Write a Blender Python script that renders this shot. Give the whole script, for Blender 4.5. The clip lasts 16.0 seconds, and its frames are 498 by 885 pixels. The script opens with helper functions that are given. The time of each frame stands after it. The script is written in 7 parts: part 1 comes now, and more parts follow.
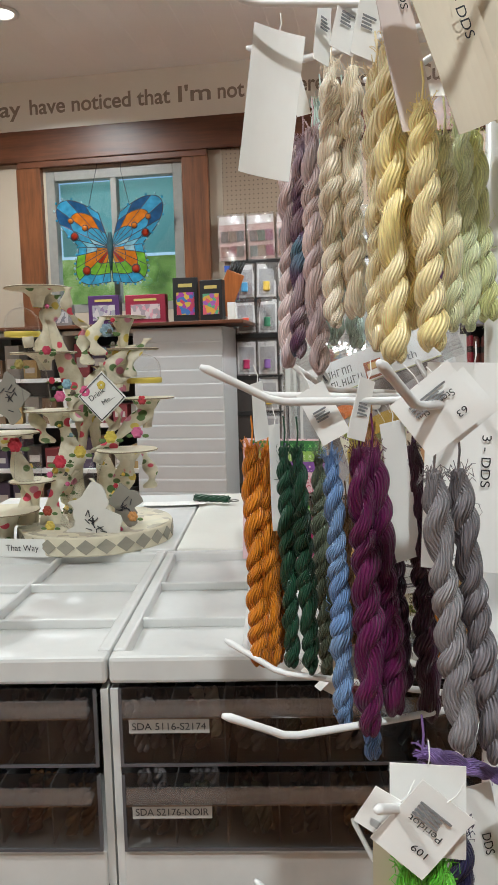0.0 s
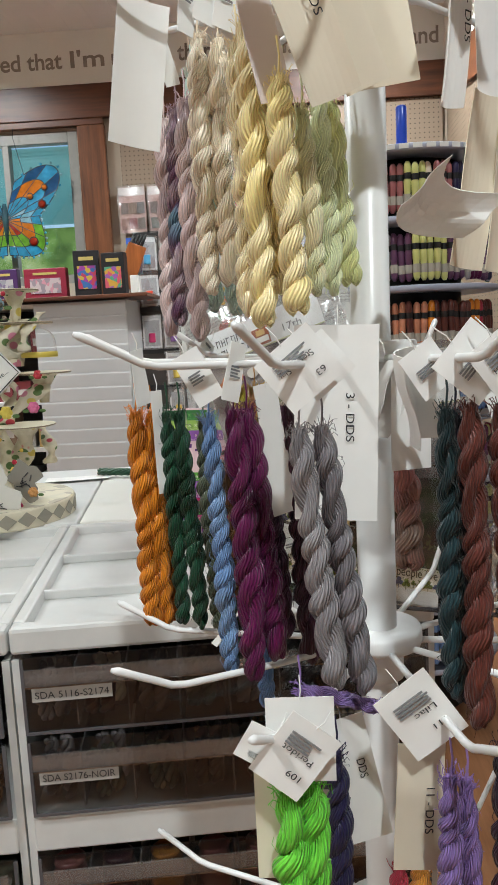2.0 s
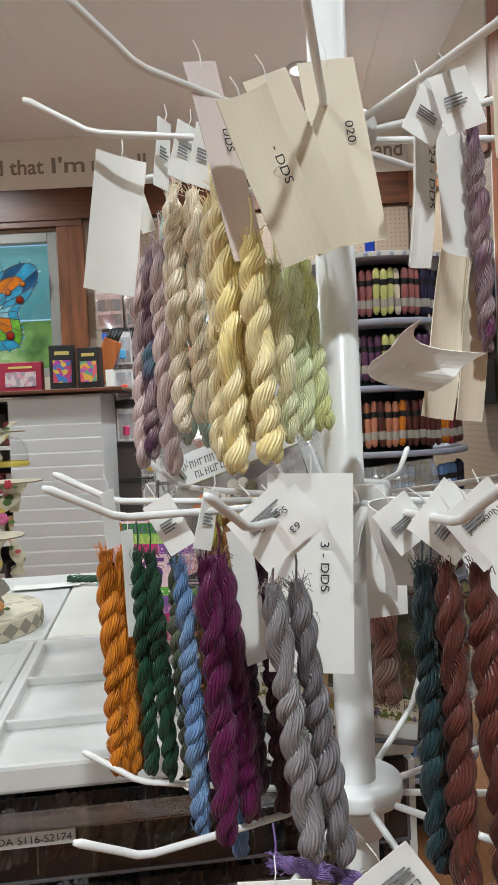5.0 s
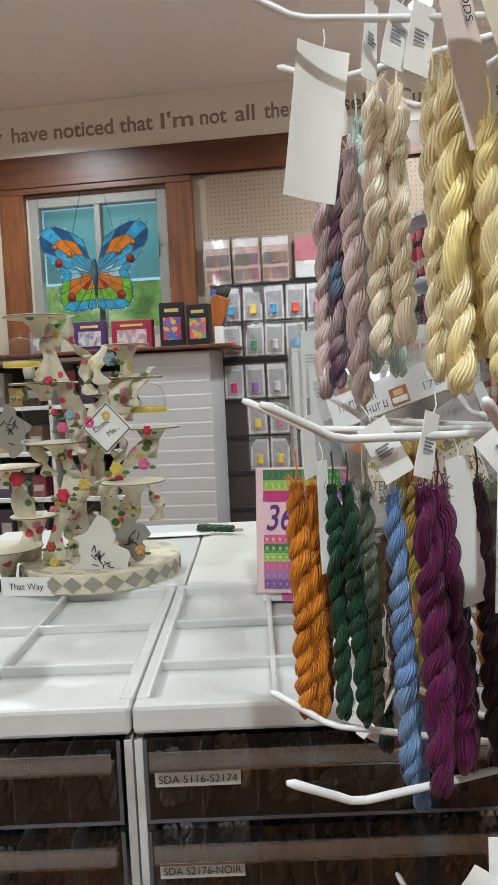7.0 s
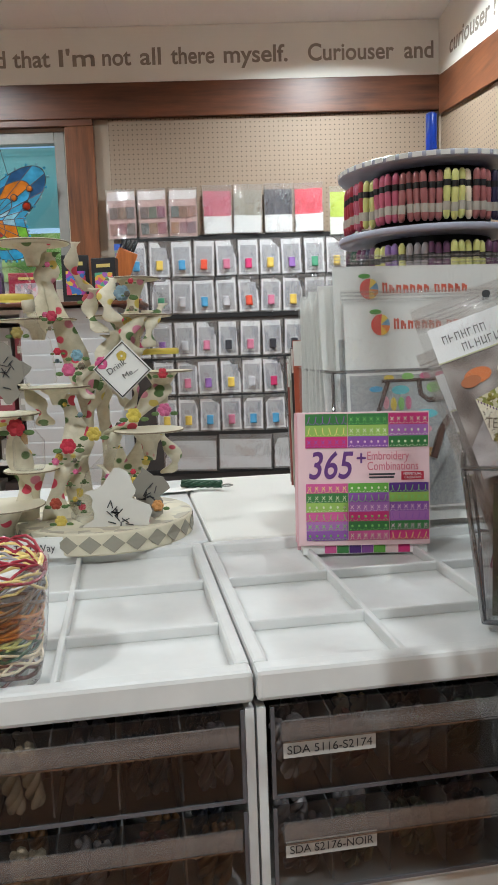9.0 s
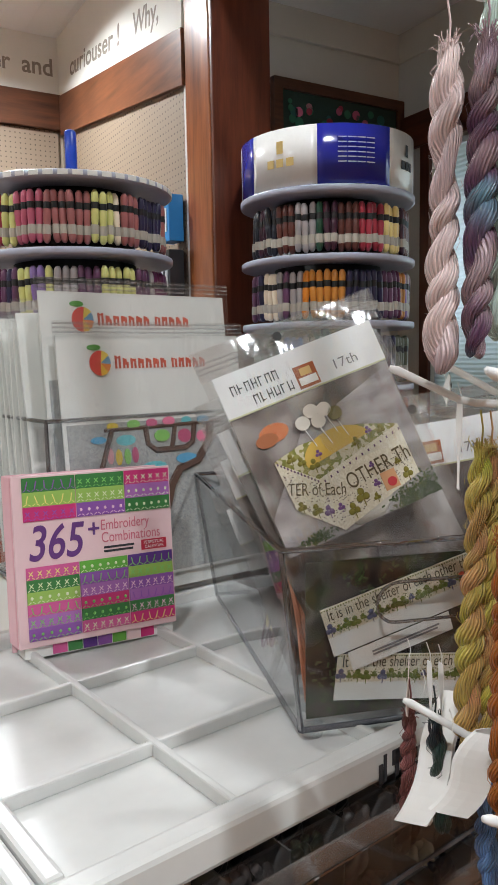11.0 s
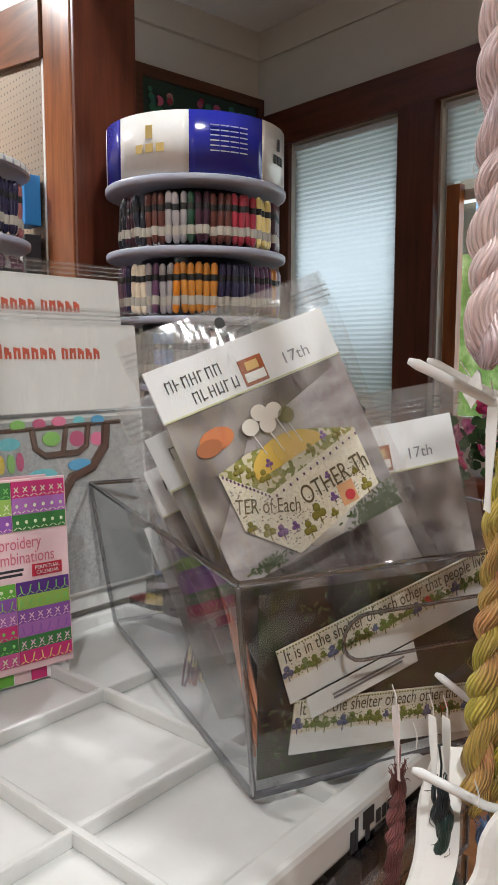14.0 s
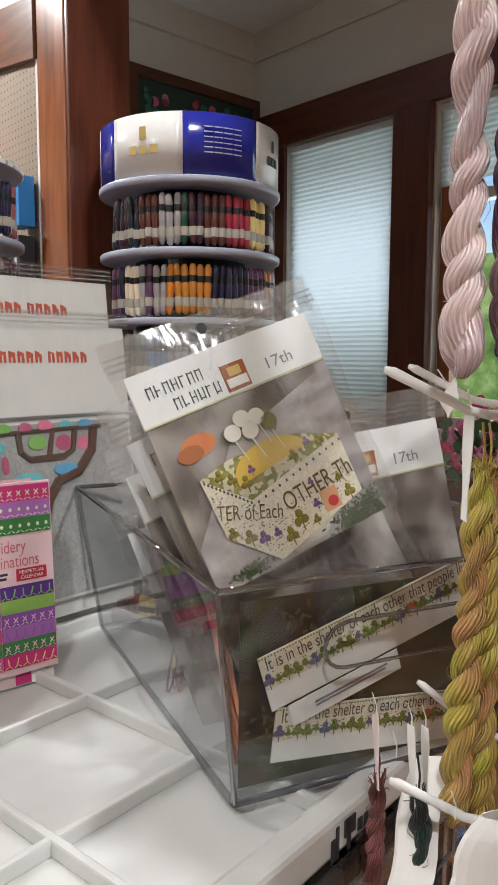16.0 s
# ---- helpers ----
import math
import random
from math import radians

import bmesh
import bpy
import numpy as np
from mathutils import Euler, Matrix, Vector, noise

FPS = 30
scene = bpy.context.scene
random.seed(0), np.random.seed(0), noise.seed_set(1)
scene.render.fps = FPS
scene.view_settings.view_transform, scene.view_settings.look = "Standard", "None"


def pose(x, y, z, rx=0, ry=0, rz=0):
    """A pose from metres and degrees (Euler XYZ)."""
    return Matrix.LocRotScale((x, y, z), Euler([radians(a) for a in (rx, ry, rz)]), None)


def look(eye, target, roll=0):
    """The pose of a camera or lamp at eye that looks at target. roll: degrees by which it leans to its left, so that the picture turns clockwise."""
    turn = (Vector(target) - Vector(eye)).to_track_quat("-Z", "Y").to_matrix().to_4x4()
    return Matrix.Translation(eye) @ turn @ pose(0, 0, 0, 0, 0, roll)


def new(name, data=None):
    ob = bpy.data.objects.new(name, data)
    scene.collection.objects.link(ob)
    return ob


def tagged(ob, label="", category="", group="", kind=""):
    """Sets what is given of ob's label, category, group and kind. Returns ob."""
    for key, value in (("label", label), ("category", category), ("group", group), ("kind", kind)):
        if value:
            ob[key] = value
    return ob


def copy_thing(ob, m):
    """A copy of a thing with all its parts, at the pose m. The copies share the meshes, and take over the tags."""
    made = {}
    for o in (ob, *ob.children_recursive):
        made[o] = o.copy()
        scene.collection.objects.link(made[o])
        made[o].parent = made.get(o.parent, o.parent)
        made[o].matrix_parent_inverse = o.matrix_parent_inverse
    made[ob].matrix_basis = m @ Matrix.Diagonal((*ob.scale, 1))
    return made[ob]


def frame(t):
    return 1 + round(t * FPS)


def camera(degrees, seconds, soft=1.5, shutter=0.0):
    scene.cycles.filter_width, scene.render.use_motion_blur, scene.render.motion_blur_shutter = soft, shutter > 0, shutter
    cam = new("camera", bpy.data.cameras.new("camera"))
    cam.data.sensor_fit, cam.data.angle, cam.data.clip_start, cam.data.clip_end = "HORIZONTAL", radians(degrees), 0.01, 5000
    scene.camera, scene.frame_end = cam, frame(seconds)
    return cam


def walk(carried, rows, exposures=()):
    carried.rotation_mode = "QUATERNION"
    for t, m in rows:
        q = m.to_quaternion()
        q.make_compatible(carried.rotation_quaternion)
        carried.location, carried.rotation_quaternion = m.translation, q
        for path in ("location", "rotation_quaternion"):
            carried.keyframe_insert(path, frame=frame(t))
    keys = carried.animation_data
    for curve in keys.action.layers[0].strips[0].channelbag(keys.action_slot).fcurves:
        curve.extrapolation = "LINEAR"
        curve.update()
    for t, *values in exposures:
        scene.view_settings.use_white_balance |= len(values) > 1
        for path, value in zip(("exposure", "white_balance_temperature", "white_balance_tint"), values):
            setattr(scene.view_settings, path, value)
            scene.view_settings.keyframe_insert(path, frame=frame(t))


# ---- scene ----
cam = camera(36.6, 16.0)
PATH = [
    (0, (0.172, 0.003, 1.365), (-0.171, 1.962, 1.159), -1.5),
    (0.5, (0.181, -0.006, 1.369), (-0.059, 1.97, 1.171), -2.2),
    (1, (0.193, -0.001, 1.368), (-0.01, 1.975, 1.139), -2.5),
    (1.5, (0.185, -0.001, 1.368), (0.012, 1.975, 1.113), -2.7),
    (2, (0.194, -0.013, 1.36), (0.078, 1.964, 1.076), -2.8),
    (2.5, (0.212, -0.021, 1.353), (0.167, 1.96, 1.078), -2.6),
    (3, (0.239, -0.03, 1.368), (0.304, 1.958, 1.165), -1.9),
    (3.2, (0.239, -0.036, 1.37), (0.324, 1.955, 1.203), -1.9),
    (5.3, (0.19, 0.003, 1.395), (0.107, 2.001, 1.338), -2.6),
    (5.5, (0.187, 0.007, 1.394), (0.071, 2.002, 1.33), -2.6),
    (6, (0.169, 0.015, 1.391), (-0.007, 2.005, 1.309), -2.7),
    (6.5, (0.157, 0.012, 1.382), (-0.079, 1.994, 1.27), -2.7),
    (7, (0.129, 0.027, 1.373), (-0.167, 1.999, 1.224), -2.6),
    (7.5, (0.11, 0.104, 1.38), (-0.198, 2.072, 1.202), -2.3),
    (8, (0.082, 0.159, 1.366), (-0.179, 2.131, 1.151), -2.1),
    (8.5, (0.001, 0.127, 1.362), (-0.136, 2.109, 1.138), -2.3),
    (9, (-0.087, 0.089, 1.346), (-0.046, 2.073, 1.096), -1.9),
    (9.5, (-0.122, 0.125, 1.352), (0.16, 2.089, 1.104), -1.8),
    (10, (-0.129, 0.208, 1.36), (0.432, 2.113, 1.123), -1.8),
    (10.2, (-0.152, 0.223, 1.365), (0.522, 2.091, 1.131), -1.7),
    (12.3, (-0.177, 0.382, 1.371), (1.049, 1.951, 1.178), -0.3),
    (12.5, (-0.18, 0.388, 1.371), (1.058, 1.947, 1.177), -0.3),
    (13, (-0.179, 0.394, 1.368), (1.105, 1.912, 1.159), -0.1),
    (13.5, (-0.172, 0.399, 1.367), (1.139, 1.893, 1.145), 0.0),
    (14, (-0.163, 0.402, 1.366), (1.164, 1.882, 1.14), 0.1),
    (14.5, (-0.156, 0.398, 1.369), (1.176, 1.873, 1.144), 0.2),
    (15, (-0.155, 0.399, 1.368), (1.175, 1.877, 1.144), 0.3),
    (15.5, (-0.154, 0.398, 1.368), (1.175, 1.876, 1.145), 0.3),
    (16, (-0.154, 0.398, 1.369), (1.179, 1.872, 1.145), 0.2),
]
walk(cam, [(t, look(eye, target, roll)) for t, eye, target, roll in PATH], [(0.0, 0.0, 5950, 3), (6.5, -0.03, 5800, 2), (10.0, -0.05, 5800, 4), (12.5, 0.16, 6150, 8), (16.0, 0.18, 6150, 8)])

# ---------------------------------------------------------------- light
world = bpy.data.worlds.new("world")
scene.world = world
world.use_nodes = True
wn = world.node_tree.nodes
sky = wn.new("ShaderNodeTexSky")
sky.sky_type, sky.sun_disc = "NISHITA", False
sky.sun_elevation, sky.sun_rotation = radians(50), radians(220)
world.node_tree.links.new(sky.outputs[0], wn["Background"].inputs[0])
wn["Background"].inputs[1].default_value = 0.15


def lamp(name, kind, m, energy, color, size=0.2, spot=None):
    d = bpy.data.lights.new(name, kind)
    d.energy, d.color = energy, color
    if kind == "AREA":
        d.shape, d.size = "DISK", size
        d.spread = radians(150)
    ob = new(name, d)
    ob.matrix_world = m
    return ob


sun = bpy.data.lights.new("sun", "SUN")
sun.energy, sun.angle, sun.color = 2.5, radians(3), (1.0, 0.95, 0.88)
new("sun", sun).matrix_world = look((-5, -6, 9), (0, 0, 0))

# ---------------------------------------------------------------- materials


class Net:
    """A small wrapper that builds a node material."""

    def __init__(self, name):
        self.mat = bpy.data.materials.new(name)
        self.mat.use_nodes = True
        self.n, self.l = self.mat.node_tree.nodes, self.mat.node_tree.links
        self.p = self.n["Principled BSDF"]

    def add(self, kind, **values):
        node = self.n.new(kind)
        for key, value in values.items():
            if key.startswith("i_"):
                node.inputs[key[2:].replace("_", " ")].default_value = value
            else:
                setattr(node, key, value)
        return node

    def link(self, a, b):
        self.l.new(a, b)

    def coords(self, scale=(1, 1, 1), kind="Object"):
        c, m = self.add("ShaderNodeTexCoord"), self.add("ShaderNodeMapping")
        m.inputs["Scale"].default_value = scale
        self.link(c.outputs[kind], m.inputs[0])
        return m.outputs[0]

    def noise(self, vec, scale, detail=4.0, rough=0.6):
        t = self.add("ShaderNodeTexNoise", i_Scale=scale, i_Detail=detail, i_Roughness=rough)
        self.link(vec, t.inputs["Vector"])
        return t.outputs["Fac"]

    def ramp(self, fac, *stops):
        r = self.add("ShaderNodeValToRGB")
        e = r.color_ramp.elements
        while len(e) < len(stops):
            e.new(0.5)
        for el, (pos, col) in zip(e, stops):
            el.position, el.color = pos, (*col, 1)
        self.link(fac, r.inputs[0])
        return r.outputs[0]

    def bump(self, height, strength=0.3, distance=0.002):
        b = self.add("ShaderNodeBump", i_Strength=strength, i_Distance=distance)
        self.link(height, b.inputs["Height"])
        self.link(b.outputs[0], self.p.inputs["Normal"])

    def base(self, col):
        if isinstance(col, tuple):
            self.p.inputs["Base Color"].default_value = (*col, 1)
        else:
            self.link(col, self.p.inputs["Base Color"])

    def set(self, rough=0.5, metal=0.0, spec=0.5):
        self.p.inputs["Roughness"].default_value = rough
        self.p.inputs["Metallic"].default_value = metal
        self.p.inputs["Specular IOR Level"].default_value = spec
        return self.mat


def plain(name, col, rough=0.5, metal=0.0, var=0.12, scale=30.0, bump=0.05):
    w = Net(name)
    v = w.coords()
    fac = w.noise(v, scale)
    fac2 = w.noise(v, scale / 9)
    mixed = w.add("ShaderNodeMath", operation="ADD")
    w.link(fac, mixed.inputs[0]), w.link(fac2, mixed.inputs[1])
    half = w.add("ShaderNodeMath", operation="MULTIPLY")
    w.link(mixed.outputs[0], half.inputs[0])
    half.inputs[1].default_value = 0.5
    lo, hi = tuple(c * (1 - var) for c in col), tuple(min(1, c * (1 + var)) for c in col)
    w.base(w.ramp(half.outputs[0], (0.3, lo), (0.7, hi)))
    if bump:
        w.bump(fac, bump, 0.001)
    return w.set(rough, metal)


def wood(name, dark, light, axis="z", rough=0.35, scale=1.0):
    w = Net(name)
    s = {"x": (1.2, 14, 14), "y": (14, 1.2, 14), "z": (14, 14, 1.2)}[axis]
    v = w.coords(tuple(k * scale for k in s))
    g = w.noise(v, 2.2, 8, 0.65)
    v2 = w.coords((1.5, 1.5, 1.5))
    b = w.noise(v2, 1.8, 3)
    m = w.add("ShaderNodeMath", operation="MULTIPLY_ADD")
    w.link(b, m.inputs[0])
    m.inputs[1].default_value = 0.5
    w.link(g, m.inputs[2])
    mid = tuple((a + c) / 2 for a, c in zip(dark, light))
    w.base(w.ramp(m.outputs[0], (0.45, dark), (0.72, mid), (1.0, light)))
    w.bump(g, 0.15, 0.002)
    return w.set(rough)


def clear(name, tint=(0.97, 0.98, 0.98), rough=0.03, wrinkle=0.0, gloss=0.05, haze=0.0):
    """Clear sheet: what lies behind shows through, with a true gloss over it."""
    w = Net(name)
    w.n.remove(w.p)
    t = w.add("ShaderNodeBsdfTransparent")
    t.inputs[0].default_value = (*tint, 1)
    g = w.add("ShaderNodeBsdfGlossy", i_Roughness=rough)
    f = w.add("ShaderNodeLayerWeight", i_Blend=0.5)
    pw = w.add("ShaderNodeMath", operation="POWER")
    w.link(f.outputs["Facing"], pw.inputs[0])
    pw.inputs[1].default_value = 4.0
    sc = w.add("ShaderNodeMath", operation="MULTIPLY_ADD")
    w.link(pw.outputs[0], sc.inputs[0])
    sc.inputs[1].default_value, sc.inputs[2].default_value = 0.7, gloss
    m = w.add("ShaderNodeMixShader")
    w.link(sc.outputs[0], m.inputs[0]), w.link(t.outputs[0], m.inputs[1]), w.link(g.outputs[0], m.inputs[2])
    last = m.outputs[0]
    if haze:
        d = w.add("ShaderNodeBsdfDiffuse")
        d.inputs[0].default_value = (0.85, 0.87, 0.88, 1)
        m2 = w.add("ShaderNodeMixShader", i_Fac=haze)
        w.link(last, m2.inputs[1]), w.link(d.outputs[0], m2.inputs[2])
        last = m2.outputs[0]
    if wrinkle:
        b = w.add("ShaderNodeBump", i_Strength=wrinkle, i_Distance=0.004)
        w.link(w.noise(w.coords((1, 1, 0.5)), 28, 3, 0.5), b.inputs["Height"])
        w.link(b.outputs[0], g.inputs["Normal"])
    w.link(last, w.n["Material Output"].inputs[0])
    return w.mat


def glow(name, col, strength):
    w = Net(name)
    w.n.remove(w.p)
    e = w.add("ShaderNodeEmission", i_Strength=strength)
    e.inputs[0].default_value = (*col, 1)
    w.link(e.outputs[0], w.n["Material Output"].inputs[0])
    return w.mat


def print_mat(name, cols, scale=(40, 40, 40), rough=0.4):
    """Printed picture or cloth of mottled colours."""
    w = Net(name)
    vor = w.add("ShaderNodeTexVoronoi", i_Scale=1.0)
    w.link(w.coords(scale), vor.inputs["Vector"])
    sep = w.add("ShaderNodeSeparateColor")
    w.link(vor.outputs["Color"], sep.inputs[0])
    r = w.add("ShaderNodeValToRGB")
    r.color_ramp.interpolation = "CONSTANT"
    e = r.color_ramp.elements
    while len(e) < len(cols):
        e.new(0.5)
    for k, (el, c) in enumerate(zip(e, cols)):
        el.position, el.color = k / len(cols), (*c, 1)
    w.link(sep.outputs[0], r.inputs[0])
    w.base(r.outputs[0])
    return w.set(rough)


def thread_mat(name, cols):
    """Silk thread: fine slanting plies along the strand, soft sheen, colour wandering along the length; groove shade
    and glints are in the colour.
    """
    w = Net(name)
    pale = sum(map(sum, cols)) / (3 * len(cols)) > 0.55   # pale silk gets weaker painted grooves and streaks
    uv = w.add("ShaderNodeUVMap", uv_map="UVMap")
    mp = w.add("ShaderNodeMapping")
    mp.inputs["Scale"].default_value = (1, 1, 1)
    w.link(uv.outputs[0], mp.inputs[0])
    wave = w.add("ShaderNodeTexWave", wave_type="BANDS", bands_direction="X", i_Scale=5.2, i_Distortion=2.4, i_Detail=2.0)
    w.link(mp.outputs[0], wave.inputs["Vector"])
    sep = w.add("ShaderNodeSeparateXYZ")
    w.link(uv.outputs[0], sep.inputs[0])
    comb = w.add("ShaderNodeCombineXYZ")
    w.link(sep.outputs[1], comb.inputs[1])
    inf = w.add("ShaderNodeObjectInfo")
    w.link(inf.outputs["Random"], comb.inputs[0])
    drift = w.noise(comb.outputs[0], 0.55, 2, 0.5)
    if len(cols) == 1:
        cols = [cols[0], cols[0]]
    stops = [(0.36 + 0.28 * k / (len(cols) - 1), c) for k, c in enumerate(cols)]
    body = w.ramp(drift, *stops)
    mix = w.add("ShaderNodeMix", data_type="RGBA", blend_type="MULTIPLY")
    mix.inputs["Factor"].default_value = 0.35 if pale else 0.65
    # shade in the grooves between plies, multiplied into the colour
    groove_shade = w.ramp(wave.outputs["Fac"], (0.0, (0.60, 0.57, 0.55)), (0.4, (1, 1, 1)))
    w.link(body, mix.inputs["A"]), w.link(groove_shade, mix.inputs["B"])
    streak = w.add("ShaderNodeMapping")
    streak.inputs["Scale"].default_value = (34, 2.2, 1)
    w.link(uv.outputs[0], streak.inputs[0])
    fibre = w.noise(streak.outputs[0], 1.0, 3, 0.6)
    # dark gaps and silky glints along the fibres, painted as streaks
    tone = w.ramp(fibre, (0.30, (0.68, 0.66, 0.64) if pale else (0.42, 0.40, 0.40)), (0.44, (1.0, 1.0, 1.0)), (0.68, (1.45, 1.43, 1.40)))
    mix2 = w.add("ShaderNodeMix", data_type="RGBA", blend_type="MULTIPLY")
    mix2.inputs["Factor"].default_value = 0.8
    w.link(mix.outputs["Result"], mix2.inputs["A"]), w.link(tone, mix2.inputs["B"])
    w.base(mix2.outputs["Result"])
    relief = w.add("ShaderNodeMath", operation="MULTIPLY_ADD")
    w.link(wave.outputs["Fac"], relief.inputs[0])
    relief.inputs[1].default_value = 0.7
    w.link(fibre, relief.inputs[2])
    w.bump(relief.outputs[0], 1.0, 0.0008 if pale else 0.0015)
    w.p.inputs["Sheen Weight"].default_value = 0.15 if pale else 0.05
    return w.set(0.32, 0, 0.6)


SILK = dict(
    mauve=(0.84, 0.67, 0.64), mauve_d=(0.50, 0.37, 0.40), plum=(0.15, 0.055, 0.14), teal_l=(0.12, 0.33, 0.42), aqua=(0.62, 0.78, 0.70),
    cream=(0.95, 0.84, 0.66), cream_d=(0.92, 0.78, 0.56), straw=(0.95, 0.82, 0.50), butter=(0.97, 0.80, 0.30), pgreen=(0.80, 0.86, 0.52),
    lime_d=(0.70, 0.72, 0.25), orange=(0.82, 0.27, 0.012), orange_d=(0.50, 0.15, 0.01), dgreen=(0.012, 0.075, 0.035), sage_d=(0.13, 0.16, 0.10),
    brown=(0.22, 0.11, 0.04), blue=(0.17, 0.32, 0.66), blue_l=(0.30, 0.46, 0.74), magenta=(0.13, 0.004, 0.075), dpurple=(0.055, 0.008, 0.03),
    grey=(0.29, 0.27, 0.29), grey_l=(0.46, 0.44, 0.46), grey_d=(0.17, 0.15, 0.17), tealdk=(0.02, 0.055, 0.065), ink=(0.012, 0.015, 0.03),
    rust=(0.135, 0.032, 0.022), rose=(0.45, 0.16, 0.16), amber=(0.72, 0.30, 0.04), red=(0.45, 0.03, 0.06), pink=(0.62, 0.14, 0.24),
    lime=(0.22, 0.80, 0.06), navy=(0.02, 0.015, 0.07), lilac=(0.30, 0.19, 0.52), lime_y=(0.62, 0.62, 0.07), coral=(0.72, 0.30, 0.17))
SILKS = {}


def silk(cols):
    key = "_".join(cols)
    if key not in SILKS:
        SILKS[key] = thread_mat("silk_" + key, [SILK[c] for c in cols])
    return SILKS[key]


# grey mottling in the white stands in for soft shadow patches on the trays
M_white = plain("white_plastic", (0.67, 0.67, 0.65), 0.31, var=0.12, scale=16)
M_lid = plain("cream_lid", (0.76, 0.75, 0.69), 0.35, var=0.03, scale=8)
M_rod = plain("white_coated_wire", (0.82, 0.82, 0.81), 0.3, var=0.03)
M_card = plain("white_card", (0.87, 0.86, 0.83), 0.7, var=0.03, scale=60, bump=0.1)
M_card_c = plain("cream_card", (0.79, 0.71, 0.56), 0.7, var=0.03, scale=60, bump=0.1)
M_card_p = plain("pink_card", (0.80, 0.70, 0.67), 0.7, var=0.03, scale=60, bump=0.1)
M_print = plain("grey_print", (0.22, 0.22, 0.23), 0.6, var=0.1)
M_ink = plain("ink", (0.03, 0.03, 0.035), 0.6, var=0.1)
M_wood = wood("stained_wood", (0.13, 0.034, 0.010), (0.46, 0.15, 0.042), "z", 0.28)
M_wood_x = wood("stained_wood_across", (0.035, 0.013, 0.007), (0.16, 0.055, 0.022), "x", 0.4)
M_wood_y = wood("stained_wood_along", (0.06, 0.022, 0.010), (0.24, 0.085, 0.033), "y")
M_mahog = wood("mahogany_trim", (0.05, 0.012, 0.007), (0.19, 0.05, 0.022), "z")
M_mahog_y = wood("mahogany_beam", (0.05, 0.012, 0.007), (0.19, 0.05, 0.022), "y")
M_wall = plain("beige_wall", (0.42, 0.35, 0.27), 0.8, var=0.05, scale=5, bump=0.1)
M_plaster = plain("cream_plaster", (0.70, 0.65, 0.57), 0.85, var=0.05, scale=5, bump=0.15)
M_frieze = plain("frieze_paper", (0.86, 0.84, 0.77), 0.7, var=0.03, scale=6)
M_ceiling = plain("white_ceiling", (0.92, 0.92, 0.91), 0.55, var=0.03, scale=3)
M_floor = wood("floor_boards", (0.14, 0.056, 0.020), (0.36, 0.17, 0.078), "y", 0.35)
M_gold_ink = plain("brown_ink", (0.31, 0.265, 0.215), 0.6, var=0.2, scale=18)
M_acrylic = clear("clear_acrylic", (0.97, 0.975, 0.98), 0.02, gloss=0.05)
M_smoke = clear("grey_clear_plastic", (0.62, 0.615, 0.61), 0.06, gloss=0.05, haze=0.004)
M_lip = clear("moulded_clear_lip", (0.85, 0.85, 0.85), 0.10, gloss=0.12, haze=0.05)
M_rim = clear("thick_clear_rim", (0.52, 0.53, 0.55), 0.03, gloss=0.28)
M_packet = clear("packet_film", (0.97, 0.97, 0.97), 0.12, wrinkle=1.0, gloss=0.30, haze=0.06)
M_bag = clear("clear_film", (0.985, 0.985, 0.985), 0.11, wrinkle=1.0, gloss=0.16, haze=0.014)
M_glass = clear("window_glass", (0.98, 0.99, 0.99), 0.0)
M_edge = plain("acrylic_edge", (0.10, 0.10, 0.11), 0.15, var=0.05)
M_black = plain("black", (0.015, 0.015, 0.015), 0.5)
# near-black colour that stands in for shade deep inside white furniture
M_inside_shade = plain("shaded_inside", (0.065, 0.06, 0.058), 0.6, var=0.4, scale=25)
M_blind = plain("white_blind", (0.78, 0.80, 0.80), 0.6, var=0.04)

# ---------------------------------------------------------------- mesh helpers


def part(name, bm, material, parent=None, label="", smooth=False):
    me = bpy.data.meshes.new(name)
    bm.to_mesh(me)
    bm.free()
    for m in material if isinstance(material, (list, tuple)) else [material]:
        me.materials.append(m)
    if smooth:
        for poly in me.polygons:
            poly.use_smooth = True
    ob = new(name, me)
    ob.parent = parent
    return tagged(ob, label=label)


def thing(name, m, label, category, group="", kind=""):
    ob = new(name)
    ob.empty_display_size = 0.02
    ob.matrix_world = m
    return tagged(ob, label, category, group, kind)


def add_box(bm, x0, x1, y0, y1, z0, z1, bevel=0.0, m=None):
    g = bmesh.ops.create_cube(bm, size=1.0)["verts"]
    mat = Matrix.Translation(((x0 + x1) / 2, (y0 + y1) / 2, (z0 + z1) / 2)) @ Matrix.Diagonal((x1 - x0, y1 - y0, z1 - z0, 1))
    bmesh.ops.transform(bm, matrix=(m @ mat) if m else mat, verts=g)
    if bevel:
        edges = list({e for v in g for e in v.link_edges})
        bmesh.ops.bevel(bm, geom=edges, offset=bevel, segments=2, affect="EDGES", profile=0.5)
    return bm


def boxm(*a, **k):
    return add_box(bmesh.new(), *a, **k)


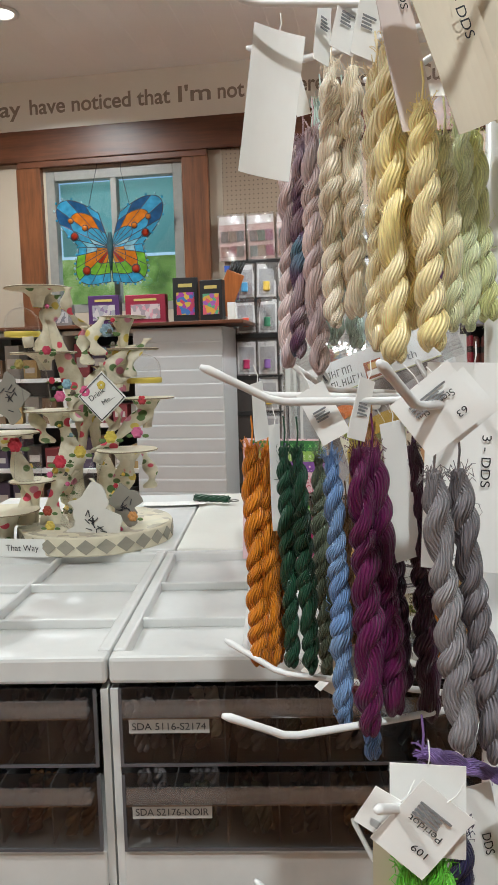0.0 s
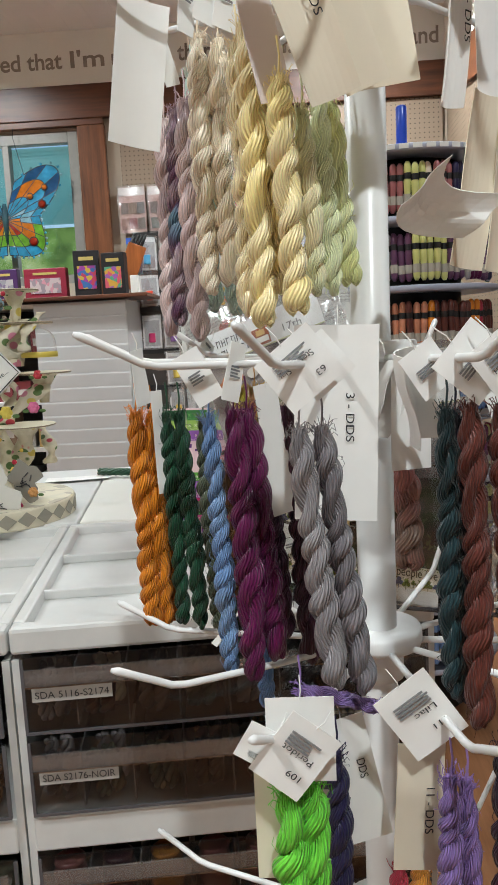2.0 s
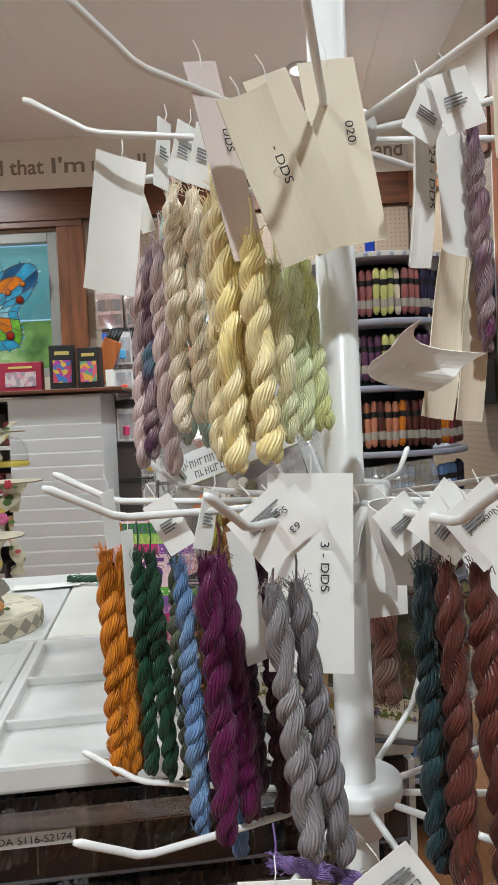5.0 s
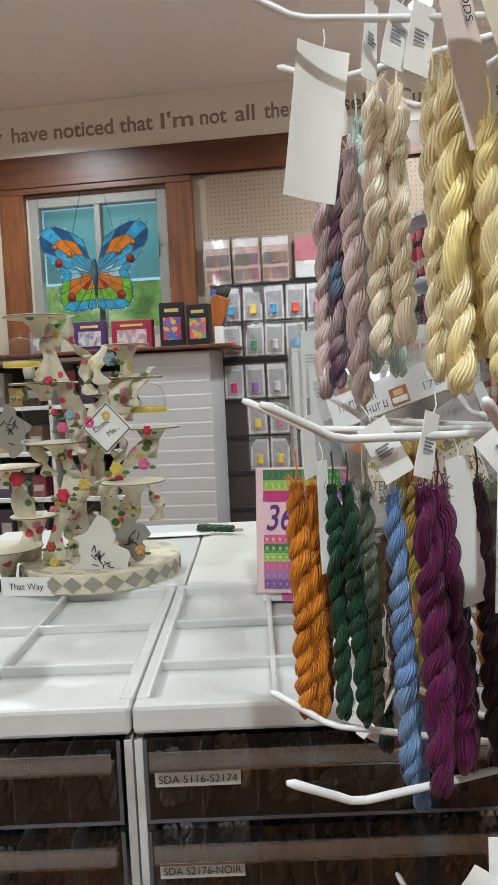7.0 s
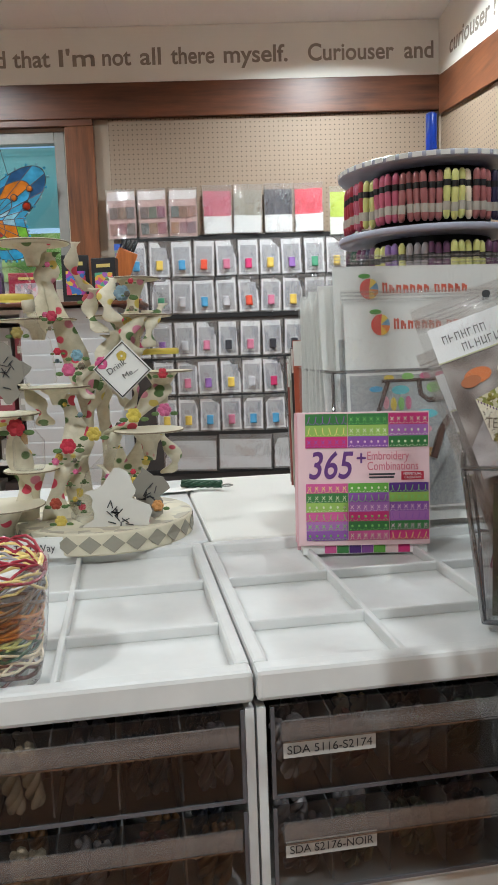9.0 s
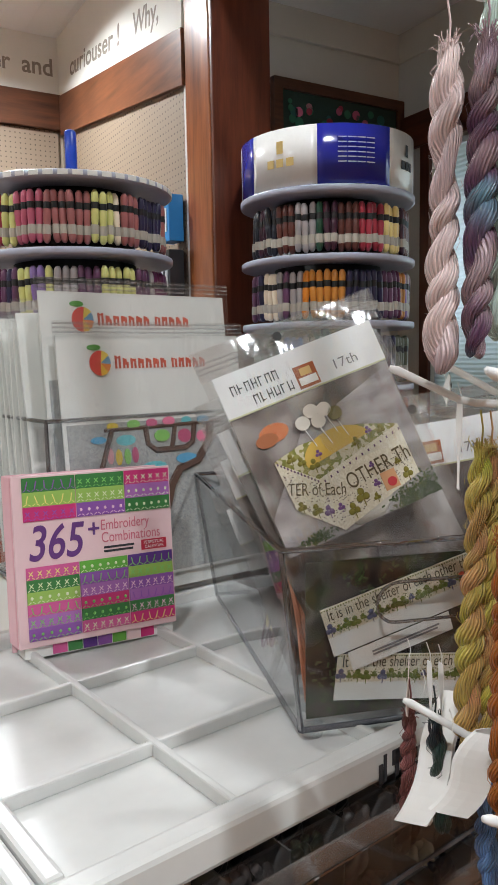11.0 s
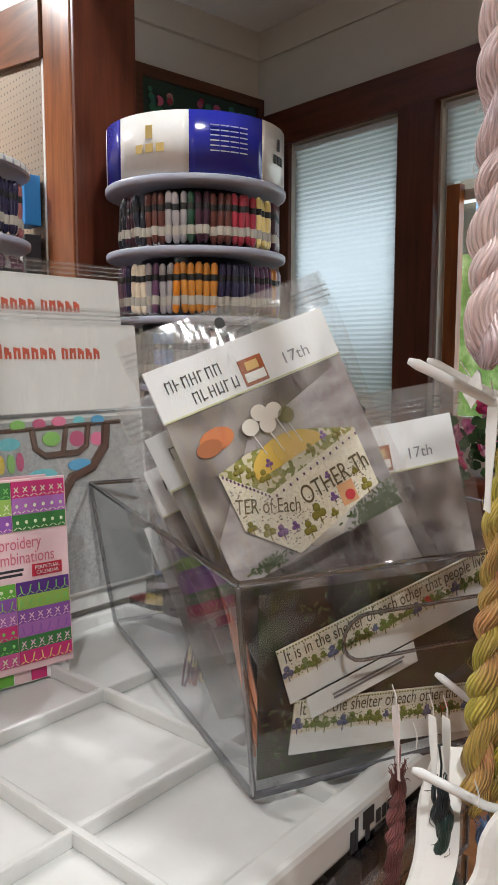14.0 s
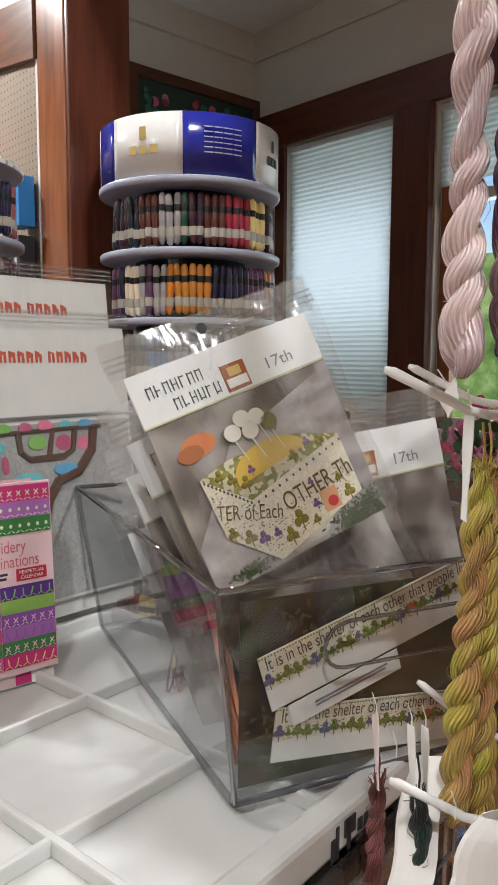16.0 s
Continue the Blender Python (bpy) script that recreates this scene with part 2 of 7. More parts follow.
def add_tube(bm, pts, radius, sides=10, closed_ends=True):
    """A round rod along points; radius is a number or one per point."""
    pts = [Vector(p) for p in pts]
    rad = radius if isinstance(radius, (list, tuple)) else [radius] * len(pts)
    rings, side = [], None
    for i, p in enumerate(pts):
        t = (pts[min(i + 1, len(pts) - 1)] - pts[max(i - 1, 0)]).normalized()
        if side is None:
            side = t.orthogonal().normalized()
        side = (side - t * side.dot(t)).normalized()
        up = t.cross(side)
        rings.append([bm.verts.new(p + (side * math.cos(a) + up * math.sin(a)) * rad[i]) for a in (2 * math.pi * k / sides for k in range(sides))])
    for a, b in zip(rings, rings[1:]):
        for k in range(sides):
            bm.faces.new((a[k], a[(k + 1) % sides], b[(k + 1) % sides], b[k]))
    if closed_ends:
        bm.faces.new(list(reversed(rings[0]))), bm.faces.new(rings[-1])
    return bm


def add_lathe(bm, profile, sides=32, m=None, cap=True):
    rings = []
    for r, z in profile:
        ring = [bm.verts.new((r * math.cos(2 * math.pi * k / sides), r * math.sin(2 * math.pi * k / sides), z)) for k in range(sides)]
        if m:
            for v in ring:
                v.co = m @ v.co
        rings.append(ring)
    for a, b in zip(rings, rings[1:]):
        for k in range(sides):
            bm.faces.new((a[k], a[(k + 1) % sides], b[(k + 1) % sides], b[k]))
    if cap:
        bm.faces.new(list(reversed(rings[0]))), bm.faces.new(rings[-1])
    return bm


def add_sheet(bm, w, h, fn, nu=8, nv=8):
    """A sheet w by h in local x and z, bent by fn(u, v) -> offset, u and v from -0.5 to 0.5."""
    vs = [[bm.verts.new(Vector((u * w, 0, v * h)) + Vector(fn(u, v))) for u in (i / nu - 0.5 for i in range(nu + 1))] for v in (j / nv - 0.5 for j in range(nv + 1))]
    for j in range(nv):
        for i in range(nu):
            bm.faces.new((vs[j][i], vs[j][i + 1], vs[j + 1][i + 1], vs[j + 1][i]))
    return bm


def thicken(bm, t):
    bmesh.ops.recalc_face_normals(bm, faces=bm.faces)
    bmesh.ops.solidify(bm, geom=bm.faces[:], thickness=t)
    return bm


def text_part(words, width, height, material, parent, m, name="lettering", depth=0.0004, align=0.0, label="", bold=0.0, slant=0.0):
    """Lettering in the built-in font, laid in local x and z facing -y, width by capital height (width None: natural)."""
    c = bpy.data.curves.new(name, "FONT")
    c.body, c.size, c.extrude, c.offset, c.shear = words, 1.0, 0.0, bold, slant
    tmp = bpy.data.objects.new(name, c)
    scene.collection.objects.link(tmp)
    bpy.context.view_layer.update()
    me = bpy.data.meshes.new_from_object(tmp.evaluated_get(bpy.context.evaluated_depsgraph_get()))
    bpy.data.objects.remove(tmp)
    co = np.array([v.co for v in me.vertices]) if len(me.vertices) else np.zeros((1, 3))
    lo, hi = co.min(0), co.max(0)
    sy = height / 0.70
    sx = sy if width is None else width / max(1e-6, hi[0] - lo[0])
    for v in me.vertices:
        v.co = ((v.co.x - lo[0]) * sx - align * (hi[0] - lo[0]) * sx, -depth, v.co.y * sy)
    me.materials.clear()
    me.materials.append(material)
    ob = new(name, me)
    ob.parent = parent
    ob.matrix_basis = m
    return tagged(ob, label=label)


def bars_part(w, h, rows, material, parent, m, name="print", seed=0):
    """Unreadable print as plain bars in a w by h field, facing -y."""
    rng = random.Random(seed)
    bm = bmesh.new()
    for k in range(rows):
        z = h / 2 - (k + 0.5) * h / rows
        ln = w * rng.uniform(0.6, 1.0)
        add_box(bm, -w / 2, -w / 2 + ln, -0.0006, -0.0003, z - h / rows * 0.28, z + h / rows * 0.28)
    ob = part(name, bm, material, parent)
    ob.matrix_basis = m
    return ob


# ---------------------------------------------------------------- the room
WY, WX = 4.35, 1.12          # back wall, side wall with pegboard
CEIL = 3.05


def structure(name, bm, mat, label, category):
    return tagged(part(name, bm, mat), label, category, kind="structure")


structure("floor", boxm(-3.2, 6.2, -2.5, 6.0, -0.1, 0.0), M_floor, "brown wooden shop floor", "floor")
bm = bmesh.new()
for k in range(32):
    x = -3.2 + k * 0.142
    add_box(bm, x, x + 0.1412, -2.5, 6.0, CEIL, CEIL + 0.02)
add_box(bm, -3.2, 1.34, -2.5, 6.0, CEIL + 0.004, CEIL + 0.05)
structure("ceiling", bm, M_ceiling, "white painted plank ceiling", "ceiling")
# back wall with the window opening
WIN = (-1.775, -0.942, 1.70, 2.535)
bm = bmesh.new()
add_box(bm, -3.2, WIN[0], WY, WY + 0.15, 0, CEIL)
add_box(bm, WIN[1], 6.2, WY, WY + 0.15, 0, CEIL)
add_box(bm, WIN[0], WIN[1], WY, WY + 0.15, 0, WIN[2])
add_box(bm, WIN[0], WIN[1], WY, WY + 0.15, WIN[3], CEIL)
structure("wall_north", bm, M_wall, "beige shop wall behind the displays", "wall")
structure("wall_west", boxm(-3.35, -3.2, -2.5, 6.0, 0, CEIL), M_plaster, "cream plaster side wall", "wall")
structure("wall_south", boxm(-3.35, 6.35, -2.65, -2.5, 0, CEIL + 0.3), M_plaster, "cream plaster rear wall", "wall")
# partition with pegboard, ending in a wooden post
structure("wall_partition", boxm(WX, WX + 0.18, 2.68, WY, 0, CEIL), M_wall, "beige partition wall", "wall")
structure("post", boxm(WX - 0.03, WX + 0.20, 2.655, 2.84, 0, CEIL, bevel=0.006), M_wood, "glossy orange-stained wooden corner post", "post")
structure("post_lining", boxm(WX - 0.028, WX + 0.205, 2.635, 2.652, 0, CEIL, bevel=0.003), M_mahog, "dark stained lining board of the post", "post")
# friezes, beams
structure("frieze_north", boxm(-3.2, WX - 0.02, WY - 0.03, WY - 0.003, 2.765, CEIL - 0.002), M_frieze, "cream frieze with old-style lettering", "frieze")
bm = bmesh.new()
add_box(bm, WX - 0.035, WX - 0.003, 2.845, WY - 0.031, 2.765, CEIL - 0.002)
for v in bm.verts:
    if v.co.z < 2.9:
        v.co.z -= 0.135 * (WY - v.co.y)
structure("frieze_east", bm, M_frieze, "cream frieze with old-style lettering", "frieze")
structure("beam_north", boxm(-3.2, WX - 0.02, WY - 0.045, WY - 0.004, 2.585, 2.764, bevel=0.004), M_wood_x, "dark stained board under the frieze", "trim")
bm = bmesh.new()
add_box(bm, WX - 0.04, WX - 0.004, 2.845, WY - 0.046, 2.565, 2.762)
for v in bm.verts:
    v.co.z -= 0.135 * (WY - v.co.y)
structure("beam_east", bm, M_wood_y, "stained board under the frieze", "trim")

w = Net("pegboard")
v = w.coords((1, 1, 1))
sep = w.add("ShaderNodeSeparateXYZ")
w.link(v, sep.inputs[0])
dist = []
for axis in (0, 1, 2):
    m1 = w.add("ShaderNodeMath", operation="MULTIPLY")
    w.link(sep.outputs[axis], m1.inputs[0])
    m1.inputs[1].default_value = 1 / 0.0254
    m2 = w.add("ShaderNodeMath", operation="FRACT")
    w.link(m1.outputs[0], m2.inputs[0])
    m3 = w.add("ShaderNodeMath", operation="SUBTRACT")
    w.link(m2.outputs[0], m3.inputs[0])
    m3.inputs[1].default_value = 0.5
    m4 = w.add("ShaderNodeMath", operation="POWER")
    w.link(m3.outputs[0], m4.inputs[0])
    m4.inputs[1].default_value = 2.0
    dist.append(m4.outputs[0])


def peg_mat(name, a, b):
    s = w.add("ShaderNodeMath", operation="ADD")
    w.link(dist[a], s.inputs[0]), w.link(dist[b], s.inputs[1])
    c = w.add("ShaderNodeMath", operation="LESS_THAN")
    w.link(s.outputs[0], c.inputs[0])
    c.inputs[1].default_value = 0.020
    w.base(w.ramp(c.outputs[0], (0.0, (0.27, 0.20, 0.14)), (1.0, (0.09, 0.065, 0.045))))
    mat = w.set(0.6)
    mat.name = name
    return mat


M_peg = peg_mat("pegboard_x", 0, 2)
M_peg_y = M_peg.copy()
M_peg_y.name = "pegboard_y"
nt = M_peg_y.node_tree
adds = [n for n in nt.nodes if n.type == "MATH" and n.operation == "ADD"]
pows = [n for n in nt.nodes if n.type == "MATH" and n.operation == "POWER"]
nt.links.new(pows[1].outputs[0], adds[0].inputs[0])
tagged(part("pegboard", boxm(-0.70, WX - 0.045, WY - 0.02, WY - 0.006, 0.5, 2.583), M_peg), "brown perforated hardboard panel on the wall", "pegboard")
bm = bmesh.new()
add_box(bm, WX - 0.02, WX - 0.004, 2.86, WY - 0.022, 0.6, 2.55)
for vert in bm.verts:
    if vert.co.z > 2:
        vert.co.z -= 0.125 * (WY - vert.co.y) - 0.02
tagged(part("pegboard", bm, M_peg_y), "brown perforated hardboard panel beside the post", "pegboard")
tagged(part("pegboard_edge", boxm(WX - 0.026, WX - 0.003, 2.845, 2.858, 0.6, 2.40), M_lid), "pale edging strip of the perforated panel", "trim", kind="structure")

# lettering of the friezes
sign = thing("frieze_lettering", pose(0, WY - 0.031, 0), "grey-brown old-style lettering on the cream frieze", "lettering")
for word, x0, x1 in (('may', -2.138, -1.893), ('have', -1.838, -1.618), ('noticed', -1.577, -1.219), ('that', -1.182, -0.985), ("I'm", -0.939, -0.75), ('not', -0.71, -0.558), ('all', -0.51, -0.399), ('there', -0.347, -0.116), ('myself.', -0.066, 0.274), ('Curiouser', 0.383, 0.843), ('and', 0.899, 1.056)):
    text_part(word, x1 - x0, 0.085, M_gold_ink, sign, pose(x0, 0, 2.855), "word", bold=0.018)
side = thing("frieze_lettering", pose(WX - 0.036, 4.12, 2.80, 0, 0, -90) @ pose(0, 0, 0, 0, 7.5, 0), "grey-brown old-style lettering on the cream frieze", "lettering")
text_part("curiouser !", 0.68, 0.085, M_gold_ink, side, pose(0, 0, 0), "word", bold=0.018)
text_part("Why,", 0.26, 0.085, M_gold_ink, side, pose(0.83, 0, 0), "word", bold=0.018)

# far room beyond the post
structure("wall_far_north", boxm(WX + 0.18, 3.0, 3.85, 3.98, 0, 3.3), M_plaster, "cream board wall of the next room", "wall")
structure("ceiling_far", boxm(WX + 0.2, 6.2, -2.5, 3.98, 3.262, 3.30), M_ceiling, "white ceiling of the next room", "ceiling")
structure("wall_outer_east", boxm(6.2, 6.35, -2.5, 6.0, 0, 0.9), M_plaster, "low garden wall outside", "wall")
structure("header", boxm(WX - 0.02, WX + 0.20, -2.5, 2.654, 2.66, 3.262), M_wood_y, "dark stained header board over the wide opening", "trim")

# window wall of the next room
FX = 3.0
bm = bmesh.new()
add_box(bm, FX, FX + 0.15, 3.57, 3.85, 0, 3.262)
add_box(bm, FX, FX + 0.15, 2.56, 2.797, 0, 3.262)
add_box(bm, FX, FX + 0.15, -2.5, 1.30, 0, 3.262)
add_box(bm, FX, FX + 0.15, 2.797, 3.57, 0, 1.02)
add_box(bm, FX, FX + 0.15, 2.797, 3.57, 2.57, 3.262)
add_box(bm, FX, FX + 0.15, 1.30, 2.56, 0, 1.02)
add_box(bm, FX, FX + 0.15, 1.30, 2.56, 2.57, 3.262)
structure("wall_east", bm, M_plaster, "cream wall with two windows", "wall")
structure("beam_east_room", boxm(FX - 0.035, FX - 0.003, 0.0, 3.848, 2.575, 2.765, bevel=0.005), M_mahog_y, "glossy dark red-brown beam over the windows", "trim")
structure("window_post", boxm(FX - 0.05, FX - 0.003, 2.567, 2.787, 0.0, 2.574, bevel=0.006), M_mahog, "glossy dark red-brown post between windows", "trim")
structure("window_jamb", boxm(FX - 0.03, FX - 0.003, 3.562, 3.637, 0.9, 2.574, bevel=0.004), M_mahog, "dark red-brown window jamb", "trim")
structure("moulding", boxm(1.32, FX - 0.003, 3.82, 3.847, 3.09, 3.115), M_plaster, "thin plaster moulding", "trim")
structure("moulding_east", boxm(FX - 0.02, FX - 0.003, -2.4, 3.818, 3.09, 3.115), M_plaster, "thin plaster moulding", "trim")

wb = Net("blind_cloth")
wb.base((0.72, 0.76, 0.77))
wb.p.inputs["Transmission Weight"].default_value = 0.0
tr = wb.add("ShaderNodeBsdfTranslucent")
tr.inputs[0].default_value = (0.80, 0.82, 0.85, 1)
mx = wb.add("ShaderNodeMixShader", i_Fac=0.55)
wb.link(wb.p.outputs[0], mx.inputs[1]), wb.link(tr.outputs[0], mx.inputs[2])
wb.link(mx.outputs[0], wb.n["Material Output"].inputs[0])
M_cloth = wb.set(0.8)


def window(name, x, y0, y1, z0, z1, blind_to, label):
    t = thing(name, pose(x, 0, 0), label, "window", kind="structure")
    part("window_frame", add_box(add_box(add_box(add_box(bmesh.new(), 0.04, 0.09, y0, y0 + 0.045, z0, z1), 0.04, 0.09, y1 - 0.045, y1, z0, z1), 0.04, 0.09, y0 + 0.045, y1 - 0.045, z0, z0 + 0.05), 0.04, 0.09, y0 + 0.045, y1 - 0.045, z1 - 0.045, z1), M_lid, t)
    g = part("pane", boxm(0.062, 0.066, y0 + 0.046, y1 - 0.046, z0 + 0.051, z1 - 0.046), M_glass, t)
    g.visible_shadow = False
    bm = bmesh.new()
    n = int((z1 - 0.03 - blind_to) / 0.013)
    for k in range(n):
        z = z1 - 0.03 - (k + 1) * 0.013
        a, b = (0.016, 0.020) if k % 2 else (0.020, 0.016)
        vs = [bm.verts.new(p) for p in ((a, y0 + 0.012, z + 0.013), (a, y1 - 0.012, z + 0.013), (b, y1 - 0.012, z), (b, y0 + 0.012, z))]
        bm.faces.new(vs)
    bl = part("blind", bm, M_cloth, t, "white pleated blind glowing with daylight")
    part("head_rail", boxm(0.004, 0.036, y0 + 0.008, y1 - 0.008, z1 - 0.03, z1 - 0.002), M_blind, t)
    return t


window("window_2", FX, 2.80, 3.565, 1.03, 2.56, 1.08, "tall window with a white pleated blind drawn down")
window("window_3", FX, 1.31, 2.555, 1.03, 2.56, 2.18, "window with its blind half up and greenery outside")
structure("window_rail", boxm(FX + 0.03, FX + 0.10, 1.32, 2.55, 2.10, 2.15), M_lid, "pale sash rail", "trim")
structure("window_stile", boxm(FX - 0.02, FX + 0.02, 2.44, 2.51, 1.03, 2.17), M_wood, "orange-brown window stile", "trim")

# backdrop boards emit mottled green in place of sunlight on foliage
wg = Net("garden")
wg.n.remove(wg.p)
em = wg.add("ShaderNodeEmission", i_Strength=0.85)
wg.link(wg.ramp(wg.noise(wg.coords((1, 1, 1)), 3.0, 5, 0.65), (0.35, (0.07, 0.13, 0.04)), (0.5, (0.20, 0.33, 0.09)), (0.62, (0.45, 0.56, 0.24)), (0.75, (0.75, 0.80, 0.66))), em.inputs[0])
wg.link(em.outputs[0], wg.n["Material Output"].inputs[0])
M_garden_glow = wg.mat
structure("backdrop", boxm(6.0, 6.05, -1.5, 6.0, -0.2, 2.3), M_garden_glow, "glowing backdrop coloured as a sunlit green garden", "garden")
structure("backdrop_north", boxm(-4.5, 1.0, 6.6, 6.65, -0.2, 2.35), M_garden_glow, "glowing backdrop coloured as a sunlit green garden", "garden")
structure("ground", boxm(-30, 30, -30, 30, -0.25, -0.15), plain("lawn", (0.10, 0.16, 0.05), 0.9, var=0.4, scale=2), "lawn around the shop", "ground")

# daylight that falls on the blinds from outside
for y, z, wd, ht, watts in ((3.15, 1.85, 0.74, 1.5, 7), (1.9, 1.6, 1.1, 1.0, 8)):
    d = bpy.data.lights.new("window_daylight", "AREA")
    d.shape, d.size, d.size_y, d.energy, d.color = "RECTANGLE", ht, wd, watts, (0.86, 0.95, 1.0)
    new("window_daylight", d).matrix_world = look((FX + 0.30, y, z), (FX, y, z))
d = bpy.data.lights.new("window_daylight", "AREA")
d.shape, d.size, d.size_y, d.energy, d.color = "RECTANGLE", 0.8, 0.8, 2.5, (0.86, 0.95, 1.0)
new("window_daylight", d).matrix_world = look((-1.33, WY + 0.35, 2.25), (-1.33, WY, 2.15))
# butterfly window
M_alu = plain("grey_window_frame", (0.23, 0.22, 0.20), 0.45)
M_teal = plain("teal_blind", (0.12, 0.42, 0.42), 0.6)
wt = thing("window_1", pose(0, WY, 0), "grey-framed window with a teal blind behind glass", "window", kind="structure")
x0, x1, z0, z1 = WIN
bm = bmesh.new()
for a, b, c, d in ((x0, x0 + 0.055, z0, z1), (x1 - 0.055, x1, z0, z1), (x0 + 0.055, x1 - 0.055, z1 - 0.06, z1), (x0 + 0.055, x1 - 0.055, z0, z0 + 0.05), ((x0 + x1) / 2 - 0.018, (x0 + x1) / 2 + 0.018, z0 + 0.05, z1 - 0.06)):
    add_box(bm, a, b, 0.0, 0.06, c, d, bevel=0.003)
part("window_frame", bm, M_alu, wt)
for a, b in ((x0 + 0.055, (x0 + x1) / 2 - 0.018), ((x0 + x1) / 2 + 0.018, x1 - 0.055)):
    p = part("pane", boxm(a, b, 0.028, 0.032, z0 + 0.05, z1 - 0.06), M_glass, wt)
    p.visible_shadow = False
wtb = Net("teal_cloth")
wtb.n.remove(wtb.p)
tt, td, tm = wtb.add("ShaderNodeBsdfTranslucent"), wtb.add("ShaderNodeBsdfDiffuse"), wtb.add("ShaderNodeMixShader", i_Fac=0.6)
tt.inputs[0].default_value, td.inputs[0].default_value = (0.26, 0.50, 0.51, 1), (0.24, 0.42, 0.43, 1)
wtb.link(td.outputs[0], tm.inputs[1]), wtb.link(tt.outputs[0], tm.inputs[2]), wtb.link(tm.outputs[0], wtb.n["Material Output"].inputs[0])
bm = bmesh.new()
for k in range(22):
    z = z1 - 0.06 - k * 0.0195
    bm.faces.new([bm.verts.new(p) for p in ((x0 + 0.05, 0.085, z), (x1 - 0.05, 0.085, z), (x1 - 0.05, 0.100, z - 0.0195), (x0 + 0.05, 0.100, z - 0.0195))])
part("blind", bm, wtb.mat, wt, "teal slatted blind")
# wide stained casing round it
M_wood_d = wood("dark_stained_wood", (0.05, 0.018, 0.008), (0.23, 0.085, 0.032), "z", 0.35)
cs = thing("window_casing", pose(0, WY - 0.03, 0), "wide dark brown stained window casing", "casing", kind="structure")
part("casing_head", boxm(x0 - 0.16, x1 + 0.16, -0.01, 0.026, z1 + 0.015, 2.584, bevel=0.003), M_wood_x, cs)
part("casing_side", boxm(x0 - 0.165, x0 - 0.012, -0.014, 0.026, 1.62, z1 + 0.013, bevel=0.003), M_wood_d, cs)
part("casing_side", boxm(x1 + 0.012, x1 + 0.165, -0.014, 0.026, 1.62, z1 + 0.013, bevel=0.003), M_wood_d, cs)

# ---------------------------------------------------------------- lamps in the ceiling
M_bulb = glow("lamp_glow", (1.0, 0.95, 0.86), 9.0)


def downlight(x, y, watts, z=CEIL):
    t = thing("ceiling_spotlight", pose(x, y, z), "white recessed ceiling spotlight, switched on", "ceiling light", "ceiling spotlights")
    part("ring", add_lathe(bmesh.new(), [(0.055, -0.001), (0.078, -0.004), (0.080, -0.010), (0.066, -0.014), (0.055, -0.012)], 28, cap=False), M_rod, t, smooth=True)
    part("bulb", add_lathe(bmesh.new(), [(0.001, -0.016), (0.030, -0.014), (0.053, -0.006), (0.054, -0.002)], 24), M_bulb, t, smooth=True)
    lamp("spot", "AREA", pose(x, y, z - 0.03), watts, (1.0, 0.975, 0.945), 0.12)


# the last four are added out of view to fill counter and rack fronts
for x, y, watts in ((0.455, 3.62, 36), (-1.57, 3.50, 34), (-0.95, 2.05, 16), (0.95, 1.75, 10), (-1.1, -0.5, 27), (0.55, -0.85, 30)):
    downlight(x, y, watts)

# ---------------------------------------------------------------- drawer cabinets with tray tops
CA = 8.0
COUNTER = pose(-0.076, 0.637, 1.101, 0, 0, CA)
M_spool = [silk(["amber"]), silk(["rust"]), silk(["brown"]), silk(["grey"]), silk(["cream"]), silk(["dpurple"]), silk(["sage_d"]), silk(["rose"])]


def spool_bm(r, h):
    """A small reel wound with thread, lying on its side."""
    return add_lathe(bmesh.new(), [(r * 0.7, 0), (r * 0.95, h * 0.06), (r * 0.8, h * 0.12), (r, h * 0.3), (r, h * 0.7), (r * 0.8, h * 0.88), (r * 0.95, h * 0.94), (r * 0.7, h)], 14)


SPOOL_MESH = []
for mat in M_spool:
    ob = part("spool_mould", spool_bm(0.017, 0.05), mat, smooth=True)
    SPOOL_MESH.append(ob.data)
    bpy.data.objects.remove(ob)


def coil_mesh(mat, seed):
    """Two short hanks of thread, each of strands twisted together."""
    rng = random.Random(seed)
    bm = bmesh.new()
    for k in range(6):
        ph, tw, dx = k * 2.1 + rng.uniform(0, 0.6), rng.uniform(190, 260), (k % 2 - 0.5) * 0.015
        pts = [(dx + 0.0042 * math.cos(ph + tw * z), 0.0042 * math.sin(ph + tw * z) + 0.0005 * k, z) for z in (-0.024 + 0.048 * j / 18 for j in range(19))]
        add_tube(bm, pts, [0.0018] + [0.0034] * 17 + [0.0018], 7)
    ob = part("coil_mould", bm, mat, smooth=True)
    me = ob.data
    bpy.data.objects.remove(ob)
    return me


COILS = [coil_mesh(silk([c]), k) for k, c in enumerate(("grey_l", "brown", "sage_d", "ink", "grey", "rust", "cream_d", "grey_d", "ink", "grey_l"))]


M_divider = clear("clear_divider", (0.72, 0.71, 0.70), 0.1, gloss=0.12, haze=0.32)
M_tape = plain("label_tape", (0.50, 0.49, 0.46), 0.5, var=0.05)


